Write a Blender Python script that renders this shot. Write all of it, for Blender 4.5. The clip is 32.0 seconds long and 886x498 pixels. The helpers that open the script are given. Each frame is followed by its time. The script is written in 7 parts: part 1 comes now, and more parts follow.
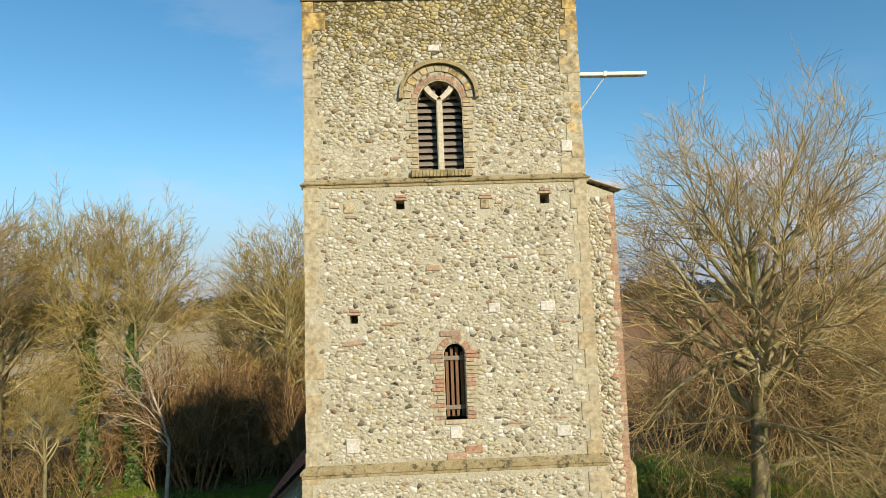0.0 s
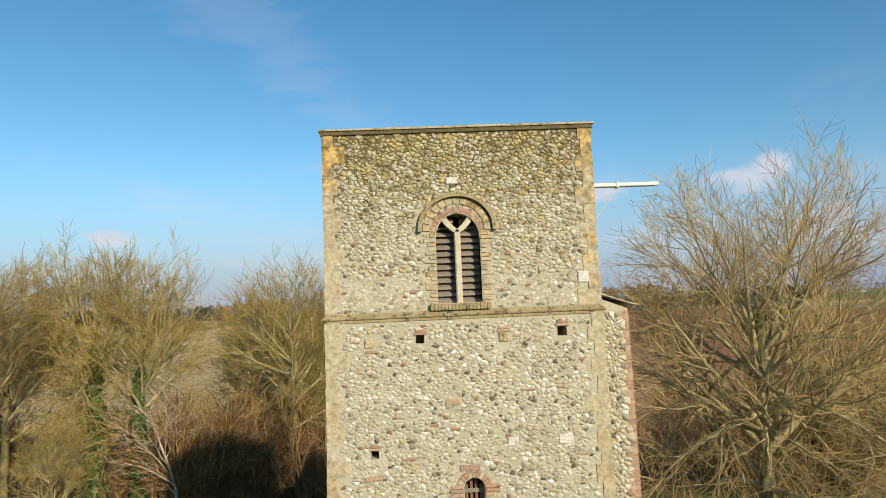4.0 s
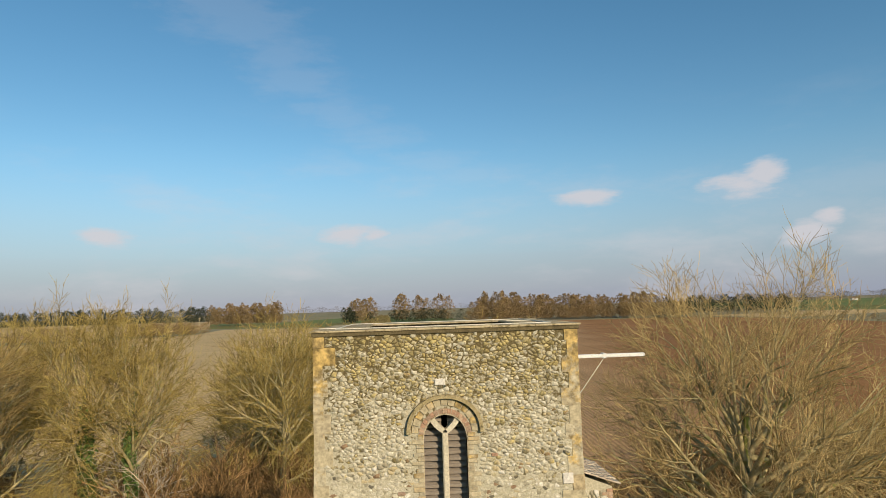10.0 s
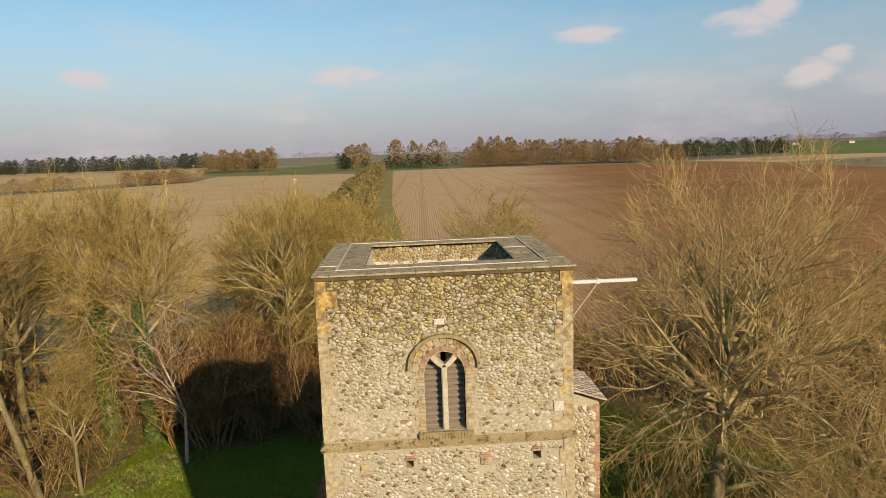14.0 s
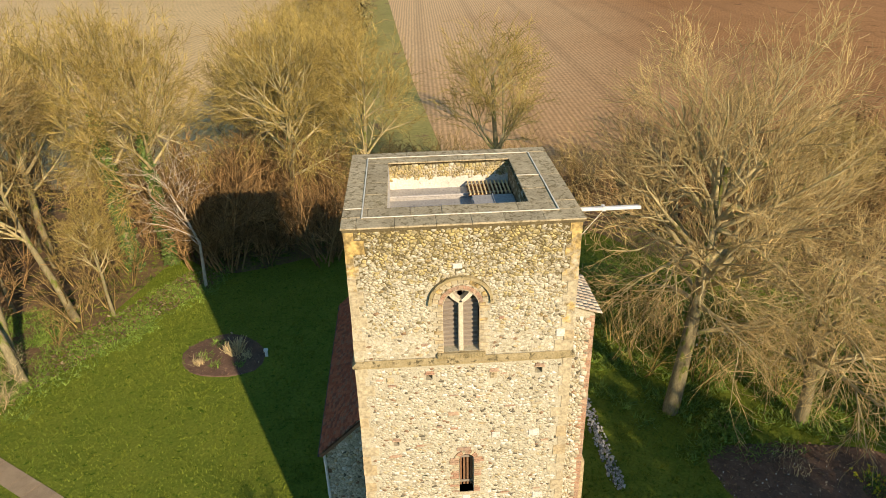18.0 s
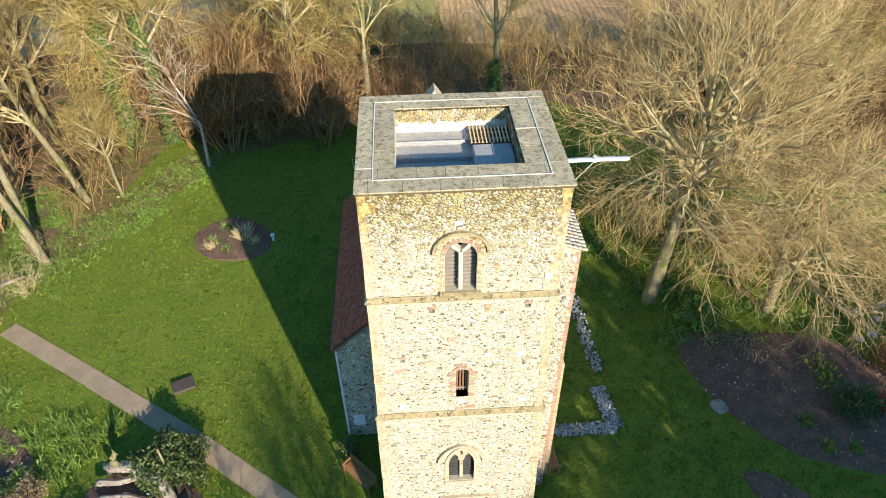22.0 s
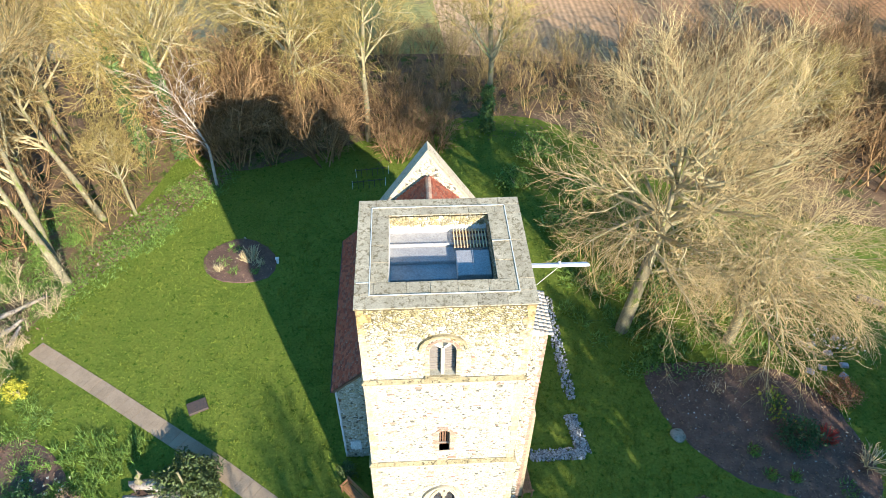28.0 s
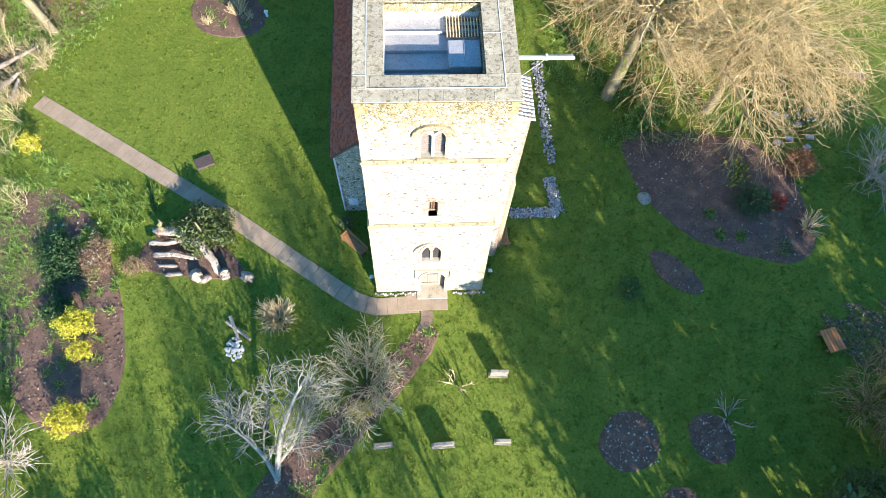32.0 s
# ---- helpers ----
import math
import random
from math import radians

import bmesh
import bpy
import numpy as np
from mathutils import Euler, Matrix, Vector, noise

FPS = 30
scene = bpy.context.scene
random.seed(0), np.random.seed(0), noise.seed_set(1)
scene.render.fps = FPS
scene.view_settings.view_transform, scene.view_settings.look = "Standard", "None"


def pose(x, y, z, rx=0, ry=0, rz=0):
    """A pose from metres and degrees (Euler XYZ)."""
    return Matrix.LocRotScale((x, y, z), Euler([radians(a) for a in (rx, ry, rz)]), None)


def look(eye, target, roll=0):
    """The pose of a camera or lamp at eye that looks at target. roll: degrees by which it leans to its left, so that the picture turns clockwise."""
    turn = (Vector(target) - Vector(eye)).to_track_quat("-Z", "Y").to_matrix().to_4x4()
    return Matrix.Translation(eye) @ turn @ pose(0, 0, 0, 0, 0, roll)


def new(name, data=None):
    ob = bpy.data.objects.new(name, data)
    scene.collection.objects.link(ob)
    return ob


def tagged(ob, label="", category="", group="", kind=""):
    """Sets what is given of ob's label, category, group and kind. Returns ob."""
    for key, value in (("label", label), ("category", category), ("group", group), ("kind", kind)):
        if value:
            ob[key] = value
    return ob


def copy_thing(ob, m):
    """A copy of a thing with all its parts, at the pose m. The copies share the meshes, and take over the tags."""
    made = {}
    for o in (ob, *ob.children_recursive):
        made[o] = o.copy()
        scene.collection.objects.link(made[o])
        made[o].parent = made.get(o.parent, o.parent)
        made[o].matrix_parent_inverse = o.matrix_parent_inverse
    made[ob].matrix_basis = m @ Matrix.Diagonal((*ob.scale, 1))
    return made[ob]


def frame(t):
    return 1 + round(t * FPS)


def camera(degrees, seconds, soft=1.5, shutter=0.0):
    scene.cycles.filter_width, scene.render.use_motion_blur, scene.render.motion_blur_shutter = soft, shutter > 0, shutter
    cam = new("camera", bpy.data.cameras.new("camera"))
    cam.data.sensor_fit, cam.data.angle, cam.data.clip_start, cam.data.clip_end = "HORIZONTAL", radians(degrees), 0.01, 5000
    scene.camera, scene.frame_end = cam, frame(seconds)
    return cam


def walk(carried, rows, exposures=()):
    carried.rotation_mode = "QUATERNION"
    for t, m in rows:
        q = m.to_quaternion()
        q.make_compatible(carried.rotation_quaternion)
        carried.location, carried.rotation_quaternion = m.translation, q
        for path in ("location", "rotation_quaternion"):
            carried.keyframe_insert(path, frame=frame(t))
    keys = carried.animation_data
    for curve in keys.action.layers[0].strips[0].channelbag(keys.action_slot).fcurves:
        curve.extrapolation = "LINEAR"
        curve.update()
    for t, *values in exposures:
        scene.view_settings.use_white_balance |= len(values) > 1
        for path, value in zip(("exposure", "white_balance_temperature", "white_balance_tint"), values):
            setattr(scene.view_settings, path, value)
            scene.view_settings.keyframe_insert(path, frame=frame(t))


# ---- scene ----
cam = camera(68.3, 32.0, soft=0.7)
PATH = [
    (0, (-0.581, -11.604, 10.815), (-0.496, -9.611, 10.966), -2.1),
    (1, (-0.636, -11.73, 11.364), (-0.554, -9.739, 11.534), -2.3),
    (2, (-0.766, -11.795, 11.968), (-0.681, -9.804, 12.14), -2.3),
    (3, (-0.873, -11.962, 12.516), (-0.786, -9.971, 12.688), -2.3),
    (3.5, (-0.872, -11.932, 12.8), (-0.786, -9.941, 12.971), -2.4),
    (5.5, (-0.783, -12.031, 13.913), (-0.69, -10.04, 14.079), -2.4),
    (6, (-0.799, -12.124, 14.142), (-0.701, -10.134, 14.312), -2.2),
    (7, (-0.836, -12.415, 14.803), (-0.737, -10.424, 14.968), -2.4),
    (8, (-0.928, -12.579, 15.472), (-0.828, -10.588, 15.635), -2.4),
    (9, (-0.922, -12.593, 16.052), (-0.824, -10.603, 16.222), -1.9),
    (10, (-0.65, -12.501, 16.795), (-0.545, -10.512, 16.969), -1.8),
    (11, (-0.537, -12.556, 17.354), (-0.43, -10.566, 17.522), -1.9),
    (11.5, (-0.524, -12.581, 17.527), (-0.417, -10.587, 17.622), -2.0),
    (12, (-0.543, -12.538, 17.734), (-0.436, -10.542, 17.658), -1.9),
    (12.5, (-0.537, -12.43, 17.929), (-0.433, -10.446, 17.704), -2.2),
    (13, (-0.549, -12.311, 18.177), (-0.446, -10.336, 17.879), -2.0),
    (13.5, (-0.612, -12.341, 18.374), (-0.509, -10.366, 18.075), -2.1),
    (15.5, (-0.695, -12.793, 20.224), (-0.589, -10.83, 19.854), -1.8),
    (16, (-0.859, -12.682, 20.68), (-0.754, -10.745, 20.192), -1.7),
    (17, (-0.985, -12.429, 21.355), (-0.885, -10.562, 20.644), -1.5),
    (18, (-1.097, -12.259, 22.171), (-1.0, -10.487, 21.249), -1.3),
    (18.5, (-1.117, -12.211, 22.561), (-1.022, -10.495, 21.539), -1.1),
    (19, (-1.159, -12.145, 22.932), (-1.066, -10.493, 21.809), -0.9),
    (20, (-1.215, -12.038, 23.71), (-1.128, -10.527, 22.404), -0.8),
    (21, (-1.313, -12.054, 24.434), (-1.221, -10.544, 23.126), -0.4),
    (22, (-1.246, -12.165, 25.108), (-1.154, -10.655, 23.8), -0.3),
    (23, (-1.128, -12.018, 25.916), (-1.034, -10.507, 24.609), -0.2),
    (24, (-1.179, -11.807, 26.663), (-1.084, -10.292, 25.361), -0.1),
    (25, (-1.027, -11.949, 27.433), (-0.931, -10.433, 26.132), 0.1),
    (25.5, (-0.936, -12.01, 27.741), (-0.841, -10.491, 26.442), 0.2),
    (27.5, (-0.935, -11.949, 29.581), (-0.836, -10.445, 28.267), 0.7),
    (28, (-0.877, -11.811, 29.967), (-0.783, -10.375, 28.577), 0.9),
    (29, (-0.873, -11.876, 30.76), (-0.779, -10.58, 29.239), 1.6),
    (29.5, (-0.903, -12.034, 31.145), (-0.807, -10.819, 29.56), 1.8),
    (30, (-0.945, -11.899, 31.523), (-0.849, -10.764, 29.879), 2.5),
    (31, (-0.879, -11.739, 32.251), (-0.783, -10.773, 30.502), 3.6),
    (32, (-0.923, -11.659, 32.568), (-0.821, -10.882, 30.728), 5.5),
]
EXPOSURE = [(0, 0.0, 6350, 11), (6, -0.12, 6350, 12), (9, -0.19, 6800, 13), (11, -0.24, 7100, 16), (12.5, -0.26, 7700, 20), (16, 0.03, 7350, 19), (17, 0.19, 7500, 18), (18.5, 0.39, 7000, 17), (19.5, 0.49, 6500, 15), (21, 0.69, 6050, 13), (25, 1.05, 5650, 14), (28, 1.22, 5500, 15), (30, 1.3, 5400, 16), (32, 1.5, 5450, 19)]
walk(cam, [(t, look(eye, target, roll)) for t, eye, target, roll in PATH], EXPOSURE)

# ---- light ----
SUN_EL, SUN_X, SUN_Y = radians(21.5), 0.435, -0.90
sun_dir = Vector((SUN_X * math.cos(SUN_EL), SUN_Y * math.cos(SUN_EL), math.sin(SUN_EL))).normalized()
sun = new("sun", bpy.data.lights.new("sun", "SUN"))
sun.data.energy, sun.data.angle, sun.data.color = 5.2, radians(0.55), (1.0, 0.86, 0.64)
sun.rotation_euler = sun_dir.to_track_quat("Z", "Y").to_euler()

world = bpy.data.worlds.new("sky")
scene.world = world
world.use_nodes = True
wn, wl = world.node_tree.nodes, world.node_tree.links
wn.clear()


def wnode(kind, **values):
    n = wn.new(kind)
    for key, v in values.items():
        n.inputs[key].default_value = v
    return n


w_out, w_bg = wn.new("ShaderNodeOutputWorld"), wnode("ShaderNodeBackground", Strength=0.074)
w_sky = wn.new("ShaderNodeTexSky")
w_sky.sky_type, w_sky.sun_disc = "NISHITA", False
w_sky.sun_elevation, w_sky.sun_rotation = SUN_EL, math.atan2(SUN_X, SUN_Y)
w_sky.altitude, w_sky.air_density, w_sky.dust_density, w_sky.ozone_density = 50, 1.0, 0.1, 2.2
w_co = wn.new("ShaderNodeTexCoord")
w_stretch = wn.new("ShaderNodeMapping")
w_stretch.inputs["Scale"].default_value = (1, 1, 3.2)
wl.new(w_co.outputs["Generated"], w_stretch.inputs["Vector"])
w_noise = wnode("ShaderNodeTexNoise", Scale=4.0, Detail=7.0, Roughness=0.6)
wl.new(w_stretch.outputs["Vector"], w_noise.inputs["Vector"])
w_fine = wnode("ShaderNodeTexNoise", Scale=16.0, Detail=6.0, Roughness=0.62)
wl.new(w_stretch.outputs["Vector"], w_fine.inputs["Vector"])


def wmath(op, a, b=None, clamp=False):
    n = wn.new("ShaderNodeMath")
    n.operation, n.use_clamp = op, clamp
    for i, v in enumerate((a, b)):
        if v is None:
            continue
        if isinstance(v, (int, float)):
            n.inputs[i].default_value = v
        else:
            wl.new(v, n.inputs[i])
    return n.outputs[0]


def wrange(v, a, b, c=0.0, d=1.0):
    n = wn.new("ShaderNodeMapRange")
    n.interpolation_type = "SMOOTHSTEP"
    for i, x in enumerate((a, b, c, d)):
        n.inputs[i + 1].default_value = x
    wl.new(v, n.inputs[0])
    return n.outputs[0]


def heading(az, el):
    az, el = radians(az), radians(el)
    return Vector((math.sin(az) * math.cos(el), math.cos(az) * math.cos(el), math.sin(el)))


def cloud(az, el, wide, tall):
    """A soft puff of cloud at a heading, given by its half width and half height in degrees."""
    c = heading(az, el)
    d = wn.new("ShaderNodeVectorMath")
    d.operation = "SUBTRACT"
    wl.new(w_co.outputs["Generated"], d.inputs[0])
    d.inputs[1].default_value = c
    s = wn.new("ShaderNodeVectorMath")
    s.operation = "MULTIPLY"
    wl.new(d.outputs[0], s.inputs[0])
    s.inputs[1].default_value = (1 / radians(wide), 1 / radians(wide), 1 / radians(tall))
    ln = wn.new("ShaderNodeVectorMath")
    ln.operation = "LENGTH"
    wl.new(s.outputs[0], ln.inputs[0])
    edge = wmath("ADD", ln.outputs["Value"], wmath("MULTIPLY", wmath("SUBTRACT", w_fine.outputs["Fac"], 0.5), 2.2))
    return wrange(edge, 0.25, 1.35, 1.0, 0.0)


w_split = wn.new("ShaderNodeSeparateXYZ")
wl.new(w_co.outputs["Generated"], w_split.inputs[0])
low = wrange(w_split.outputs["Z"], 0.05, 0.34, 1.0, 0.0)
cover = wmath("MULTIPLY", wrange(w_noise.outputs["Fac"], 0.46, 0.72), low)
puffs = None
for row in ((28.0, 8.8, 2.7, 1.1), (29.6, 9.6, 1.6, 1.2), (32.2, 4.8, 1.7, 0.9), (34.0, 6.0, 1.1, 0.7), (-24.2, 6.2, 1.8, 0.8), (15.9, 9.0, 2.6, 0.8), (-5.2, 6.5, 2.6, 0.8), (-3.0, 6.3, 1.6, 0.6)):
    c = cloud(*row)
    puffs = c if puffs is None else wmath("MAXIMUM", puffs, c)
wisp = None
for row in ((-16.4, 24.8, 4.5, 2.4), (-13.5, 23.6, 4.5, 2.2), (-11.0, 21.5, 4.0, 1.9), (-9.3, 19.3, 3.8, 1.6), (-6.0, 16.9, 3.8, 1.3), (-2.2, 14.8, 3.8, 1.1), (1.9, 12.7, 4.2, 1.0), (6.0, 11.4, 4.5, 0.9), (37.5, 8.4, 7.0, 1.6), (33.0, 6.6, 6.0, 1.2)):
    c = cloud(*row)
    wisp = c if wisp is None else wmath("MAXIMUM", wisp, c)
haze = wrange(w_split.outputs["Z"], -0.02, 0.24, 0.92, 0.0)
amount = wmath("MAXIMUM", wmath("MAXIMUM", wmath("MULTIPLY", cover, 0.42), wmath("MULTIPLY", puffs, 0.82)), wmath("MULTIPLY", wisp, 0.11), True)


def wmix(fac, a, b):
    n = wn.new("ShaderNodeMix")
    n.data_type = "RGBA"
    wl.new(fac, n.inputs[0])
    for i, v in ((6, a), (7, b)):
        if isinstance(v, tuple):
            n.inputs[i].default_value = v
        else:
            wl.new(v, n.inputs[i])
    return n.outputs[2]


w_rich = wnode("ShaderNodeHueSaturation", Saturation=1.24, Value=1.9, Hue=0.488)
wl.new(w_sky.outputs[0], w_rich.inputs["Color"])
hazed = wmix(haze, w_rich.outputs[0], (3.9, 5.0, 7.2, 1))
wl.new(wmix(amount, hazed, (9.8, 9.9, 10.6, 1)), w_bg.inputs["Color"])
wl.new(w_bg.outputs[0], w_out.inputs[0])

# ---- materials ----


def mat(name, c1, c2, scale=2.0, rough=0.85, bump=0.3, fine=40.0, metal=0.0, island=0.0, each=0.0, c3=None, spots=0.0, spot_scale=8.0, stretch=(1, 1, 1), high=None):
    """A surface of two colours in broad patches, with fine grain, a third colour in spots (high: more of it upwards), and shifts from piece to piece."""
    m = bpy.data.materials.new(name)
    m.use_nodes = True
    n, l = m.node_tree.nodes, m.node_tree.links
    b = n["Principled BSDF"]
    b.inputs["Roughness"].default_value, b.inputs["Metallic"].default_value = rough, metal
    b.inputs["Specular IOR Level"].default_value = 0.1 if rough >= 0.9 else 0.35
    co, mp = n.new("ShaderNodeTexCoord"), n.new("ShaderNodeMapping")
    mp.inputs["Scale"].default_value = stretch
    l.new(co.outputs["Object"], mp.inputs["Vector"])

    def tex(s, detail=5.0):
        t = n.new("ShaderNodeTexNoise")
        t.inputs["Scale"].default_value, t.inputs["Detail"].default_value, t.inputs["Roughness"].default_value = s, detail, 0.65
        l.new(mp.outputs[0], t.inputs["Vector"])
        return t.outputs["Fac"]

    def mix(f, a, c, mode="MIX"):
        x = n.new("ShaderNodeMix")
        x.data_type, x.blend_type = "RGBA", mode
        for i, v in ((0, f), (6, a), (7, c)):
            if isinstance(v, (int, float, tuple)):
                x.inputs[i].default_value = v
            else:
                l.new(v, x.inputs[i])
        return x.outputs[2]

    def span(v, lo, hi, a=0.0, c=1.0):
        r = n.new("ShaderNodeMapRange")
        for i, x in enumerate((lo, hi, a, c)):
            r.inputs[i + 1].default_value = x
        l.new(v, r.inputs[0])
        return r.outputs[0]

    grain = tex(fine, 6.0)
    col = mix(span(tex(scale), 0.35, 0.65), (*c1, 1), (*c2, 1))
    if c3:
        speck = tex(spot_scale, 6.0)
        if high:
            z, up = n.new("ShaderNodeSeparateXYZ"), n.new("ShaderNodeMath")
            l.new(co.outputs["Object"], z.inputs[0])
            l.new(span(z.outputs["Z"], *high), up.inputs[0])
            l.new(speck, up.inputs[1])
            speck = up.outputs[0]
        col = mix(span(speck, 0.62 - spots, 0.72 - spots), col, (*c3, 1))
    shade = span(grain, 0.3, 0.7, 0.72, 1.25)
    if island or each:
        src = n.new("ShaderNodeNewGeometry").outputs["Random Per Island"] if island else n.new("ShaderNodeObjectInfo").outputs["Random"]
        k = island or each
        mul = n.new("ShaderNodeMath")
        mul.operation = "MULTIPLY"
        l.new(shade, mul.inputs[0])
        l.new(span(src, 0, 1, 1 - k, 1 + k), mul.inputs[1])
        shade = mul.outputs[0]
    hs = n.new("ShaderNodeHueSaturation")
    l.new(col, hs.inputs["Color"])
    l.new(shade, hs.inputs["Value"])
    l.new(hs.outputs[0], b.inputs["Base Color"])
    if bump:
        bp = n.new("ShaderNodeBump")
        bp.inputs["Strength"].default_value, bp.inputs["Distance"].default_value = bump, 0.02
        l.new(grain, bp.inputs["Height"])
        l.new(bp.outputs[0], b.inputs["Normal"])
    return m


def pieces(name, stops, single=False, rough=0.8, lichen=None, grain_scale=22.0):
    """A surface whose pieces take their colours from a list of (share, colour), one by one; lichen: a colour that grows in blotches."""
    m = bpy.data.materials.new(name)
    m.use_nodes = True
    n, l = m.node_tree.nodes, m.node_tree.links
    b = n["Principled BSDF"]
    b.inputs["Roughness"].default_value, b.inputs["Specular IOR Level"].default_value = rough, 0.2
    src = n.new("ShaderNodeObjectInfo").outputs["Random"] if single else n.new("ShaderNodeNewGeometry").outputs["Random Per Island"]
    ramp = n.new("ShaderNodeValToRGB")
    ramp.color_ramp.interpolation = "CONSTANT"
    at = 0.0
    while len(ramp.color_ramp.elements) < len(stops):
        ramp.color_ramp.elements.new(0.5)
    for e, (share, c) in zip(ramp.color_ramp.elements, stops):
        e.position, e.color = at, (*c, 1)
        at += share
    l.new(src, ramp.inputs[0])
    co = n.new("ShaderNodeTexCoord")
    t = n.new("ShaderNodeTexNoise")
    t.inputs["Scale"].default_value, t.inputs["Detail"].default_value = grain_scale, 8.0
    t.inputs["Roughness"].default_value = 0.7
    geo = n.new("ShaderNodeNewGeometry")
    l.new(geo.outputs["Position"], t.inputs["Vector"])
    r = n.new("ShaderNodeMapRange")
    for i, x in enumerate((0.3, 0.7, 0.5, 1.38)):
        r.inputs[i + 1].default_value = x
    l.new(t.outputs["Fac"], r.inputs[0])
    hs = n.new("ShaderNodeHueSaturation")
    l.new(r.outputs[0], hs.inputs["Value"])
    col = ramp.outputs[0]
    if lichen:
        big = n.new("ShaderNodeTexNoise")
        big.inputs["Scale"].default_value, big.inputs["Detail"].default_value, big.inputs["Roughness"].default_value = 2.2, 12.0, 0.78
        l.new(geo.outputs["Position"], big.inputs["Vector"])
        z = n.new("ShaderNodeSeparateXYZ")
        l.new(geo.outputs["Position"], z.inputs[0])
        up = n.new("ShaderNodeMapRange")
        for i, x in enumerate((12.0, 16.2, -0.14, 0.15)):
            up.inputs[i + 1].default_value = x
        l.new(z.outputs["Z"], up.inputs[0])
        add = n.new("ShaderNodeMath")
        add.operation = "ADD"
        l.new(big.outputs["Fac"], add.inputs[0])
        l.new(up.outputs[0], add.inputs[1])
        stray = n.new("ShaderNodeMath")
        stray.operation = "MULTIPLY_ADD"
        l.new(src, stray.inputs[0])
        stray.inputs[1].default_value = 0.16
        l.new(add.outputs[0], stray.inputs[2])
        add = stray
        k = n.new("ShaderNodeMapRange")
        for i, x in enumerate((0.62, 0.71, 0.0, 0.85)):
            k.inputs[i + 1].default_value = x
        l.new(add.outputs[0], k.inputs[0])
        x = n.new("ShaderNodeMix")
        x.data_type = "RGBA"
        l.new(k.outputs[0], x.inputs[0])
        l.new(col, x.inputs[6])
        tone = n.new("ShaderNodeTexNoise")
        tone.inputs["Scale"].default_value, tone.inputs["Detail"].default_value = 4.5, 5.0
        l.new(geo.outputs["Position"], tone.inputs["Vector"])
        hue = n.new("ShaderNodeValToRGB")
        hue.color_ramp.elements[0].position, hue.color_ramp.elements[0].color = 0.42, (*[0.62 * v for v in lichen], 1)
        hue.color_ramp.elements[1].position, hue.color_ramp.elements[1].color = 0.60, (*[1.45 * v for v in lichen], 1)
        l.new(tone.outputs["Fac"], hue.inputs[0])
        l.new(hue.outputs[0], x.inputs[7])
        col = x.outputs[2]
    l.new(col, hs.inputs["Color"])
    l.new(hs.outputs[0], b.inputs["Base Color"])
    bp = n.new("ShaderNodeBump")
    bp.inputs["Strength"].default_value, bp.inputs["Distance"].default_value = 0.35, 0.01
    l.new(t.outputs["Fac"], bp.inputs["Height"])
    l.new(bp.outputs[0], b.inputs["Normal"])
    return m


FLINT_STOPS = [(0.24, (0.575, 0.53, 0.40)), (0.24, (0.515, 0.47, 0.345)), (0.20, (0.455, 0.41, 0.285)), (0.09, (0.33, 0.295, 0.205)), (0.07, (0.47, 0.385, 0.225)), (0.045, (0.15, 0.134, 0.095)), (0.025, (0.27, 0.175, 0.105)), (0.09, (0.70, 0.66, 0.56))]
LICHEN = (0.36, 0.285, 0.11)
M_FLINT = pieces("flint", FLINT_STOPS, lichen=LICHEN)
M_FLINT1 = pieces("flint_single", FLINT_STOPS, single=True, lichen=LICHEN)
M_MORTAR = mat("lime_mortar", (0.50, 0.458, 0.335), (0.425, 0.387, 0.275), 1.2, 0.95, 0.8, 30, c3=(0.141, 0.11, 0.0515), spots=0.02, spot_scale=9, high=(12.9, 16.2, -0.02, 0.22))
M_QUOIN = pieces("limestone_quoin", [(0.3, (0.469, 0.4, 0.258)), (0.3, (0.446, 0.377, 0.244)), (0.2, (0.488, 0.428, 0.294)), (0.2, (0.451, 0.359, 0.212))], single=True, lichen=(0.386, 0.262, 0.0828), grain_scale=9)
M_STONE = mat("dressed_limestone", (0.52, 0.44, 0.30), (0.42, 0.35, 0.23), 3, 0.9, 0.5, 30, c3=(0.22, 0.19, 0.11), spots=0.04, spot_scale=5)
M_STRING = mat("weathered_string_course", (0.41, 0.335, 0.185), (0.30, 0.24, 0.12), 4, 0.95, 0.7, 30, c3=(0.11, 0.092, 0.0506), spots=0.08, spot_scale=7)
M_COPING = mat("lichened_coping_slab", (0.52, 0.43, 0.27), (0.40, 0.325, 0.195), 1.8, 0.95, 0.6, 26, each=0.12, c3=(0.24, 0.19, 0.10), spots=0.11, spot_scale=9)
M_BRICK = pieces("red_brick", [(0.4, (0.41, 0.25, 0.16)), (0.3, (0.46, 0.32, 0.21)), (0.3, (0.36, 0.25, 0.17))], single=True)
M_TILE = pieces("clay_tile", [(0.35, (0.30, 0.085, 0.045)), (0.3, (0.36, 0.12, 0.065)), (0.2, (0.20, 0.07, 0.045)), (0.15, (0.27, 0.13, 0.085))])
M_PALE_TILE = pieces("pale_clay_tile", [(0.4, (0.58, 0.49, 0.36)), (0.3, (0.52, 0.41, 0.29)), (0.3, (0.46, 0.38, 0.28))])
M_GRAVE = mat("lichened_headstone", (0.36, 0.32, 0.24), (0.27, 0.24, 0.17), 4, 0.95, 0.6, 30, c3=(0.14, 0.13, 0.08), spots=0.07, spot_scale=6)
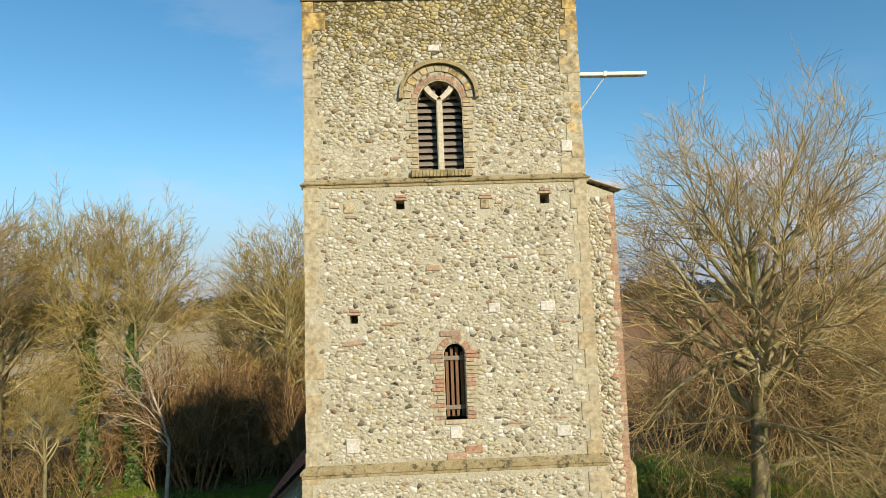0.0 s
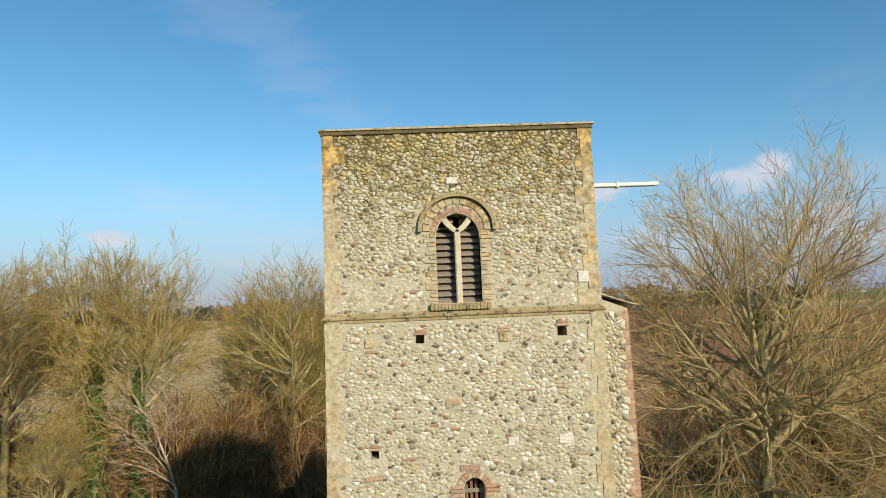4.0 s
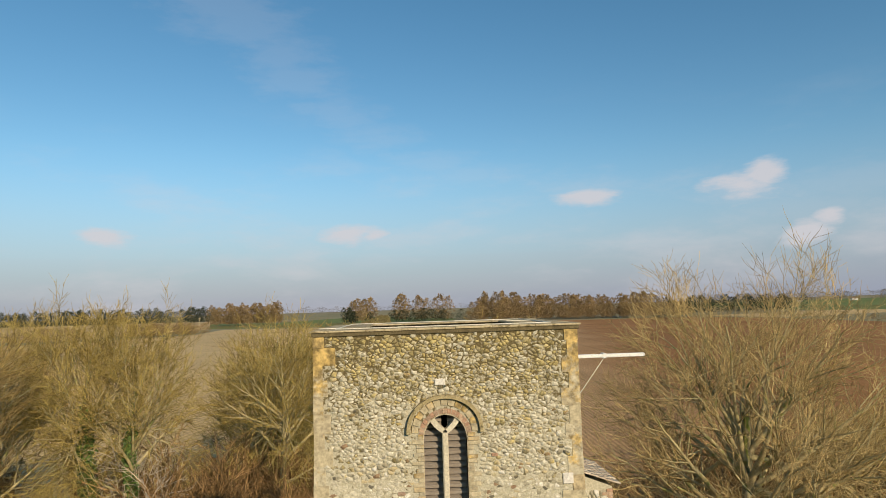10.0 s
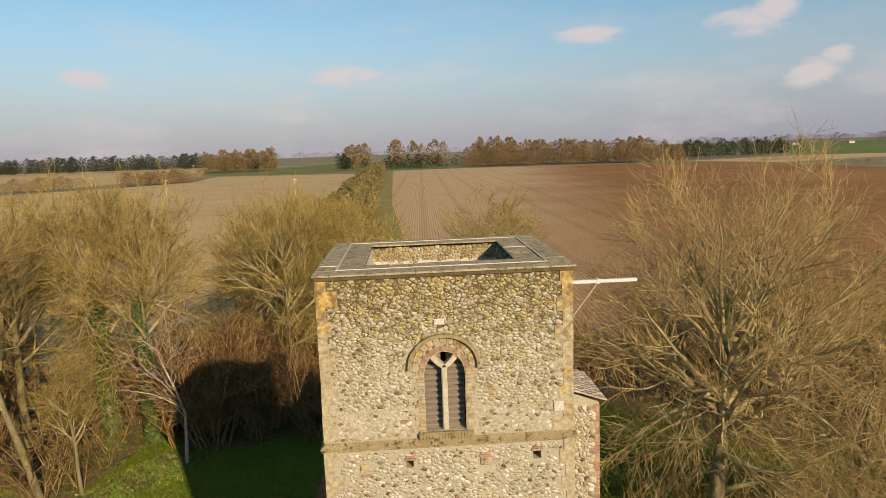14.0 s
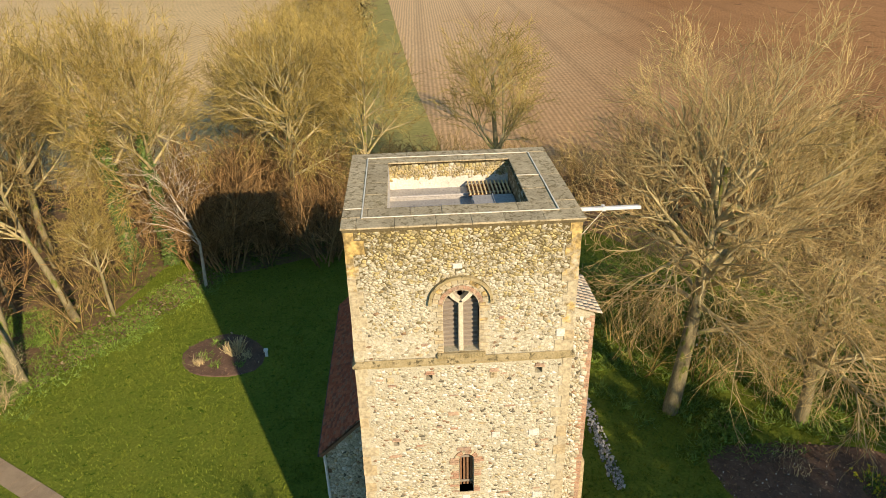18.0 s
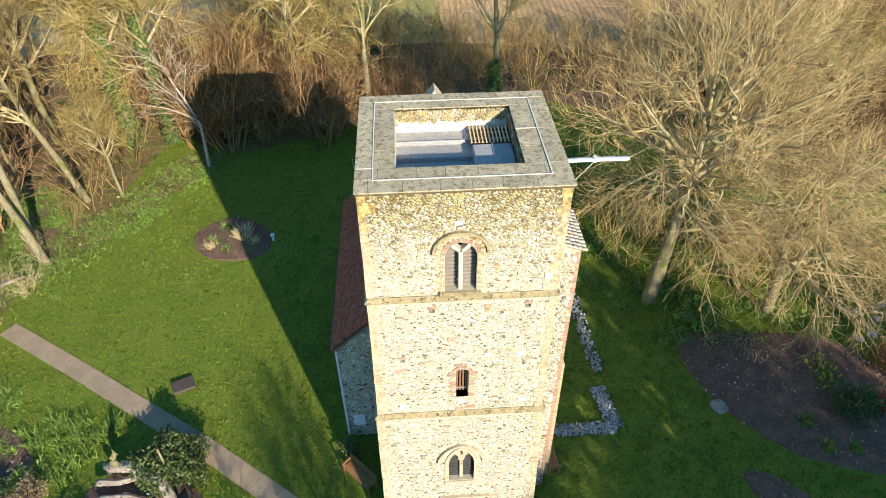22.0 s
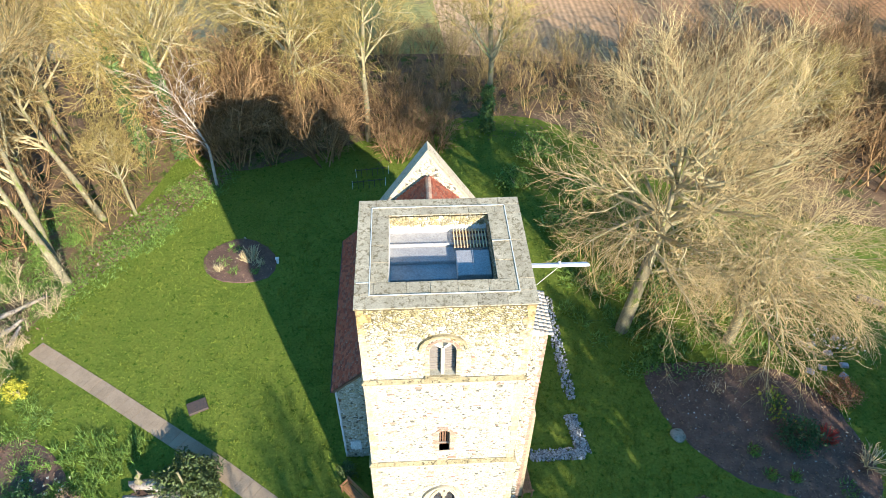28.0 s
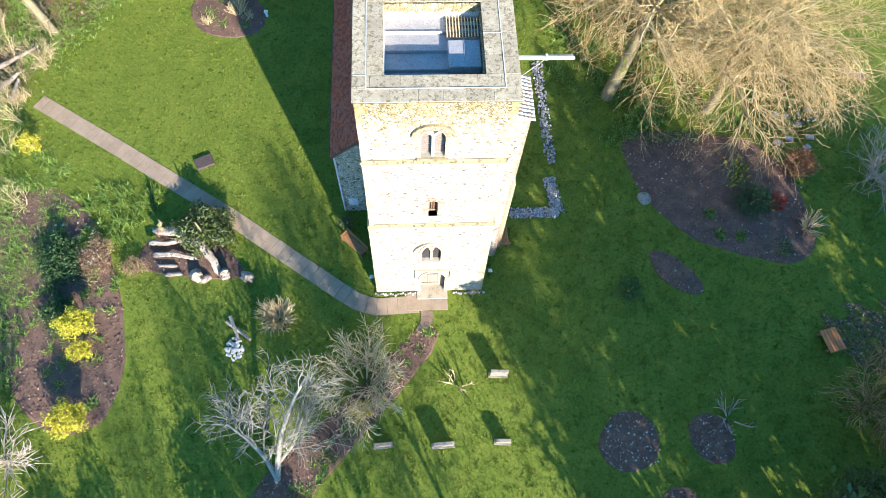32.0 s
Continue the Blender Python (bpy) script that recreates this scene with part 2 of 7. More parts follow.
M_LEAD = mat("lead_sheet", (0.34, 0.325, 0.30), (0.42, 0.40, 0.365), 3, 0.55, 0.15, 20, metal=0.1, c3=(0.24, 0.23, 0.22), spots=0.02)
M_SILVER = mat("silvery_lichened_bark", (0.37, 0.345, 0.265), (0.25, 0.23, 0.17), 3, 0.9, 0.3, 20, c3=(0.45, 0.48, 0.30), spots=0.05, spot_scale=4, island=0.15)
M_LOUVRE = mat("grey_oak_louvre", (0.30, 0.255, 0.20), (0.22, 0.185, 0.145), 5, 0.85, 0.4, 60, stretch=(1, 6, 8))
M_DARK = mat("black_inside_shade", (0.012, 0.011, 0.010), (0.02, 0.018, 0.016), 3, 0.95, 0)
M_DOOR = mat("silvered_oak_plank", (0.41, 0.335, 0.24), (0.31, 0.25, 0.175), 6, 0.85, 0.4, 50, stretch=(8, 8, 1))
M_OAK = mat("weathered_oak_board", (0.26, 0.15, 0.08), (0.17, 0.09, 0.05), 6, 0.8, 0.4, 50, stretch=(8, 8, 1))
M_BENCH = mat("teak_bench_slat", (0.40, 0.20, 0.08), (0.28, 0.13, 0.05), 5, 0.7, 0.25, 40, each=0.1)
M_ORANGE = mat("orange_stained_plank", (0.56, 0.22, 0.065), (0.42, 0.155, 0.045), 5, 0.7, 0.25, 40, each=0.1)
M_WHITE = mat("white_painted_wood", (0.78, 0.77, 0.72), (0.66, 0.65, 0.60), 4, 0.6, 0.15, 30)
M_TAPE = mat("pale_metal_tape", (0.74, 0.70, 0.56), (0.62, 0.58, 0.45), 5, 0.6, 0.1, 30)
M_GLASS = mat("leaded_dark_glass", (0.05, 0.055, 0.06), (0.09, 0.095, 0.10), 12, 0.25, 0.1, 20)
M_IRON = mat("rusted_iron", (0.06, 0.05, 0.045), (0.10, 0.07, 0.05), 8, 0.7, 0.2, 40)
M_GRASS = mat("mown_grass", (0.115, 0.158, 0.019), (0.165, 0.195, 0.026), 0.6, 0.95, 0.9, 7, c3=(0.055, 0.105, 0.008), spots=0.07, spot_scale=3.2)
M_LITTER = mat("leaf_litter", (0.22, 0.145, 0.082), (0.13, 0.085, 0.05), 0.6, 1.0, 0.9, 9, c3=(0.07, 0.10, 0.02), spots=0.1, spot_scale=0.7)
M_SOIL = mat("mulched_soil", (0.195, 0.12, 0.08), (0.12, 0.075, 0.054), 1.5, 1.0, 1.0, 12, c3=(0.38, 0.30, 0.22), spots=0.0, spot_scale=14)
M_PATH = mat("buff_paving_slab", (0.37, 0.28, 0.18), (0.30, 0.225, 0.143), 1.5, 0.95, 0.4, 30, each=0.06)
M_BRICKPATH = mat("worn_brown_path", (0.27, 0.19, 0.13), (0.20, 0.14, 0.095), 2, 0.95, 0.6, 30, each=0.1)
M_BARK = mat("greenish_bark", (0.53, 0.44, 0.235), (0.37, 0.30, 0.15), 1.2, 0.95, 0.6, 16, c3=(0.27, 0.27, 0.09), spots=0.08, spot_scale=2)
M_TWIG = mat("bare_twig", (0.42, 0.30, 0.115), (0.235, 0.16, 0.062), 0.5, 0.95, 0, 6, island=0.5)
M_TWIG_GREY = mat("greyish_twig", (0.58, 0.43, 0.19), (0.33, 0.24, 0.105), 0.5, 0.95, 0, 6, island=0.45)
M_TWIG_GREEN = mat("green_tinged_twig", (0.49, 0.37, 0.115), (0.28, 0.205, 0.062), 0.4, 0.95, 0, 6, island=0.5)
M_HEDGE = mat("olive_hedge_twig", (0.27, 0.225, 0.095), (0.18, 0.145, 0.065), 0.1, 0.95, 0, 3, island=0.4)
M_TRUNK = mat("mossy_trunk_bark", (0.29, 0.25, 0.135), (0.19, 0.155, 0.09), 2.5, 0.95, 1.0, 14, c3=(0.15, 0.17, 0.04), spots=0.10, spot_scale=3, stretch=(1, 1, 0.35))
M_COPING_SHADE = mat("coping_shade_mortar", (0.10, 0.08, 0.045), (0.17, 0.135, 0.07), 6, 0.95, 0.7, 30)
M_TWIG_RED = mat("reddish_twig", (0.38, 0.235, 0.10), (0.20, 0.125, 0.057), 0.4, 0.95, 0, 6, island=0.5)
M_TWIG_PALE = mat("pale_twig", (0.56, 0.47, 0.35), (0.42, 0.34, 0.24), 1.0, 0.9, 0, 6, island=0.2)
M_IVY = mat("ivy_leaf", (0.03, 0.075, 0.018), (0.055, 0.10, 0.025), 2, 0.6, 0, 8, island=0.4)
M_CLIMBER = mat("climbing_ivy_leaf", (0.08, 0.14, 0.03), (0.12, 0.18, 0.04), 2, 0.6, 0, 8, island=0.4)
M_LEAF = mat("evergreen_leaf", (0.06, 0.095, 0.02), (0.11, 0.13, 0.035), 3, 0.5, 0, 8, island=0.5)
M_BLADE = mat("daffodil_leaf", (0.14, 0.235, 0.03), (0.20, 0.28, 0.045), 2, 0.7, 0, 8, island=0.4)
M_YELLOW = mat("yellow_foliage", (0.55, 0.48, 0.02), (0.42, 0.40, 0.03), 5, 0.7, 0, 8, island=0.3)
M_PETAL = mat("pale_petal", (0.75, 0.72, 0.45), (0.80, 0.78, 0.68), 9, 0.7, 0, 8, island=0.2)
M_DRY = mat("dry_stem", (0.66, 0.53, 0.29), (0.50, 0.39, 0.20), 2, 0.9, 0, 8, island=0.35)
M_DEADWOOD = mat("bleached_deadwood", (0.48, 0.41, 0.31), (0.28, 0.22, 0.16), 2.5, 0.9, 0.9, 18, c3=(0.12, 0.09, 0.07), spots=0.08, spot_scale=6)
M_CREAM = mat("cream_limestone", (0.62, 0.56, 0.42), (0.52, 0.46, 0.33), 3, 0.9, 0.4, 25)
M_PLASTER = mat("limewashed_render", (0.66, 0.62, 0.54), (0.56, 0.52, 0.44), 2, 0.9, 0.3, 20, c3=(0.36, 0.33, 0.28), spots=0.02)
M_RED = mat("scarlet_stem", (0.50, 0.06, 0.03), (0.38, 0.05, 0.03), 4, 0.7, 0, 8, island=0.3)
M_CONIFER = mat("dark_conifer", (0.04, 0.05, 0.03), (0.06, 0.065, 0.038), 0.05, 0.9, 0, 3, island=0.4)
M_FARWOOD = mat("far_bare_wood", (0.29, 0.20, 0.095), (0.21, 0.145, 0.07), 0.04, 0.95, 0, 3, island=0.35)


def furrowed(name, c1, c2, turn, gap, deep=0.5, scale=0.03, lanes=0.0, pale=None):
    """Tilled soil with furrows that run at an angle; lanes: how far apart the wheel tracks are; pale: a tan that paints
    the field's sheen in to the north-west.
    """
    m = mat(name, c1, c2, scale, 1.0, 0.0, 1.6, c3=tuple(0.75 * v for v in c2), spots=0.04, spot_scale=0.25)
    n, l = m.node_tree.nodes, m.node_tree.links
    co, mp = n.new("ShaderNodeTexCoord"), n.new("ShaderNodeMapping")
    mp.inputs["Rotation"].default_value = (0, 0, radians(turn))
    l.new(co.outputs["Object"], mp.inputs["Vector"])
    hs = [x for x in n if x.type == "HUE_SAT"][0]
    last = hs.inputs["Value"].links[0].from_socket
    for g, lo, hi in ((gap, 1 - deep, 1 + deep * 0.6), (lanes, 0.90, 1.02)):
        if not g:
            continue
        w = n.new("ShaderNodeTexWave")
        w.bands_direction, w.wave_type = "X", "BANDS"
        w.inputs["Scale"].default_value, w.inputs["Distortion"].default_value = 0.314 / g, 1.6 if g == gap else 1.0
        w.inputs["Detail"].default_value, w.inputs["Detail Scale"].default_value = 4, 0.25
        l.new(mp.outputs[0], w.inputs["Vector"])
        r = n.new("ShaderNodeMapRange")
        for i, x in enumerate((0.0, 1.0 if g == gap else 0.12, lo, hi)):
            r.inputs[i + 1].default_value = x
        l.new(w.outputs["Fac"], r.inputs[0])
        k = n.new("ShaderNodeMath")
        k.operation = "MULTIPLY"
        l.new(last, k.inputs[0])
        l.new(r.outputs[0], k.inputs[1])
        last = k.outputs[0]
    l.new(last, hs.inputs["Value"])
    if pale:
        # the sheen over the field is blended into its base colour here
        drift, soil = n.new("ShaderNodeVectorMath"), n.new("ShaderNodeTexNoise")
        drift.operation = "DOT_PRODUCT"
        drift.inputs[1].default_value = (1.0, -0.21, 0.0)
        l.new(co.outputs["Object"], drift.inputs[0])
        soil.inputs["Scale"].default_value, soil.inputs["Detail"].default_value = 0.02, 8.0
        l.new(co.outputs["Object"], soil.inputs["Vector"])
        shift = n.new("ShaderNodeMath")
        shift.operation = "MULTIPLY_ADD"
        shift.inputs[1].default_value = 60.0
        l.new(soil.outputs["Fac"], shift.inputs[0])
        l.new(drift.outputs["Value"], shift.inputs[2])
        share, blend = n.new("ShaderNodeMapRange"), n.new("ShaderNodeMix")
        share.interpolation_type = "SMOOTHSTEP"
        for i, x in enumerate((-5.0, 75.0, 1.0, 0.0)):
            share.inputs[i + 1].default_value = x
        l.new(shift.outputs[0], share.inputs[0])
        blend.data_type = "RGBA"
        l.new(share.outputs[0], blend.inputs[0])
        l.new(hs.inputs["Color"].links[0].from_socket, blend.inputs[6])
        blend.inputs[7].default_value = (*pale, 1)
        l.new(blend.outputs[2], hs.inputs["Color"])
    return m


M_STUBBLE = furrowed("stubble_field", (0.68, 0.48, 0.23), (0.58, 0.405, 0.19), 12, 1.2, 0.14)
M_PLOUGHED = furrowed("ploughed_field", (0.42, 0.205, 0.078), (0.30, 0.145, 0.055), 1.3, 0.6, 0.2, scale=0.012, lanes=12, pale=(0.62, 0.42, 0.22))
M_ROUGH = mat("rough_grass", (0.35, 0.31, 0.105), (0.27, 0.25, 0.08), 0.08, 1.0, 0, 2.0, c3=(0.24, 0.16, 0.08), spots=0.06, spot_scale=0.3)
M_MEADOW = mat("green_meadow", (0.14, 0.19, 0.055), (0.19, 0.225, 0.075), 0.01, 1.0, 0, 0.6)
# distance haze is put into this colour as a greyer, paler wood
M_HORIZON = mat("haze_tinted_wood", (0.15, 0.135, 0.12), (0.19, 0.165, 0.14), 0.01, 1.0, 0, 0.5, island=0.2)
M_FARLAND = mat("far_farmland", (0.36, 0.29, 0.17), (0.22, 0.215, 0.11), 0.006, 1.0, 0, 0.5, c3=(0.19, 0.15, 0.10), spots=0.06, spot_scale=0.004)

# ---- builders ----


def thing(name, label, category, at=(0, 0, 0), group="", kind="", turn=0.0):
    ob = new(name)
    ob.matrix_basis = pose(*at, 0, 0, turn)
    return tagged(ob, label, category, group, kind)


def arrays(name, verts, faces, material, parent=None, label="", smooth=False):
    """One mesh object from an array of corners and one or more arrays of faces (rows of three or four)."""
    me = bpy.data.meshes.new(name)
    verts = np.asarray(verts, np.float32).reshape(-1, 3)
    faces = [np.asarray(f, np.int32) for f in (faces if isinstance(faces, list) else [faces])]
    faces = [f for f in faces if len(f)]
    me.vertices.add(len(verts))
    me.vertices.foreach_set("co", verts.ravel())
    loops = np.concatenate([f.ravel() for f in faces])
    sizes = np.concatenate([np.full(len(f), f.shape[1], np.int32) for f in faces])
    me.loops.add(len(loops))
    me.loops.foreach_set("vertex_index", loops)
    me.polygons.add(len(sizes))
    me.polygons.foreach_set("loop_start", np.concatenate([[0], np.cumsum(sizes)[:-1]]).astype(np.int32))
    if smooth:
        me.polygons.foreach_set("use_smooth", np.ones(len(sizes), bool))
    me.update(calc_edges=True)
    me.materials.append(material)
    ob = new(name, me)
    ob.parent = parent
    return tagged(ob, label)


def part(name, bm, material, parent=None, label="", smooth=False):
    me = bpy.data.meshes.new(name)
    bmesh.ops.recalc_face_normals(bm, faces=bm.faces)
    if smooth:
        for f in bm.faces:
            f.smooth = True
    bm.to_mesh(me)
    bm.free()
    me.materials.append(material)
    ob = new(name, me)
    ob.parent = parent
    return tagged(ob, label)


def box(x0, x1, y0, y1, z0, z1, bevel=0.0, bm=None):
    bm = bm or bmesh.new()
    made = bmesh.ops.create_cube(bm, size=1, matrix=Matrix.Translation(((x0 + x1) / 2, (y0 + y1) / 2, (z0 + z1) / 2)) @ Matrix.Diagonal((x1 - x0, y1 - y0, z1 - z0, 1)))
    if bevel:
        edges = list({e for v in made["verts"] for e in v.link_edges})
        bmesh.ops.bevel(bm, geom=edges, offset=bevel, segments=1, affect="EDGES")
    return bm


def prism(outline, lo, hi, axis="z", bm=None):
    """A solid with the given outline (pairs) between two values of the axis."""
    bm = bm or bmesh.new()

    def put(u, v, w):
        return {"z": (u, v, w), "y": (u, w, v), "x": (w, u, v)}[axis]

    a = [bm.verts.new(put(u, v, lo)) for u, v in outline]
    b = [bm.verts.new(put(u, v, hi)) for u, v in outline]
    bm.faces.new(a)
    bm.faces.new(b[::-1])
    for i in range(len(a)):
        j = (i + 1) % len(a)
        bm.faces.new((a[i], b[i], b[j], a[j]))
    return bm


def ring(outer, inner, lo, hi, axis="y"):
    """A flat band between two open outlines of as many points, as a solid."""
    bm = bmesh.new()

    def put(u, v, w):
        return {"z": (u, v, w), "y": (u, w, v)}[axis]

    rows = [[bm.verts.new(put(u, v, w)) for u, v in line] for line, w in ((outer, lo), (inner, lo), (inner, hi), (outer, hi))]
    for r in range(4):
        a, b = rows[r], rows[(r + 1) % 4]
        for i in range(len(a) - 1):
            bm.faces.new((a[i], a[i + 1], b[i + 1], b[i]))
    for i in (0, -1):
        bm.faces.new([r[i] for r in rows])
    return bm


def rod(a, b, r0, r1=None, sides=8, bm=None):
    bm = bm or bmesh.new()
    a, b = Vector(a), Vector(b)
    d = b - a
    m = Matrix.Translation((a + b) / 2) @ d.to_track_quat("Z", "Y").to_matrix().to_4x4()
    bmesh.ops.create_cone(bm, cap_ends=True, segments=sides, radius1=r0, radius2=r0 if r1 is None else r1, depth=d.length, matrix=m)
    return bm


def arch(cx, half, spring, top, n=8, point=0.0):
    """Points of an arched head from its left spring to its right."""
    out = []
    for i in range(2 * n + 1):
        a = math.pi * (1 - i / (2 * n))
        u, v = math.cos(a), math.sin(a)
        v = v * (1 - point) + point * (1 - abs(u) ** 1.6)
        out.append((cx + half * u, spring + (top - spring) * v))
    return out


def tubes(lines, sides):
    """Corners and faces for tapering tubes along polylines; lines: arrays (points, radii) of one count of points."""
    pts = np.array([p for p, r in lines], float)
    rad = np.array([r for p, r in lines], float)
    k, n = pts.shape[:2]
    d = np.gradient(pts, axis=1)
    d /= np.linalg.norm(d, axis=2, keepdims=True) + 1e-9
    ref = np.where(np.abs(d[..., 2:3]) > 0.9, np.array([1.0, 0, 0]), np.array([0, 0, 1.0]))
    u = np.cross(d, ref)
    u /= np.linalg.norm(u, axis=2, keepdims=True) + 1e-9
    v = np.cross(d, u)
    a = np.arange(sides) * 2 * np.pi / sides
    ringed = pts[:, :, None] + rad[:, :, None, None] * (np.cos(a)[None, None, :, None] * u[:, :, None] + np.sin(a)[None, None, :, None] * v[:, :, None])
    idx = np.arange(k * n * sides).reshape(k, n, sides)
    lo, hi = idx[:, :-1], idx[:, 1:]
    quads = np.stack([lo, np.roll(lo, -1, 2), np.roll(hi, -1, 2), hi], -1).reshape(-1, 4)
    return ringed.reshape(-1, 3), quads


def merged(chunks):
    vs, fs, at = [], [], 0
    for v, f in chunks:
        vs.append(v)
        fs.append(f + at)
        at += len(v)
    return np.concatenate(vs), np.concatenate(fs)


def shoot(rng, p, d, length, r0, r1, n, wobble, lift):
    """A wavering line from p: lift bends it up (or down, when below zero)."""
    pts, step = [np.array(p, float)], length / (n - 1)
    d = np.array(d, float)
    for i in range(n - 1):
        d = d + rng.normal(0, wobble, 3) + np.array([0, 0, lift])
        d /= np.linalg.norm(d)
        pts.append(pts[-1] + d * step)
    return np.array(pts), np.linspace(r0, r1, n)


def side_way(rng, d, angle):
    d = d / (np.linalg.norm(d) + 1e-9)
    q = rng.normal(0, 1, 3)
    q -= q @ d * d
    q /= np.linalg.norm(q) + 1e-9
    return d * math.cos(angle) + q * math.sin(angle)


def branched(rng, lines, plan, fine, taper=0.45):
    """Level after level of side shoots on the given lines. plan: for each level (count, from, length, its spread, angle in degrees, radius share, points,
    wobble, lift); fine: the least thickness; taper: how much shorter the shoots get towards a tip."""
    levels = []
    for count, start, length, vary, angle, share, n, wobble, lift in plan:
        nxt = []
        for pts, rad in lines:
            m = max(1, int(round(count * rng.uniform(0.75, 1.25))))
            for i in range(m):
                f = start + (1 - start) * (i + rng.uniform(0, 1)) / m
                x = f * (len(pts) - 1)
                j = min(int(x), len(pts) - 2)
                p = pts[j] + (pts[j + 1] - pts[j]) * (x - j)
                d = pts[j + 1] - pts[j]
                r = (rad[j] + (rad[j + 1] - rad[j]) * (x - j)) * share
                ln = length * rng.uniform(1 - vary, 1 + vary) * (1.15 - taper * f)
                nxt.append(shoot(rng, p, side_way(rng, d, radians(angle * rng.uniform(0.6, 1.3))), ln, max(r, fine), max(r * 0.35, fine * 0.55), n, wobble, lift))
        levels.append(nxt)
        lines = nxt
    return levels


def grown(seed, trunk, plan, fine=0.011):
    """The lines of a bare tree, level by level, from its trunk (points, radii)."""
    return [[trunk]] + branched(np.random.default_rng(seed), [trunk], plan, fine)


def crowned(name, label, seed, trunk, crowns, bark, twig, at=(0, 0, 0), turn=0.0, fine=0.011, group="trees round the churchyard", twig_label="fine bare twigs"):
    """A bare tree whose limbs fan out from the trunk to rounded crowns. crowns: rows of (heart, radii, limbs, lowest, highest, from, rise, plan)."""
    rng = np.random.default_rng(seed)
    ob = thing(name, label, "tree", at, group, turn=turn)
    pts, rad = trunk
    low, high = [], []
    for heart, radii, limbs, lowest, highest, start, rise, plan in crowns:
        lines = []
        for i in range(limbs):
            f = (i + 0.5) / limbs
            c, a = lowest + (highest - lowest) * f, 2.39996 * i + rng.uniform(-0.4, 0.4)
            w = math.sqrt(max(0.0, 1 - c * c))
            end = np.array(heart) + np.array(radii) * np.array([w * math.cos(a), w * math.sin(a), c]) * rng.uniform(0.80, 0.98)
            x = (start + (1 - start) * min(1.0, max(0.0, f + rng.uniform(-0.25, 0.25)))) * (len(pts) - 1)
            j = min(int(x), len(pts) - 2)
            p = pts[j] + (pts[j + 1] - pts[j]) * (x - j)
            r = rad[j] + (rad[j + 1] - rad[j]) * (x - j)
            run = np.linalg.norm(end - p)
            t = np.linspace(0, 1, 11)[:, None]
            bend = p * 0.5 + end * 0.5 + np.array([0, 0, rise * run]) + rng.normal(0, 0.05 * run, 3)
            line = (1 - t) ** 2 * p + 2 * t * (1 - t) * bend + t * t * end + np.cumsum(rng.normal(0, 0.012 * run, (11, 3)), 0) * t
            line[0] = p
            lines.append((line, np.linspace(min(r * 0.66, 0.045 + 0.02 * run), 0.02, 11)))
        levels = branched(rng, lines, plan, fine, 0.2)
        low += [tubes(lines, 6), tubes(levels[0], 4)]
        high += [tubes(x, 3) for x in levels[1:]]
    arrays("trunk", *tubes([trunk], 12), M_TRUNK if bark is M_BARK else bark, ob, smooth=True)
    arrays("crown_frame", *merged(low), bark, ob, "pale bare limbs", smooth=True)
    arrays("crown", *merged(high), twig, ob, twig_label)
    return ob


def tree(name, label, seed, trunk, plan, bark, twig, at=(0, 0, 0), turn=0.0, stems=None, solid=3, fine=0.011, group="trees round the churchyard", twig_label="fine bare twigs"):
    """A tree at a place: trunk (with its limbs) and a crown of twigs."""
    ob = thing(name, label, "tree", at, group, turn=turn)
    base, low, high = [], [], []
    for k, t in enumerate([trunk] + (stems or [])):
        t, p = (t[0], t[1]) if isinstance(t[1], list) else (t, plan)
        levels = grown(seed + 17 * k, t, p, fine)
        base.append(tubes(levels[0], 10))
        low += [tubes(x, 6 if i == 0 else 4) for i, x in enumerate(levels[1:solid]) if x]
        high += [tubes(x, 3) for i, x in enumerate(levels[solid:]) if x]
    arrays("trunk", *merged(base), M_TRUNK if bark is M_BARK else bark, ob, smooth=True)
    arrays("crown_frame", *merged(low), bark, ob, "pale bare limbs", smooth=True)
    arrays("crown", *merged(high), twig, ob, twig_label)
    return ob


def curve(points, r0, r1):
    return np.array(points, float), np.linspace(r0, r1, len(points))


def leaves(rng, count, centre, radii, size, flat=0.0, shell=0.55):
    """Small leaves, two triangles each, in an uneven ball."""
    d = rng.normal(0, 1, (count, 3))
    d /= np.linalg.norm(d, axis=1, keepdims=True)
    lump = 1 + 0.22 * np.sin(d[:, :1] * 5 + d[:, 1:2] * 4) + 0.15 * np.sin(d[:, 2:] * 9 + d[:, :1] * 7)
    p = np.array(centre) + d * np.array(radii) * lump * rng.uniform(shell, 1.05, (count, 1))
    a = rng.normal(0, 1, (count, 3)) + d * 0.3
    a[:, 2] *= 1 - flat
    a /= np.linalg.norm(a, axis=1, keepdims=True)
    b = np.cross(a, rng.normal(0, 1, (count, 3)))
    b /= np.linalg.norm(b, axis=1, keepdims=True) + 1e-9
    s = size * rng.uniform(0.6, 1.3, (count, 1))
    v = np.stack([p - a * s, p + b * s * 0.45, p + a * s, p - b * s * 0.45], 1)
    return v.reshape(-1, 3), np.arange(count * 4).reshape(-1, 4)


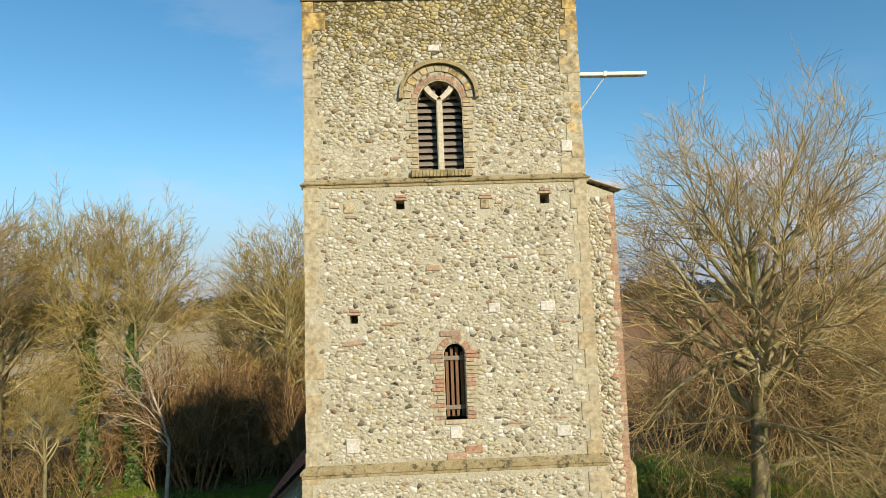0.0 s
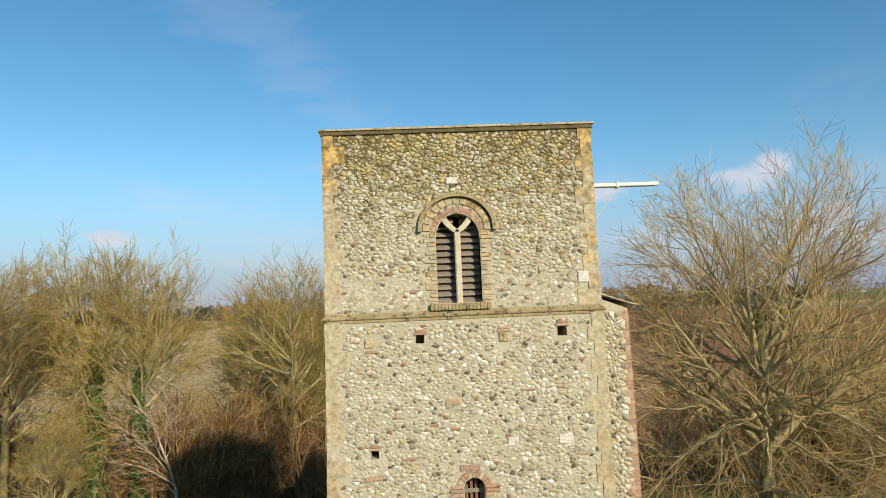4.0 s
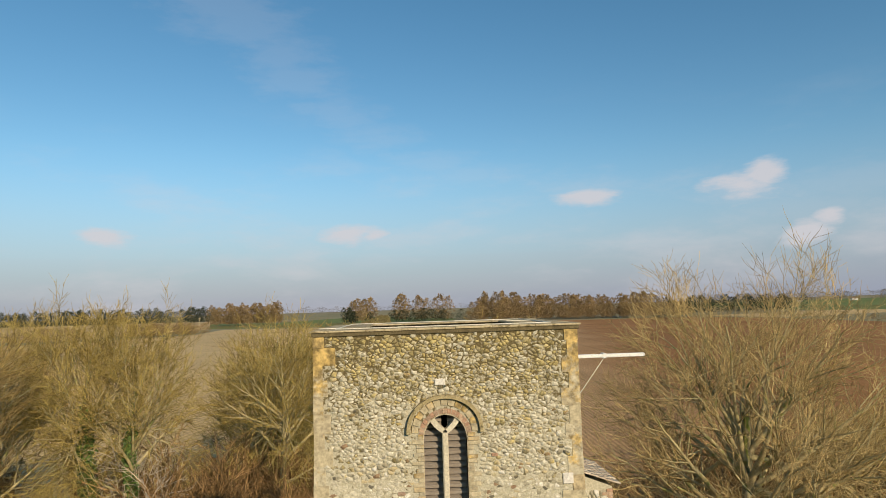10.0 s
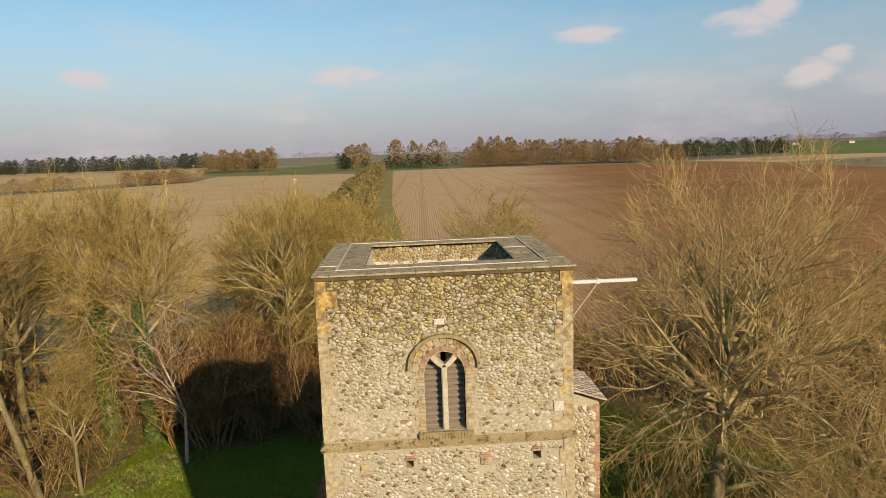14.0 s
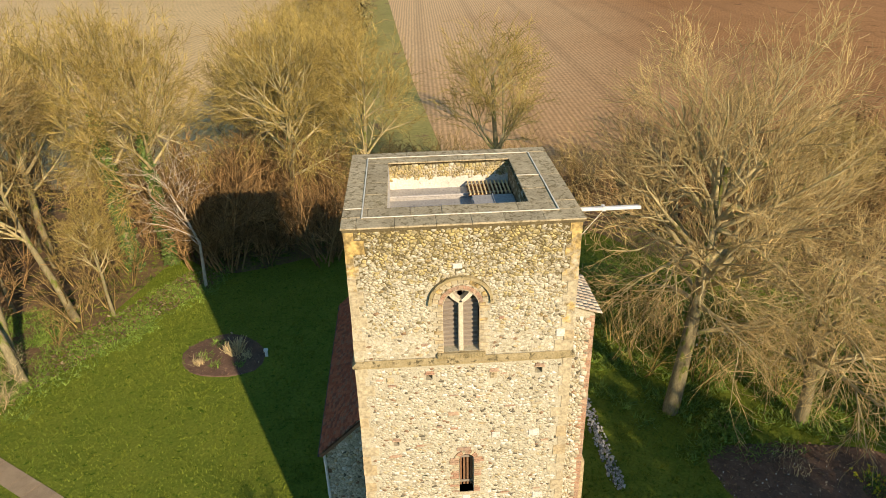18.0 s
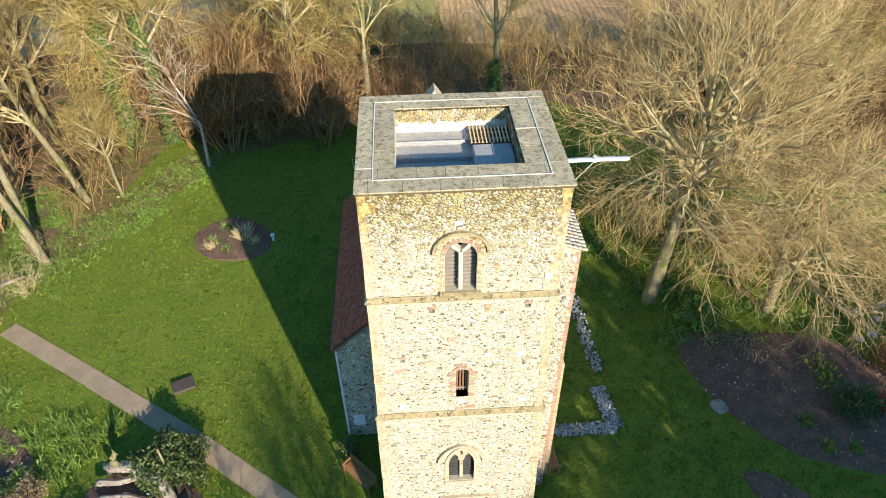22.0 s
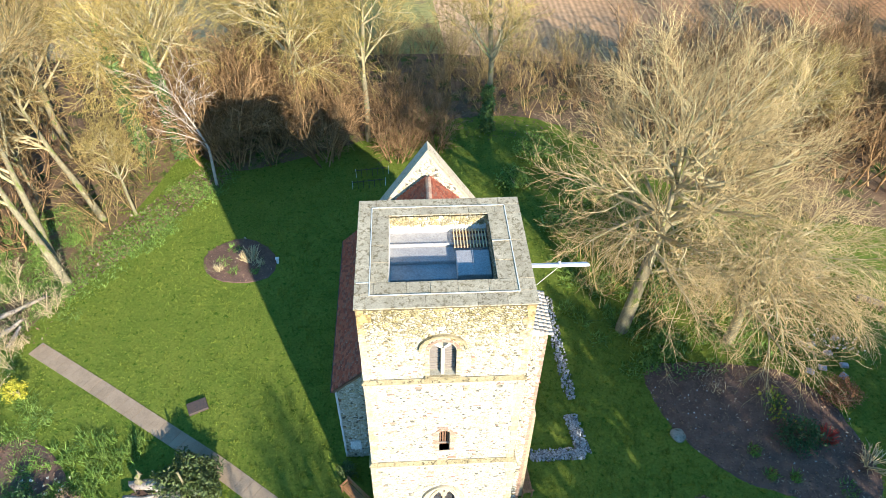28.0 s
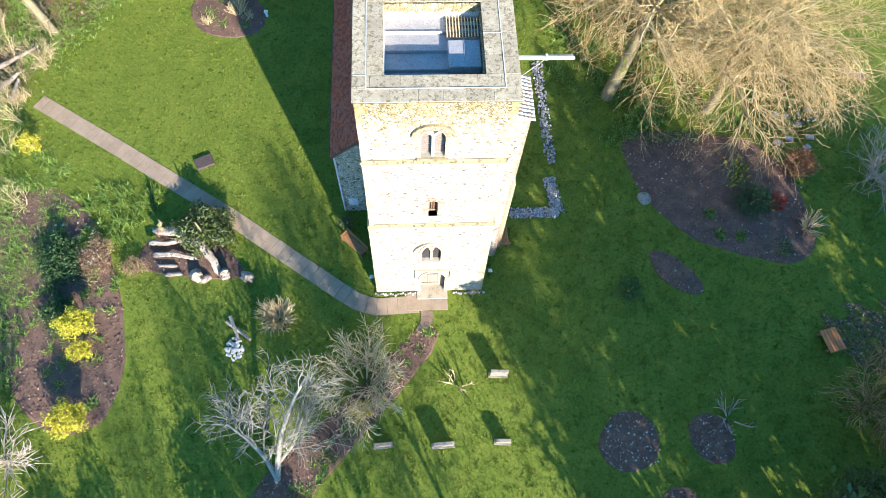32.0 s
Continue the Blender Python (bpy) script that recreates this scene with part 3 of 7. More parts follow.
def blades(rng, spots, count, tall, lean=0.45, wide=0.02):
    """Tufts of narrow upright leaves round each spot (x, y, z, reach)."""
    out = []
    for x, y, z, reach in spots:
        a = rng.uniform(0, 2 * np.pi, count)
        q = reach * np.sqrt(rng.uniform(0, 1, count))
        p = np.stack([x + q * np.cos(a), y + q * np.sin(a), np.full(count, z)], 1)
        tip = p + np.stack([rng.normal(0, lean, count) * tall, rng.normal(0, lean, count) * tall, tall * rng.uniform(0.5, 1.15, count)], 1)
        w = np.stack([np.cos(a + 1), np.sin(a + 1), 0 * a], 1) * wide
        out.append(np.stack([p - w, p + w, tip], 1))
    v = np.concatenate(out).reshape(-1, 3)
    return v, np.arange(len(v)).reshape(-1, 3)


def sheet(name, outline, z, material, label, category, kind="structure", thick=0.0, parent=None):
    bm = bmesh.new()
    f = bm.faces.new([bm.verts.new((x, y, z)) for x, y in outline])
    if f.normal.z < 0:
        f.normal_flip()
    if thick:
        made = bmesh.ops.extrude_face_region(bm, geom=[f])
        bmesh.ops.translate(bm, vec=(0, 0, -thick), verts=[v for v in made["geom"] if isinstance(v, bmesh.types.BMVert)])
    ob = part(name, bm, material, parent)
    return tagged(ob, label, category, "", kind)


def rounded(outline, times=2):
    for _ in range(times):
        out = []
        for (x0, y0), (x1, y1) in zip(outline, outline[1:] + outline[:1]):
            out += [(0.75 * x0 + 0.25 * x1, 0.75 * y0 + 0.25 * y1), (0.25 * x0 + 0.75 * x1, 0.25 * y0 + 0.75 * y1)]
        outline = out
    return outline

# ---- ground and fields ----
rng0 = np.random.default_rng(5)
sheet("ground", [(-3500, -3500), (3500, -3500), (3500, 4500), (-3500, 4500)], 0.0, M_GRASS, "mown green churchyard grass reaching out to the fields", "grass")
sheet("woodland_floor", rounded([(-60, 27), (-40, 10), (-25, 11), (-22.3, 15), (-21.6, 20), (-19.6, 25), (-18.2, 31.5), (-15, 28.5), (-13, 28), (-6, 31), (2, 35), (11, 35), (17, 26), (24, 21), (33, 20), (70, 10), (95, 40), (60, 62), (5, 50), (-70, 62)]), 0.012, M_LITTER, "brown leaf litter under the thicket and trees", "ground")
sheet("field_7", [(-3400, 150), (3400, 150), (3400, 4400), (-3400, 4400)], 0.008, M_FARLAND, "far farmland running out to the horizon", "field")
sheet("field_1", [(-700, 40), (-18, 46), (-19, 119), (-23, 286), (-36, 583), (-188, 656), (-173, 523), (-206, 465), (-253, 419), (-700, 380)], 0.02, M_STUBBLE, "pale tan stubble field beyond the trees", "field")
sheet("field_2", [(3, 46), (60, 34), (500, 20), (620, 330), (271, 347), (279, 475), (255, 585), (172, 588), (39, 640), (-13, 640), (-12, 560), (-6, 221), (0.3, 84)], 0.018, M_PLOUGHED, "ploughed field, tan to red-brown, with furrows running away", "field")
sheet("field_3", [(-18, 46), (3, 46), (0.3, 84), (-6, 221), (-12, 560), (-13, 640), (-45, 637), (-36, 583), (-23, 286), (-19, 119)], 0.014, M_ROUGH, "rough olive grass strip under the hedge trees", "field")
sheet("field_4", [(-212, 689), (-45, 640), (-8, 642), (40, 642), (60, 860), (-104, 1350), (-190, 955), (-302, 993)], 0.03, M_MEADOW, "bright green meadow before the far wood", "field")
sheet("field_5", [(432, 660), (560, 560), (1500, 900), (1600, 2100), (700, 2100)], 0.03, M_MEADOW, "green field on the far rise", "field")
sheet("field_6", [(272, 590), (290, 480), (404, 525), (560, 552), (432, 650), (262, 600)], 0.03, M_STUBBLE, "pale stubble field before the far conifers", "field")
sheet("field_8", [(-260, 470), (-215, 690), (-300, 1000), (-380, 1300), (-1100, 1500), (-1000, 700)], 0.02, M_STUBBLE, "pale stubble fields before the far conifer belt", "field")

# ---- church tower ----
SECTIONS = [(-0.1, -2.68, 2.80, -0.28, 4.75), (7.84, -2.60, 2.62, -0.22, 4.62), (8.00, -2.55, 2.55, -0.12, 4.58), (12.84, -2.50, 2.51, -0.10, 4.55), (12.95, -2.50, 2.53, 0.0, 4.50), (16.30, -2.48, 2.52, 0.0, 4.48)]


def at_z(z):
    rows = np.array(SECTIONS)
    return [float(np.interp(z, rows[:, 0], rows[:, i])) for i in (1, 2, 3, 4)]


tower = thing("church_tower", "square flint church tower with limestone quoins and string courses", "tower")


def carved(name, solid, cutters, material, parent, label=""):
    """The solid less the cutters, as one mesh."""
    def link(bm):
        me = bpy.data.meshes.new(name)
        bmesh.ops.recalc_face_normals(bm, faces=bm.faces)
        bm.to_mesh(me)
        bm.free()
        return new(name, me)

    ob = link(solid)
    knives = [link(c) for c in cutters]
    for k in knives:
        mod = ob.modifiers.new("cut", "BOOLEAN")
        mod.operation, mod.solver, mod.object = "DIFFERENCE", "EXACT", k
    bpy.context.view_layer.update()
    me = bpy.data.meshes.new_from_object(ob.evaluated_get(bpy.context.evaluated_depsgraph_get()))
    ob.modifiers.clear()
    ob.data = me
    for k in knives:
        bpy.data.objects.remove(k)
    me.materials.clear()
    me.materials.append(material)
    ob.name, ob.parent = name, parent
    return tagged(ob, label)


loft = bmesh.new()
rows = [[loft.verts.new(c) for c in ((xl, yf, z), (xr, yf, z), (xr, yb, z), (xl, yb, z))] for z, xl, xr, yf, yb in SECTIONS]
for a, b in zip(rows, rows[1:]):
    for i in range(4):
        loft.faces.new((a[i], a[(i + 1) % 4], b[(i + 1) % 4], b[i]))
loft.faces.new(rows[0][::-1])
loft.faces.new(rows[-1])
BELL = [(-0.46, 13.12)] + arch(-0.055, 0.405, 14.30, 14.76) + [(0.35, 13.12)]
SLIT = [(-0.14, 8.72)] + arch(0.04, 0.18, 9.84, 10.02) + [(0.22, 8.72)]
WEST = [(-0.36, 4.12)] + arch(0.07, 0.43, 5.2, 5.95, point=0.3) + [(0.50, 4.12)]
DOOR = [(-0.38, -0.05)] + arch(0.21, 0.59, 1.95, 2.72, point=0.25) + [(0.80, -0.05)]
HOLES = [(-0.82, 12.49, 0.075), (1.76, 12.53, 0.085), (-1.69, 10.5, 0.07)]
FILLED = [(-1.73, 12.46, 0.085), (0.69, 12.47, 0.085)]
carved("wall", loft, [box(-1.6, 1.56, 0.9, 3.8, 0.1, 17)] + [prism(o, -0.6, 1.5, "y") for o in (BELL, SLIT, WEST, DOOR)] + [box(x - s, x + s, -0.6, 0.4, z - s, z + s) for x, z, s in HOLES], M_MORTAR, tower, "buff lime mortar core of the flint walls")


FACES = {
    "west": (lambda z: (at_z(z)[0], at_z(z)[1]), lambda u, z, o: (u, at_z(z)[2] - o, z)),
    "east": (lambda z: (at_z(z)[0], at_z(z)[1]), lambda u, z, o: (u, at_z(z)[3] + o, z)),
    "north": (lambda z: (at_z(z)[2], at_z(z)[3]), lambda u, z, o: (at_z(z)[0] - o, u, z)),
    "south": (lambda z: (at_z(z)[2], at_z(z)[3]), lambda u, z, o: (at_z(z)[1] + o, u, z)),
}


def flint_shape(rng, n=7):
    """One knapped flint on a unit square: outer ring, raised inner ring, crown."""
    a = (np.arange(n) + rng.uniform(-0.25, 0.25, n)) * 2 * np.pi / n
    r = rng.uniform(0.84, 1.14, n)
    sq = np.maximum(np.abs(np.cos(a)), np.abs(np.sin(a))) ** -0.55
    o = np.stack([np.cos(a) * r * sq, np.sin(a) * r * sq], 1) * 0.5
    tilt = rng.normal(0, 0.7, 2)
    rise = 1 + o @ tilt * 2
    i = o * rng.uniform(0.7, 0.9)
    verts = [(*p, -0.3) for p in o] + [(*p, 0.75 * h) for p, h in zip(i, rise)] + [(*(rng.normal(0, 0.06, 2)), 1.0)]
    faces = [(k, (k + 1) % n, n + (k + 1) % n) for k in range(n)] + [(k, n + (k + 1) % n, n + k) for k in range(n)] + [(n + k, n + (k + 1) % n, 2 * n) for k in range(n)]
    return np.array(verts), np.array(faces)


def quoin_len(course, corner):
    return (0.30 + 0.12 * ((course * 7) % 3 == 0)) if (course + corner) % 2 else 0.20


COURSES = []
_z, _k = 0.02, 0
while _z < 16.2:
    _h = 0.27 + 0.09 * ((_k * 37) % 10) / 10
    top = min(_z + _h, 16.28)
    for s in (7.84, 12.84):
        if _z < s < top:
            top = s
    COURSES.append((_z, top))
    _z = top if top not in (7.84, 12.84) else top + 0.13
    _k += 1


def course_at(z):
    for k, (a, b) in enumerate(COURSES):
        if a <= z < b:
            return k
    return 0


def blocked(face, u, z):
    """Whether something other than flint stands here on a face."""
    lo, hi = FACES[face][0](z)
    k = course_at(z)
    c = 0 if face in ("west", "east") else 1
    if u < lo + quoin_len(k, c) + 0.02 or u > hi - quoin_len(k, c + 1) - 0.02:
        return True
    if 7.76 < z < 8.07 or 12.76 < z < 13.02 or z > 16.26 or z < 0.06:
        return True
    if face != "west":
        return face == "south" and 1.5 < u < 3.6 and z < 13.2
    if abs(u + 0.055) < 0.62 and 13.0 < z < 14.35 or z >= 14.35 and math.hypot(u + 0.06, (z - 14.35) * 1.05) < 0.80:
        return z < 15.2
    if abs(u - 0.04) < 0.36 and 8.62 < z < 10.12 or abs(u + 0.08) < 0.2 and 10.12 < z < 10.28:
        return True
    if abs(u - 0.07) < 0.56 and 4.0 < z < 5.3 or z >= 5.3 and math.hypot(u - 0.05, (z - 5.3)) < 0.84 and z < 6.2:
        return True
    if abs(u - 0.21) < 0.86 and z < 3.1:
        return True
    return any(abs(u - x) < s + 0.07 and abs(z - h) < s + 0.07 for x, h, s in HOLES + FILLED)


def cells(seeds, reach):
    """The plots of ground nearest to each seed, as polygons."""
    grid = {}
    for k, (u, z) in enumerate(seeds):
        grid.setdefault((int(u // reach), int(z // reach)), []).append(k)
    out = []
    for k, (u, z) in enumerate(seeds):
        a, b = int(u // reach), int(z // reach)
        near = [m for p in (a - 1, a, a + 1) for q in (b - 1, b, b + 1) for m in grid.get((p, q), ()) if m != k]
        poly = [(-reach * 0.6, -reach * 0.5), (reach * 0.6, -reach * 0.5), (reach * 0.6, reach * 0.5), (-reach * 0.6, reach * 0.5)]
        for m in near:
            dx, dz = seeds[m][0] - u, seeds[m][1] - z
            half = (dx * dx + dz * dz) / 2
            cut = []
            for (x0, y0), (x1, y1) in zip(poly, poly[1:] + poly[:1]):
                s0, s1 = x0 * dx + y0 * dz - half, x1 * dx + y1 * dz - half
                if s0 <= 0:
                    cut.append((x0, y0))
                if s0 * s1 < 0:
                    f = s0 / (s0 - s1)
                    cut.append((x0 + f * (x1 - x0), y0 + f * (y1 - y0)))
            poly = cut
            if len(poly) < 3:
                break
        out.append(poly)
    return out


def knapped(rng, poly, gap, rise):
    """A flint that fills a plot: outer ring sunk in the mortar, a tilted raised face. Rows of (u, z, out)."""
    p = np.array(poly)
    q = (p + np.roll(p, -1, 0)) / 2
    q += rng.normal(0, 0.06, (len(p), 1)) * (np.roll(p, -1, 0) - p)[:, ::-1] * (1, -1)
    p = np.stack([p, q], 1).reshape(-1, 2)
    mid = p.mean(0)
    d = p - mid
    ln = np.linalg.norm(d, axis=1, keepdims=True)
    keep = np.concatenate([[True], np.linalg.norm(np.diff(p, axis=0), axis=1) > 0.012])
    d, ln = d[keep], ln[keep]
    if len(d) < 3:
        return None
    o = d * np.clip(1 - gap / np.maximum(ln, 0.01), 0.3, 1) * rng.uniform(0.82, 1.06, (len(d), 1))
    n = len(o)
    tilt = rng.normal(0, 4.0, 2)
    up = rise * rng.uniform(0.4, 1.5) * np.clip(1 + o @ tilt + rng.normal(0, 0.12, n), 0.3, 1.9)
    i = o * rng.uniform(0.90, 1.0, (n, 1))
    v = np.concatenate([np.c_[o, np.full(n, -0.012)], np.c_[i, up], [[*rng.normal(0, 0.008, 2), up.mean() * rng.uniform(0.9, 1.35)]]])
    k = np.arange(n)
    m = (k + 1) % n
    f = np.concatenate([np.stack([k, m, n + m], 1), np.stack([k, n + m, n + k], 1), np.stack([n + k, n + m, np.full(n, 2 * n)], 1)])
    v[:, :2] += mid
    return v, f


def sown(rng, u0, u1, z0, z1, wide, tall, drop=0.2):
    out, row, z = [], 0, z0
    while z < z1:
        u = u0 + (0.5 if row % 2 else 0.0) * wide
        while u < u1:
            if rng.random() > drop:
                out.append((u + rng.normal(0, wide * 0.30), z + rng.normal(0, tall * 0.30)))
            u += wide
        z += tall
        row += 1
    return out


def lay_flints(face, wide, tall, seed, singles=None):
    rng = np.random.default_rng(seed)
    bounds, put = FACES[face]
    seeds = sown(rng, bounds(0)[0], bounds(0)[1], 0.06, 16.28, wide, tall, 0.32)
    vs, fs, at, spare = [], [], 0, []
    flat = 1.4
    for (u, z), poly in zip(seeds, cells([(a, b * flat) for a, b in seeds], wide * 2.4)):
        poly = [(a, b / flat) for a, b in poly]
        if len(poly) < 3 or blocked(face, u - wide * 0.35, z) or blocked(face, u + wide * 0.35, z):
            continue
        if rng.random() < (0.16 if z < 12.8 else 0.06):
            continue
        made = knapped(rng, poly, rng.choice([0.0, 0.003, 0.006, 0.012]) * (1.6 if z > 15.0 else 1.0), 0.006 if z < 12.8 else 0.010)
        if made is None:
            continue
        v, f = made
        if singles is not None and singles[0] < z < singles[1] and len(spare) < 300:
            spare.append((u, z, v, f))
            continue
        base = np.array(put(0.0, z, 0.0))
        for a, b, o in v:
            vs.append(put(u + a, z + b, o))
        fs.append(f + at)
        at += len(v)
    return np.array(vs), np.concatenate(fs), spare


v, f, spare = lay_flints("west", 0.088, 0.047, 11, (13.05, 14.3))
tagged(arrays("flint_facing", v, f, M_FLINT, tower, "rough white, grey and tan flints"), kind="stuff")
for k, (u, z, v, f) in enumerate(spare):
    me = bpy.data.meshes.new("flint")
    me.from_pydata([(a, -o, b) for a, b, o in v.tolist()], [], f.tolist())
    me.materials.append(M_FLINT1)
    ob = new("flint", me)
    ob.parent = tower
    ob.location = (u, at_z(z)[2], z)
for face, seed in (("south", 12), ("north", 13), ("east", 14)):
    v, f, _ = lay_flints(face, *((0.11, 0.08) if face == "south" else (0.17, 0.13)), seed)
    tagged(arrays("flint_facing", v, f, M_FLINT, tower, "rough white, grey and tan flints"), kind="stuff")

# quoins
rng = np.random.default_rng(16)
QUOIN = bpy.data.meshes.new("quoin")
bm = box(-0.5, 0.5, -0.5, 0.5, -0.5, 0.5)
bmesh.ops.bevel(bm, geom=bm.edges[:], offset=0.008, segments=1, affect="EDGES")
bmesh.ops.recalc_face_normals(bm, faces=bm.faces)
bm.to_mesh(QUOIN)
bm.free()
QUOIN.materials.append(M_QUOIN)
for k, (z0, z1) in enumerate(COURSES):
    xl, xr, yf, yb = at_z((z0 + z1) / 2)
    o = 0.006 + rng.uniform(0, 0.008)
    for corner, (x, y, sx, sy) in enumerate(((xl, yf, 1, 1), (xr, yf, -1, 1), (xl, yb, 1, -1), (xr, yb, -1, -1))):
        lx, ly = quoin_len(k, corner % 2), quoin_len(k, corner % 2 + 1 if corner < 2 else corner % 2)
        lx, ly = lx * rng.uniform(0.82, 1.08), ly * rng.uniform(0.82, 1.08)
        ob = new("quoin", QUOIN)
        ob.parent = tower
        ob.matrix_basis = pose(x + sx * (lx / 2 - o), y + sy * (ly / 2 - o), (z0 + z1) / 2, 0, rng.normal(0, 0.4), 0) @ Matrix.Diagonal((lx + o, ly + o, z1 - z0 - 0.001, 1))

# string courses and coping
for z0, z1, out in ((7.84, 8.00, 0.08), (12.82, 12.95, 0.08)):
    xl, xr, yf, yb = at_z((z0 + z1) / 2)
    bm = bmesh.new()
    for lo, hi, o in ((z0, z0 + 0.06, out * 0.7), (z0 + 0.06, z1 - 0.05, out)):
        box(xl - o, xr + o, yf - o, yb + o, lo, hi, 0.012, bm)
    top = [bm.verts.new(c) for c in ((xl - out, yf - out, z1 - 0.05), (xr + out, yf - out, z1 - 0.05), (xr + out, yb + out, z1 - 0.05), (xl - out, yb + out, z1 - 0.05))]
    cap = [bm.verts.new(c) for c in ((xl + 0.03, yf + 0.03, z1 + 0.04), (xr - 0.03, yf + 0.03, z1 + 0.04), (xr - 0.03, yb - 0.03, z1 + 0.04), (xl + 0.03, yb - 0.03, z1 + 0.04))]
    for i in range(4):
        bm.faces.new((top[i], top[(i + 1) % 4], cap[(i + 1) % 4], cap[i]))
    part("string_course", bm, M_STRING, tower, "mossy brown moulded stone string course")

# coping: thin slabs over a band whose dark colour paints the overhang's shade
bm = bmesh.new()
for x0, x1, y0, y1 in ((-2.52, 2.57, -0.04, 0.5), (-2.52, 2.57, 4.0, 4.53), (-2.52, -1.9, 0.5, 4.0), (1.9, 2.57, 0.5, 4.0)):
    box(x0, x1, y0, y1, 16.285, 16.36, 0.008, bm)
part("coping_band", bm, M_COPING_SHADE, tower, "mortar band coloured dark as the shade under the coping")
OUT = (-2.55, 2.60, -0.07, 4.56)
INN = (-1.58, 1.54, 0.92, 3.78)
rng = np.random.default_rng(3)


def slab(x0, x1, y0, y1):
    part("coping_slab", box(x0 + 0.003, x1 - 0.003, y0 + 0.003, y1 - 0.003, 16.36 + rng.uniform(-0.004, 0.004), 16.40 + rng.uniform(-0.006, 0.006), 0.006), M_COPING, tower)


for ya, yb_, ym in ((OUT[2], INN[2], 0.46), (INN[3], OUT[3], 4.2)):
    for y0, y1, off in ((ya, ym, 0.0), (ym, yb_, 0.3)):
        xs = [OUT[0]] + sorted(OUT[0] + (i + 0.5 + off) * 0.78 + rng.uniform(-0.08, 0.08) for i in range(6) if OUT[0] + (i + 0.5 + off) * 0.78 < OUT[1] - 0.3) + [OUT[1]]
        for x0, x1 in zip(xs, xs[1:]):
            slab(x0, x1, y0, y1)
for xa, xb, xm in ((OUT[0], INN[0], -2.1), (INN[1], OUT[1], 2.1)):
    for x0, x1 in ((xa, xm), (xm, xb)):
        ys = [INN[2], INN[2] + 0.75 + rng.uniform(-0.1, 0.1), INN[2] + 1.6 + rng.uniform(-0.1, 0.1), INN[3]]
        for y0, y1 in zip(ys, ys[1:]):
            slab(x0, x1, y0, y1)
for x0, x1, y0, y1 in ((-2.13, 2.13, 0.40, 0.43), (-2.10, 2.10, 4.15, 4.18), (-2.13, -2.10, 0.43, 4.15), (2.10, 2.13, 0.43, 4.15), (1.54, 2.10, 2.5, 2.525), (-2.5, -2.13, 0.9, 0.92)):
    part("conductor_tape", box(x0, x1, y0, y1, 16.405, 16.42), M_TAPE, tower, "pale lightning conductor tape")

# roof in the parapet
for y0, y1, z in ((0.9, 1.75, 15.46), (1.75, 2.45, 15.53), (2.45, 3.15, 15.6), (3.15, 3.8, 15.67)):
    part("lead_bay", box(-1.6, 1.56, y0, y1 - 0.004, 15.3, z, 0.012), M_LEAD, tower, "grey stepped lead roof bay")
    part("lead_roll", rod((-1.58, y0 + 0.03, z + 0.02), (1.54, y0 + 0.03, z + 0.02), 0.035), M_LEAD, tower)
part("render_lining", box(-1.57, 1.53, 3.75, 3.77, 15.6, 15.98), M_PLASTER, tower, "pale limewashed lining of the parapet")
part("render_lining", box(-1.598, 1.558, 3.77, 3.80, 15.6, 16.28), M_STONE, tower)
part("render_lining", box(-1.6, -1.572, 0.92, 3.77, 15.4, 16.28), M_PLASTER, tower)
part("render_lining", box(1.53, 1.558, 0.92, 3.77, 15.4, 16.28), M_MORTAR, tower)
part("render_lining", box(-1.57, 1.53, 0.9, 0.93, 15.4, 16.28), M_MORTAR, tower)
hatch = part("roof_hatch", box(0.46, 1.50, 1.62, 2.70, 15.5, 15.86, 0.02), M_LEAD, tower, "lead-covered access hatch")
part("hatch_seam", box(0.97, 1.0, 1.6, 2.72, 15.86, 15.885), M_LEAD, hatch)
board = part("duckboard", box(0.42, 1.50, 3.60, 3.66, 15.70, 15.76), M_OAK, tower, "slatted wooden duckboard")
for i in range(11):
    x = 0.44 + i * 0.1
    part("slat", box(x, x + 0.035, 2.85, 3.70, 15.80 + 0.0, 15.84), M_DRY, board)
for y in (2.95, 3.3):
    part("batten", box(0.42, 1.5, y, y + 0.06, 15.7, 15.80), M_OAK, board)

# belfry window
bell = part("belfry_window", ring([(-0.475, 13.10)] + arch(-0.055, 0.42, 14.30, 14.775) + [(0.365, 13.10)], [(-0.46, 13.10)] + arch(-0.055, 0.405, 14.30, 14.76) + [(0.35, 13.10)], -0.012, 0.30), M_STONE, tower, "pale stone frame round the bell opening")
hood_o, hood_i = arch(-0.06, 0.72, 14.5, 15.14, 10), arch(-0.06, 0.65, 14.5, 15.07, 10)
part("hood_mould", ring(hood_o, hood_i, -0.10, 0.02), M_STRING, bell, "weathered arched hood mould")
for s in (-0.76, 0.62):
    part("label_stop", box(s - 0.03, s + 0.05, -0.1, 0.02, 14.43, 14.51, 0.01), M_STRING, bell)
rng = np.random.default_rng(21)


def voussoirs(cx, spring, ri, ro, tall, n, material, parent, name, out=0.02, start=0.0, end=math.pi):
    for i in range(n):
        a0, a1 = start + (end - start) * (i + 0.06) / n, start + (end - start) * (i + 0.94) / n
        q = [(cx + r * math.cos(a), spring + r * tall * math.sin(a)) for r, a in ((ri, a0), (ro, a0), (ro, a1), (ri, a1))]
        part(name, prism(q, -out - rng.uniform(0, 0.008), 0.08, "y"), material, parent)


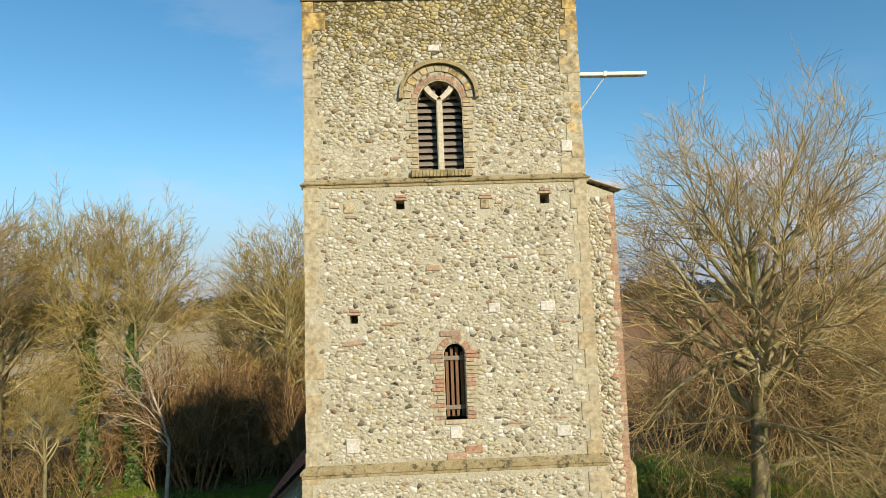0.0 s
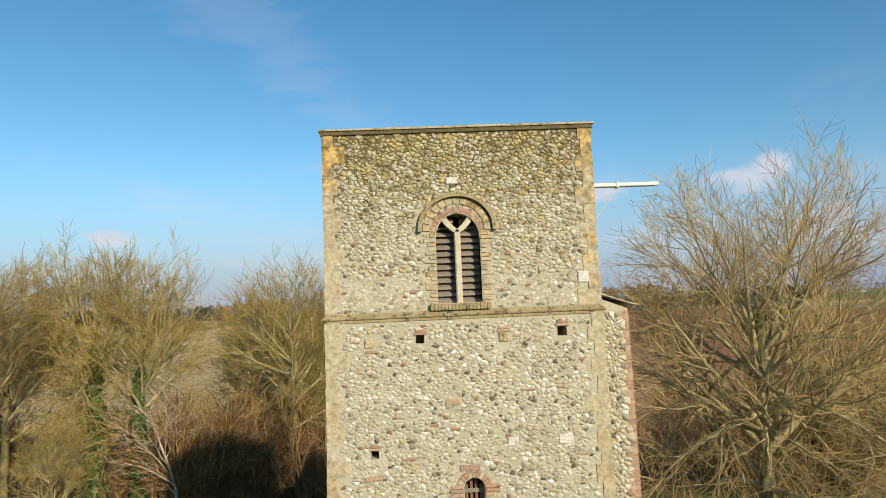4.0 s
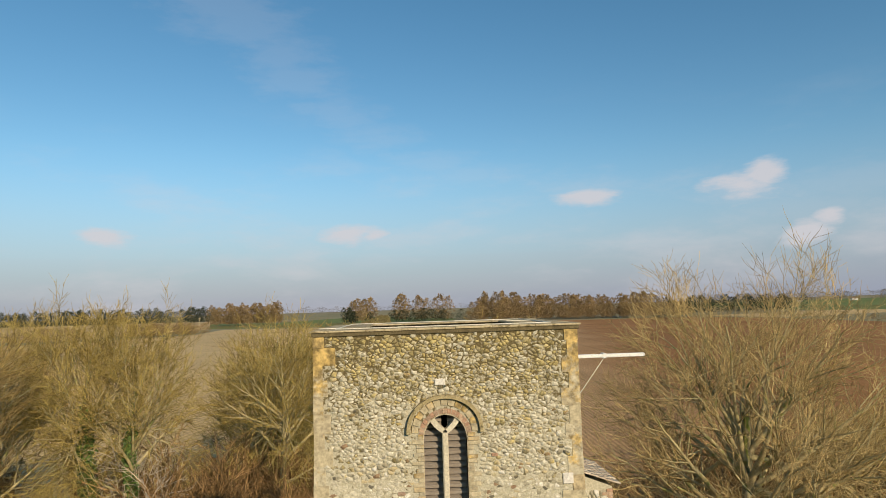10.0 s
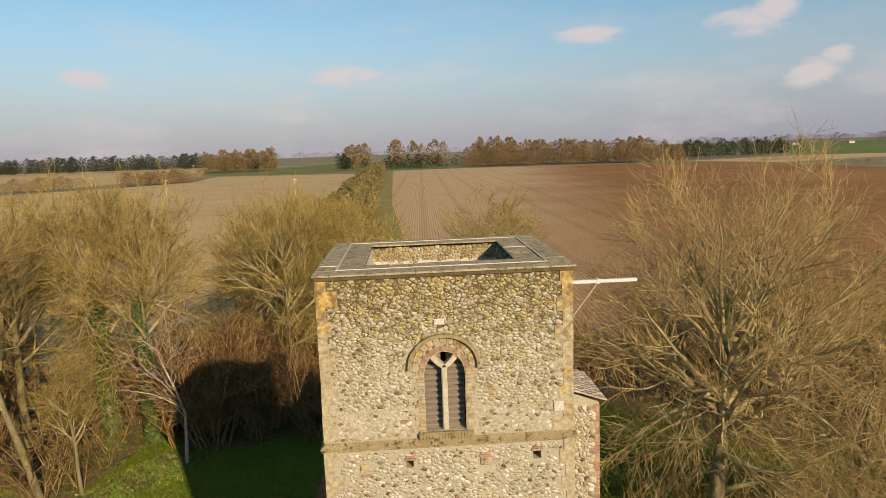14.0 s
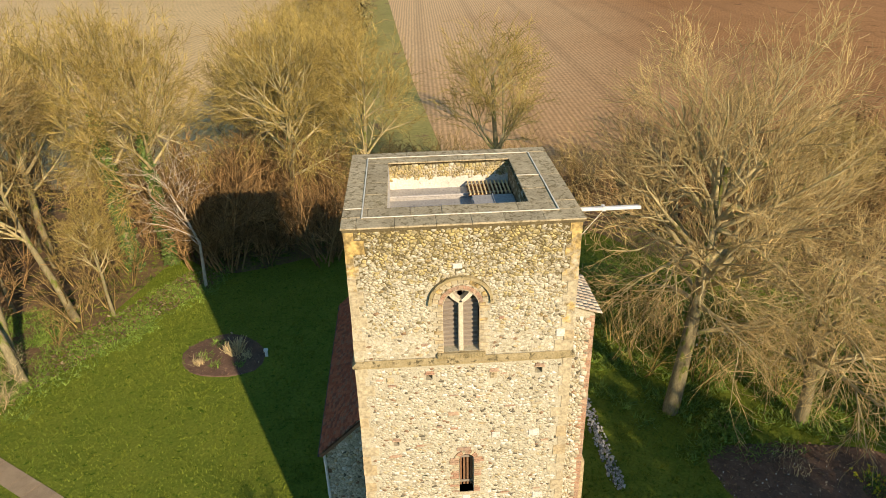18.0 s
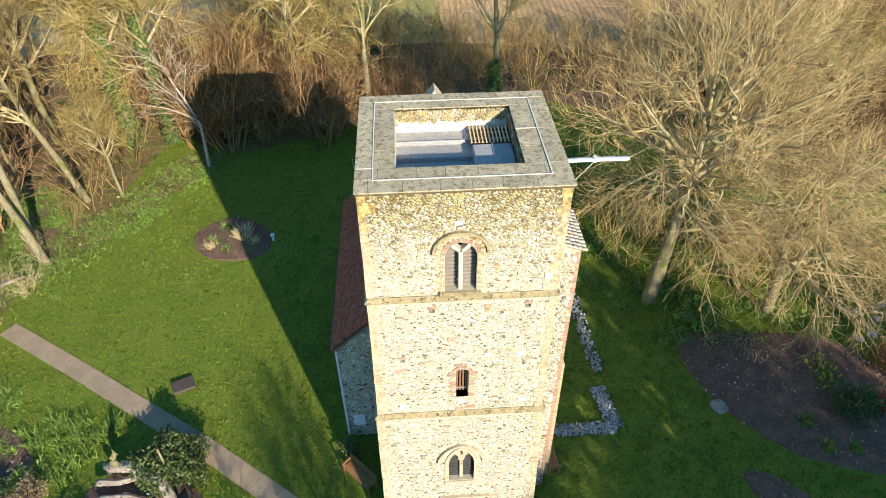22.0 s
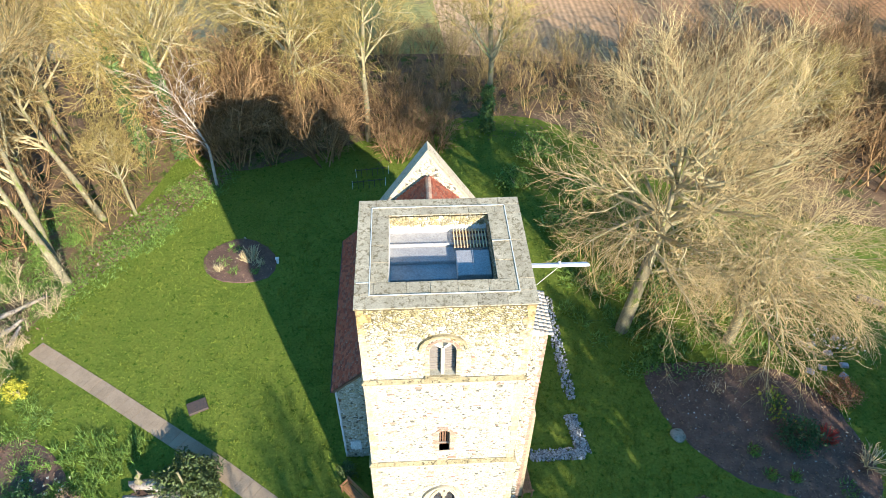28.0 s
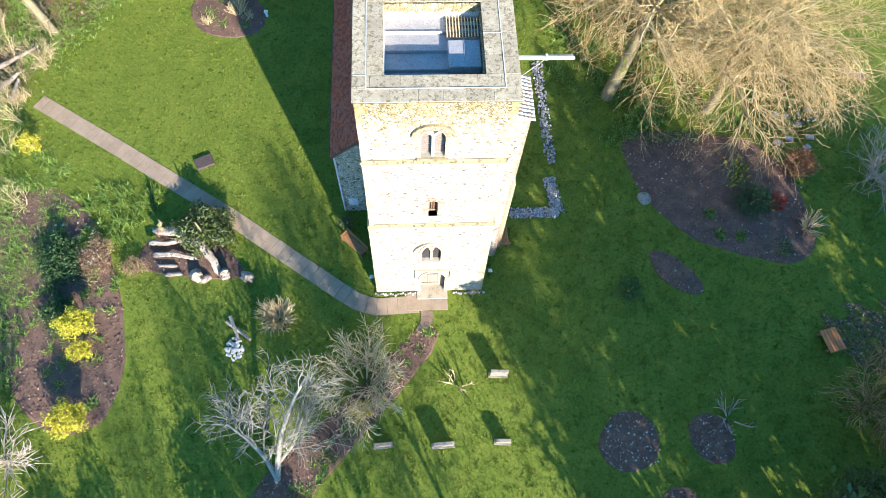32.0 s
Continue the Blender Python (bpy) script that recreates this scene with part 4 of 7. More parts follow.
voussoirs(-0.06, 14.44, 0.51, 0.63, 0.98, 13, M_QUOIN, bell, "voussoir")
voussoirs(-0.055, 14.36, 0.415, 0.505, 1.02, 17, M_BRICK, bell, "brick", 0.008)
for side, x in ((-1, -0.47), (1, 0.36)):
    z = 13.06
    while z < 14.36:
        h, w = rng.uniform(0.055, 0.1), rng.uniform(0.10, 0.24)
        x0, x1 = (x - w, x) if side < 0 else (x, x + w)
        part("jamb_stone", box(x0, x1, -0.018 - rng.uniform(0, 0.012), 0.2, z + 0.006, z + h - 0.006, 0.006), M_QUOIN, bell)
        z += h
part("sill", box(-0.62, 0.5, -0.10, 0.3, 13.0, 13.115, 0.02), M_STRING, bell, "mossy brick-on-edge sill")
for i in range(17):
    part("brick", box(-0.60 + i * 0.064, -0.545 + i * 0.064, -0.115, 0.05, 12.99, 13.105, 0.006), M_STRING, bell)
part("mullion", box(-0.115, 0.0, 0.03, 0.22, 13.1, 14.46, 0.02), M_CREAM, bell, "pale limestone mullion")
for s in (-1, 1):
    o = [(-0.055 + s * (0.055 + 0.30 * math.sin(a) ** 1.3), 14.41 + 0.36 * (1 - math.cos(a)) + 0.1 * math.sin(a)) for a in np.linspace(0, 1.25, 7)]
    i_ = [(x - s * 0.10, z + 0.035) for x, z in o]
    part("tracery", ring(o, i_, 0.03, 0.22), M_CREAM, bell, "pale stone forked tracery")
for s, x0, x1 in ((-1, -0.46, -0.115), (1, 0.0, 0.35)):
    for i in range(13):
        z = 13.12 + i * 0.124
        bm = prism([(0.22, z), (0.40, z + 0.11), (0.40, z + 0.16), (0.22, z + 0.05)], x0, x1, "x")
        part("louvre", bm, M_LOUVRE, bell)
    # black panel: the belfry's inner darkness as a colour
    part("light_lining", box(x0 - 0.1, x1 + 0.1, 0.62, 0.66, 13.0, 14.8), M_DARK, bell, "near-black panel standing for the unlit inside behind the louvres")

# slit window
# the darkness inside the slit is a near-black panel
slit = part("slit_window", prism([(x * 0.96 + 0.0016, z) for x, z in SLIT], 0.22, 0.26, "y"), M_DARK, tower, "narrow arched opening backed by a near-black panel for its unlit inside")
for i in range(4):
    x = -0.115 + i * 0.088
    part("bar", box(x, x + 0.055, 0.10, 0.14, 8.74, 9.95 if 0 < i < 3 else 9.86, 0.006), M_OAK, slit, "weathered upright board")
for z in (8.86, 9.72):
    part("rail", box(-0.145, 0.225, 0.07, 0.10, z, z + 0.075, 0.006), M_LOUVRE, slit)
y_slit = -0.12
for side, x in ((-1, -0.15), (1, 0.23)):
    z = 8.72
    while z < 9.86:
        w = rng.uniform(0.12, 0.26)
        x0, x1 = (x - w, x) if side < 0 else (x, x + w)
        part("brick", box(x0, x1, y_slit - 0.025, 0.05, z + 0.006, z + 0.064, 0.005), M_BRICK if rng.random() < 0.55 else M_QUOIN, slit)
        z += 0.07
for i in range(11):
    a0, a1 = math.pi * (i + 0.06) / 11, math.pi * (i + 0.94) / 11
    q = [(0.04 + r * math.cos(a), 9.85 + r * math.sin(a)) for r, a in ((0.19, a0), (0.31, a0), (0.31, a1), (0.19, a1))]
    part("brick", prism(q, y_slit - 0.02, 0.05, "y"), M_BRICK if i % 3 else M_QUOIN, slit)
part("sill", box(-0.16, 0.24, y_slit - 0.03, 0.2, 8.64, 8.72, 0.01), M_STONE, slit)

# west window
west = part("west_window", ring([(-0.50, 4.0)] + arch(0.07, 0.56, 5.2, 6.12, point=0.3) + [(0.64, 4.0)], [(-0.36, 4.0)] + arch(0.07, 0.43, 5.2, 5.95, point=0.3) + [(0.50, 4.0)], -0.27, 0.10), M_STONE, tower, "pale dressed stone two-light window frame")
part("hood_mould", ring(arch(0.05, 0.80, 5.3, 6.32, 10, 0.2), arch(0.05, 0.72, 5.3, 6.24, 10, 0.2), -0.34, -0.1), M_STONE, west, "arched stone hood mould")
part("mullion", box(0.01, 0.13, -0.16, 0.02, 4.1, 5.5, 0.02), M_STONE, west)
part("sill", box(-0.52, 0.66, -0.32, 0.1, 3.92, 4.1, 0.02), M_STONE, west)
for x0, x1 in ((-0.36, 0.01), (0.13, 0.50)):
    c = (x0 + x1) / 2
    part("pane", prism([(x0, 4.1)] + arch(c, 0.185, 5.25, 5.62, 6, 0.3) + [(x1, 4.1)], -0.06, -0.045, "y"), M_GLASS, west, "dark leaded glass")
    head = part("cusped_head", ring([(x0 - 0.02, 5.2)] + [(x0 - 0.02, 5.9), (c, 5.98), (x1 + 0.02, 5.9)] + [(x1 + 0.02, 5.2)], [(x0 + 0.03, 5.2)] + [(c - 0.12, 5.45), (c, 5.62), (c + 0.12, 5.45)] + [(x1 - 0.03, 5.2)], -0.15, 0.0), M_STONE, west)
    for k in range(11):
        part("glazing_bar", box(x0, x1, -0.075, -0.062, 4.16 + k * 0.115, 4.172 + k * 0.115), M_IRON, west)
    for k in range(3):
        part("glazing_bar", box(x0 + 0.08 + k * 0.095, x0 + 0.092 + k * 0.095, -0.075, -0.062, 4.1, 5.4), M_IRON, west)

# west door
door = part("west_door", ring([(-0.52, 0.0)] + arch(0.21, 0.73, 1.95, 2.88, point=0.25) + [(0.94, 0.0)], [(-0.38, 0.0)] + arch(0.21, 0.59, 1.95, 2.72, point=0.25) + [(0.80, 0.0)], -0.31, 0.15), M_STONE, tower, "moulded stone doorway with a plank door")
part("label_mould", ring([(-0.68, 2.0), (-0.68, 3.1), (1.1, 3.1), (1.1, 2.0)], [(-0.60, 2.0), (-0.60, 3.02), (1.02, 3.02), (1.02, 2.0)], -0.36, -0.2), M_STONE, door, "square stone label mould")
for i in range(7):
    x = -0.38 + i * 0.1686
    c = abs(x + 0.084 - 0.21) / 0.59
    part("plank", box(x + 0.004, x + 0.164, 0.02, 0.07, 0.02, 1.95 + 0.72 * math.sqrt(max(0.05, 1 - c * c)), 0.006), M_DOOR, door)
for z in (0.5, 1.7):
    part("strap_hinge", box(-0.34, 0.5, 0.0, 0.02, z, z + 0.06), M_IRON, door)
part("step", box(-0.6, 1.0, -0.75, 0.1, 0.0, 0.10, 0.015), M_STONE, door)

# red tile fragments bedded among the flints
rng = np.random.default_rng(27)
for _ in range(34):
    u, z, w, h = rng.uniform(-2.0, 1.9), rng.uniform(6.2, 12.5), rng.uniform(0.05, 0.13), rng.uniform(0.025, 0.05)
    if not blocked("west", u, z):
        y = at_z(z)[2]
        part("tile_fragment", box(u - w, u + w, y - 0.028, y + 0.03, z, z + h, 0.006), M_BRICK if rng.random() < 0.6 else M_QUOIN, tower)

# patched holes and odd stones in the west face
for x, z, s in FILLED:
    part("patch_stone", box(x - s, x + s, -0.13, 0.2, z - s, z + s, 0.01), M_COPING, tower)
for x, z, s in HOLES + FILLED[1:]:
    y = at_z(z)[2]
    for k in range(2):
        part("brick", box(x - s - 0.03 + 0.03 * k, x + s + 0.05 - 0.02 * k, y - 0.03, y + 0.1, z + s + 0.008 + 0.05 * k, z + s + 0.052 + 0.05 * k, 0.005), M_BRICK, tower)
for x, z, w, h in ((-0.27, 11.36, 0.26, 0.1), (-0.02, 10.2, 0.36, 0.1), (-1.7, 12.3, 0.2, 0.05), (-1.72, 10.1, 0.3, 0.07), (2.0, 10.35, 0.2, 0.05), (0.32, 8.2, 0.3, 0.12), (0.02, 8.1, 0.34, 0.12), (0.86, 13.99, 0.12, 0.06), (-0.9, 13.35, 0.14, 0.06)):
    y = at_z(z)[2]
    part("brick_patch", box(x - w / 2, x + w / 2, y - 0.03, y + 0.05, z - h / 2, z + h / 2, 0.008), M_BRICK, tower)
for x, z, w, h in ((2.23, 13.5, 0.2, 0.2), (0.77, 10.62, 0.2, 0.16), (1.72, 10.62, 0.26, 0.17), (-1.76, 8.35, 0.22, 0.24), (1.9, 8.45, 0.25, 0.18), (-0.13, 14.95 + 0.42, 0.2, 0.12), (0.02, 8.5, 0.2, 0.2)):
    y = at_z(z)[2]
    part("odd_stone", box(x - w / 2, x + w / 2, y - 0.032, y + 0.05, z - h / 2, z + h / 2, 0.012), M_PLASTER, tower)

# stair turret against the south wall
turret = thing("stair_turret", "narrow flint and brick stair turret with sloping tiled top", "turret")
core = prism([(2.3, -0.05), (3.62, -0.05), (3.58, 6.8), (3.54, 12.86), (2.45, 13.28), (2.3, 13.28)], 1.62, 3.45, "y")
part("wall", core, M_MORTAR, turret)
part("buttress", prism([(3.4, -0.05), (3.95, -0.05), (3.85, 7.2), (3.56, 7.6), (3.4, 7.6)], 2.1, 3.0, "y"), M_QUOIN, turret, "brick and stone buttress")
rng = np.random.default_rng(8)


def flint_panel(x0, x1, z0, z1, y, parent, wide=0.11, tall=0.085, keep=lambda u, z: True):
    """Flints on an upright face at a given y that looks west."""
    seeds = sown(rng, x0, x1, z0, z1, wide, tall)
    chunks = []
    for (u, z), poly in zip(seeds, cells(seeds, wide * 2.2)):
        made = knapped(rng, poly, 0.006, 0.02) if len(poly) > 2 and keep(u, z) else None
        if made:
            chunks.append((np.stack([u + made[0][:, 0], y - made[0][:, 2], z + made[0][:, 1]], 1), made[1]))
    tagged(arrays("flint_facing", *merged(chunks), M_FLINT, parent), kind="stuff")


flint_panel(2.62, 3.34, 0.1, 12.75, 1.62, turret, 0.095, 0.06)
z, k = 0.02, 0
while z < 12.8:
    edge = float(np.interp(z, (0, 6.8, 12.86), (3.62, 3.58, 3.54)))
    w = 0.22 if k % 2 else 0.12
    part("brick", box(edge - w, edge + 0.012, 1.605, 1.72 if k % 2 else 1.83, z + 0.005, z + 0.066), M_BRICK, turret)
    z += 0.0715
    k += 1
vs, fs, at = [], [], 0
for r in range(8):
    for c in range(12):
        x0, y0 = 2.42 + r * 0.155, 1.52 + c * 0.165
        z0 = 13.36 - (x0 - 2.42) * 0.36
        o = np.array([(x0, y0, z0), (x0 + 0.20, y0, z0 - 0.055), (x0 + 0.20, y0 + 0.158, z0 - 0.055), (x0, y0 + 0.158, z0)]) + rng.normal(0, 0.004, (1, 3))
        vs.append(np.concatenate([o, o + (0, 0, 0.022 + 0.01 * rng.random())]))
        fs.append(np.array([(4, 5, 6, 7), (0, 3, 2, 1), (0, 1, 5, 4), (1, 2, 6, 5), (2, 3, 7, 6), (3, 0, 4, 7)]) + at)
        at += 8
tagged(arrays("tiling", np.concatenate(vs), np.concatenate(fs), M_PALE_TILE, turret, "pale lichened clay tiles"), kind="stuff")

# flag pole arm
arm = thing("projecting_pole", "white painted pole projecting from the tower wall with a stay", "pole")
part("pole", box(2.40, 4.60, 2.13, 2.22, 15.53, 15.61, 0.01), M_WHITE, arm)
part("pole", box(2.40, 4.57, 2.25, 2.30, 15.53, 15.58, 0.01), M_WHITE, arm)
part("bracket", box(3.64, 3.72, 2.12, 2.31, 15.51, 15.63, 0.01), M_WHITE, arm)
part("stay", rod((3.68, 2.20, 15.51), (2.45, 2.20, 13.9), 0.009), M_TAPE, arm, "thin pale metal stay")

flint_panel(-1.56, 1.52, 15.99, 16.27, 3.768, tower, 0.075, 0.05)

# ---- nave ----
nave = thing("church_nave", "flint church nave with steep red clay tile roof", "church")
NX, NY0, NY1, EAVE, RIDGE = 4.3, 4.55, 14.0, 6.0, 10.15
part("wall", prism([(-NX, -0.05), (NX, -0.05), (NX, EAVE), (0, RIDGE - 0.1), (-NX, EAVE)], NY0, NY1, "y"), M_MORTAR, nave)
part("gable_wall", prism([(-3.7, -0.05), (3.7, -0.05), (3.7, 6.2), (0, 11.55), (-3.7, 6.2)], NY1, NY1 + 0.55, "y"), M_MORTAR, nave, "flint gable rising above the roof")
for s in (-1, 1):
    part("gable_coping", prism([(0, 11.70), (s * 3.8, 6.2), (s * 3.8, 6.05), (0, 11.56)], NY1 - 0.1, NY1 + 0.65, "y"), M_STONE, nave)
rng = np.random.default_rng(31)
slope = Vector((NX + 0.2, 0, RIDGE - EAVE + 0.15))
along = np.array([slope.x, slope.z]) / slope.length
for s in (-1, 1):
    vs, fs, at = [], [], 0
    n_rows = int(slope.length / 0.12)
    for r in range(n_rows):
        d = r * 0.12
        for c in range(int((NY1 - NY0 + 0.15) / 0.17)):
            y0 = NY0 - 0.15 + c * 0.17 + (0.085 if r % 2 else 0)
            if y0 + 0.166 > NY1:
                continue
            lift = 0.05 + rng.uniform(0, 0.012)
            p0 = np.array([NX + 0.2, EAVE - 0.15]) + np.array([-along[0], along[1]]) * d
            p1 = p0 + np.array([-along[0], along[1]]) * 0.18
            nrm = np.array([along[1], along[0]])
            a, b = p0 + nrm * (lift + 0.03), p1 + nrm * (lift)
            a2 = p0 + nrm * (lift + 0.008)
            q = np.array([(s * a[0], y0, a[1]), (s * a[0], y0 + 0.164, a[1]), (s * b[0], y0 + 0.164, b[1]), (s * b[0], y0, b[1]), (s * a2[0], y0, a2[1]), (s * a2[0], y0 + 0.164, a2[1])])
            vs.append(q)
            fs.append(np.array([(0, 1, 2, 3), (0, 4, 5, 1)]) + at)
            at += 6
    tagged(arrays("tiling", np.concatenate(vs), np.concatenate(fs), M_TILE, nave, "red clay plain tiles"), kind="stuff")
for i in range(24):
    y = NY0 - 0.1 + i * 0.4
    if y + 0.39 < NY1:
        part("ridge_tile", prism([(-0.14, RIDGE - 0.02), (-0.1, RIDGE + 0.1), (0, RIDGE + 0.15), (0.1, RIDGE + 0.1), (0.14, RIDGE - 0.02)], y, y + 0.39, "y"), M_BRICK, nave)
# west shoulders of the nave beside the tower, and the gable above the roof
rng = np.random.default_rng(33)
for x0, x1 in ((-4.25, -2.7), (2.9, 4.25)):
    flint_panel(x0, x1, 0.1, 7.3, NY0, nave, 0.12, 0.09, lambda u, z: z < EAVE + (NX - abs(u)) * 0.93 - 0.15)
flint_panel(-3.6, 3.6, 6.4, 11.3, NY1, nave, 0.15, 0.12, lambda u, z: abs(u) < 3.7 - (z - 6.2) * 0.69 - 0.2)
part("verge_board", prism([(-4.55, 5.8), (-4.45, 5.75), (-2.6, 7.5), (-2.6, 7.62)], NY0 - 0.14, NY0 - 0.02, "y"), M_OAK, nave)
pipe = part("downpipe", rod((-4.38, 4.48, 0.2), (-4.38, 4.48, 5.85), 0.05), M_WHITE, nave, "pale rainwater downpipe")
part("gutter", box(-4.62, -4.50, NY0 - 0.1, NY1, 5.72, 5.80, 0.02), M_IRON, nave)
part("notice_board", box(-4.1, -3.6, 4.42, 4.5, 0.9, 1.6, 0.01), M_WHITE, nave, "pale board fixed to the wall")

# ---- trees ----
MID = [(9, 0.45, 5.4, 0.3, 50, 0.62, 7, 0.07, 0.045), (7, 0.15, 2.7, 0.35, 42, 0.6, 6, 0.09, 0.06), (7, 0.12, 1.4, 0.35, 36, 0.65, 4, 0.11, 0.06), (3, 0.15, 0.8, 0.4, 32, 0.8, 3, 0.12, 0.05)]
DROOP = [(12, 0.3, 4.7, 0.3, 60, 0.55, 8, 0.08, -0.05), (8, 0.15, 3.2, 0.35, 45, 0.6, 6, 0.11, -0.08), (7, 0.12, 1.7, 0.35, 40, 0.65, 5, 0.13, -0.09), (4, 0.1, 0.9, 0.4, 38, 0.7, 3, 0.14, -0.06)]
DOME = [(9, 0.36, 2.3, 0.3, 40, 0.62, 7, 0.10, 0.05), (7, 0.22, 1.25, 0.35, 40, 0.66, 5, 0.12, 0.05), (4, 0.15, 0.7, 0.35, 38, 0.7, 4, 0.12, 0.05)]
SKIRT = [(9, 0.2, 2.6, 0.35, 50, 0.5, 7, 0.12, -0.05), (6, 0.15, 1.5, 0.35, 45, 0.6, 5, 0.14, -0.05), (5, 0.12, 0.9, 0.4, 42, 0.7, 4, 0.15, -0.03)]
TRUNK = [(0, 0, -0.1), (0.3, 0.3, 1.8), (0.6, 0.65, 3.8), (0.85, 0.95, 6.0), (1.0, 1.15, 8.0), (1.15, 1.3, 10.0), (1.3, 1.4, 12.2)]
crowned("tree", "large domed bare tree with leaning greenish trunk on the lawn", 101, curve(TRUNK, 0.40, 0.15),
        [((1.6, 1.3, 10.0), (5.6, 5.4, 7.6), 32, -0.05, 0.96, 0.5, -0.05, DOME), ((1.6, 1.2, 7.0), (5.4, 5.2, 4.0), 9, -0.75, 0.35, 0.35, 0.12, SKIRT)], M_BARK, M_TWIG_GREY, (11.25, 11.9, 0), fine=0.0095)
tree("tree", "weeping bare tree with pale drooping branches over the flower bed", 111, curve([(0, 0, -0.1), (0.1, 0.2, 1.8), (-0.2, 0.3, 3.8), (-0.1, 0.5, 6.0), (0.1, 0.4, 8.5)], 0.34, 0.10), DROOP, M_BARK, M_TWIG_GREY, (17.2, 10.7, 0),
     stems=[curve([(0, 0.2, 1.8), (1.4, 0.6, 4.0), (2.6, 0.9, 6.4)], 0.2, 0.07)], fine=0.0095)
VASE = [(8, 0.40, 2.0, 0.3, 40, 0.64, 6, 0.10, 0.05), (6, 0.22, 1.1, 0.35, 40, 0.62, 5, 0.12, 0.04), (4, 0.15, 0.6, 0.35, 38, 0.75, 3, 0.13, 0.04)]
ash = crowned("tree", "tall slender bare tree with pale forked trunk", 121, curve([(0, 0, -0.1), (0.1, 0.0, 3.0), (0.0, 0.2, 6.0), (0.2, 0.3, 9.0), (0.3, 0.4, 12.0)], 0.24, 0.10),
              [((0.2, 0.3, 9.6), (2.7, 2.7, 5.1), 13, -0.1, 0.97, 0.45, -0.06, VASE)], M_BARK, M_TWIG_GREEN, (-4.1, 31.8, 0), fine=0.014)
oak = crowned("tree", "broad-crowned bare tree with green-tinged branches", 131, curve([(0, 0, -0.1), (-0.1, 0.1, 3.0), (0.1, 0.1, 6.0), (0.2, 0.2, 9.0), (0.1, 0.3, 11.5)], 0.30, 0.13),
              [((-0.1, 0.2, 10.6), (4.1, 3.9, 5.4), 20, -0.1, 0.96, 0.55, -0.08, VASE), ((0, 0.1, 7.6), (3.8, 3.6, 1.5), 3, -0.5, 0.3, 0.4, 0.06, SKIRT)], M_BARK, M_TWIG_GREEN, (-9.5, 32.6, 0), fine=0.014)
lean = tree("tree", "thin leaning bare tree with pale bark at the lawn's edge", 141, curve([(0, 0, -0.1), (-0.8, 0.7, 2.5), (-1.8, 1.4, 5.2), (-2.5, 2.0, 8.0), (-2.9, 2.5, 11.0)], 0.27, 0.07), MID, M_BARK, M_TWIG, (-22.2, 17.0, 0), fine=0.014)

THIN = [(10, 0.36, 5.2, 0.3, 44, 0.46, 6, 0.06, 0.07), (8, 0.18, 2.6, 0.35, 38, 0.6, 5, 0.09, 0.07), (7, 0.12, 1.5, 0.35, 34, 0.8, 3, 0.12, 0.06)]
plain = tree("tree", "bare hedgerow tree with green-tinged twigs", 171, curve([(0, 0, -0.1), (0.1, 0.1, 3.0), (-0.1, 0.2, 6.0), (0.1, 0.3, 9.0), (0.1, 0.4, 11.5)], 0.24, 0.06), THIN, M_BARK, M_TWIG, (-13, 41, 0), fine=0.014, turn=15,
             stems=[curve([(0, 0.1, 4.2), (1.5, 0.3, 6.8), (2.4, 0.6, 9.4)], 0.12, 0.05)])


def place(ob, x, y, turn, size=1.0, tall=None, label=""):
    c = copy_thing(ob, pose(x, y, 0, 0, 0, turn))
    c.scale = (size, size, tall or size)
    return tagged(c, label)


place(ash, 5.6, 33.0, 140, 1.12, 1.0)
place(lean, -22.0, 23.1, 10, 0.95)
place(ash, -19.9, 23.5, 200, 0.5)
place(oak, -20.6, 29.6, 120, 0.92, 1.07, "tall bare tree with an ivy-clad trunk")
place(oak, -18.2, 30.2, 250, 0.84, 1.05, "tall bare tree with an ivy-clad trunk")
place(lean, -23.0, 17.8, -25, 1.05)
place(lean, -26.4, 15.4, 20, 1.0)
place(oak, -26.6, 30.5, 75, 0.95, 1.05)
place(oak, -31.0, 27.0, 20, 1.0, 1.02)
place(ash, -28.9, 33.0, 10, 0.9, 0.95)
place(oak, -37.5, 28.5, 300, 0.9, 0.95)
place(oak, 27.0, 27.0, 33, 0.7, 0.6)
place(ash, 36.0, 24.0, 100, 0.8, 0.6)
place(oak, 44.0, 34.0, 210, 0.9, 0.65)
for x, y, a, s in ((-7.5, 46, 130, 0.82), (-12.5, 50, 222, 0.85), (-14.0, 42, 250, 0.8), (-10, 60, 80, 0.8), (-14.5, 64, 310, 0.82), (-9.5, 76, 190, 0.76), (-14.5, 84, 100, 0.8), (-11, 98, 260, 0.72)):
    place(oak, x, y, a, s, None, "bare hedgerow tree with green-tinged twigs")
for x, y, a, s in ((-26.5, 24.5, 190, 0.8), (9.5, 56, 70, 0.6), (30, 46, 20, 0.5), (54, 38, 280, 0.6), (-46, 36, 140, 0.9), (-33, 40, 330, 0.9), (-30, 20, 200, 0.75), (-34, 23, 90, 0.8)):
    place(plain, x, y, a, s, None, "bare hedgerow tree with green-tinged twigs")
# trees behind the walk, which shade the lawn
for x, y, a, s in ((17, -24, 40, 0.95), (29, -19, 170, 1.0), (33, -31, 260, 1.1), (24, -36, 80, 1.1), (40, -12, 20, 0.9)):
    place(plain, x, y, a, s, None, "bare tree standing behind on the churchyard's edge")

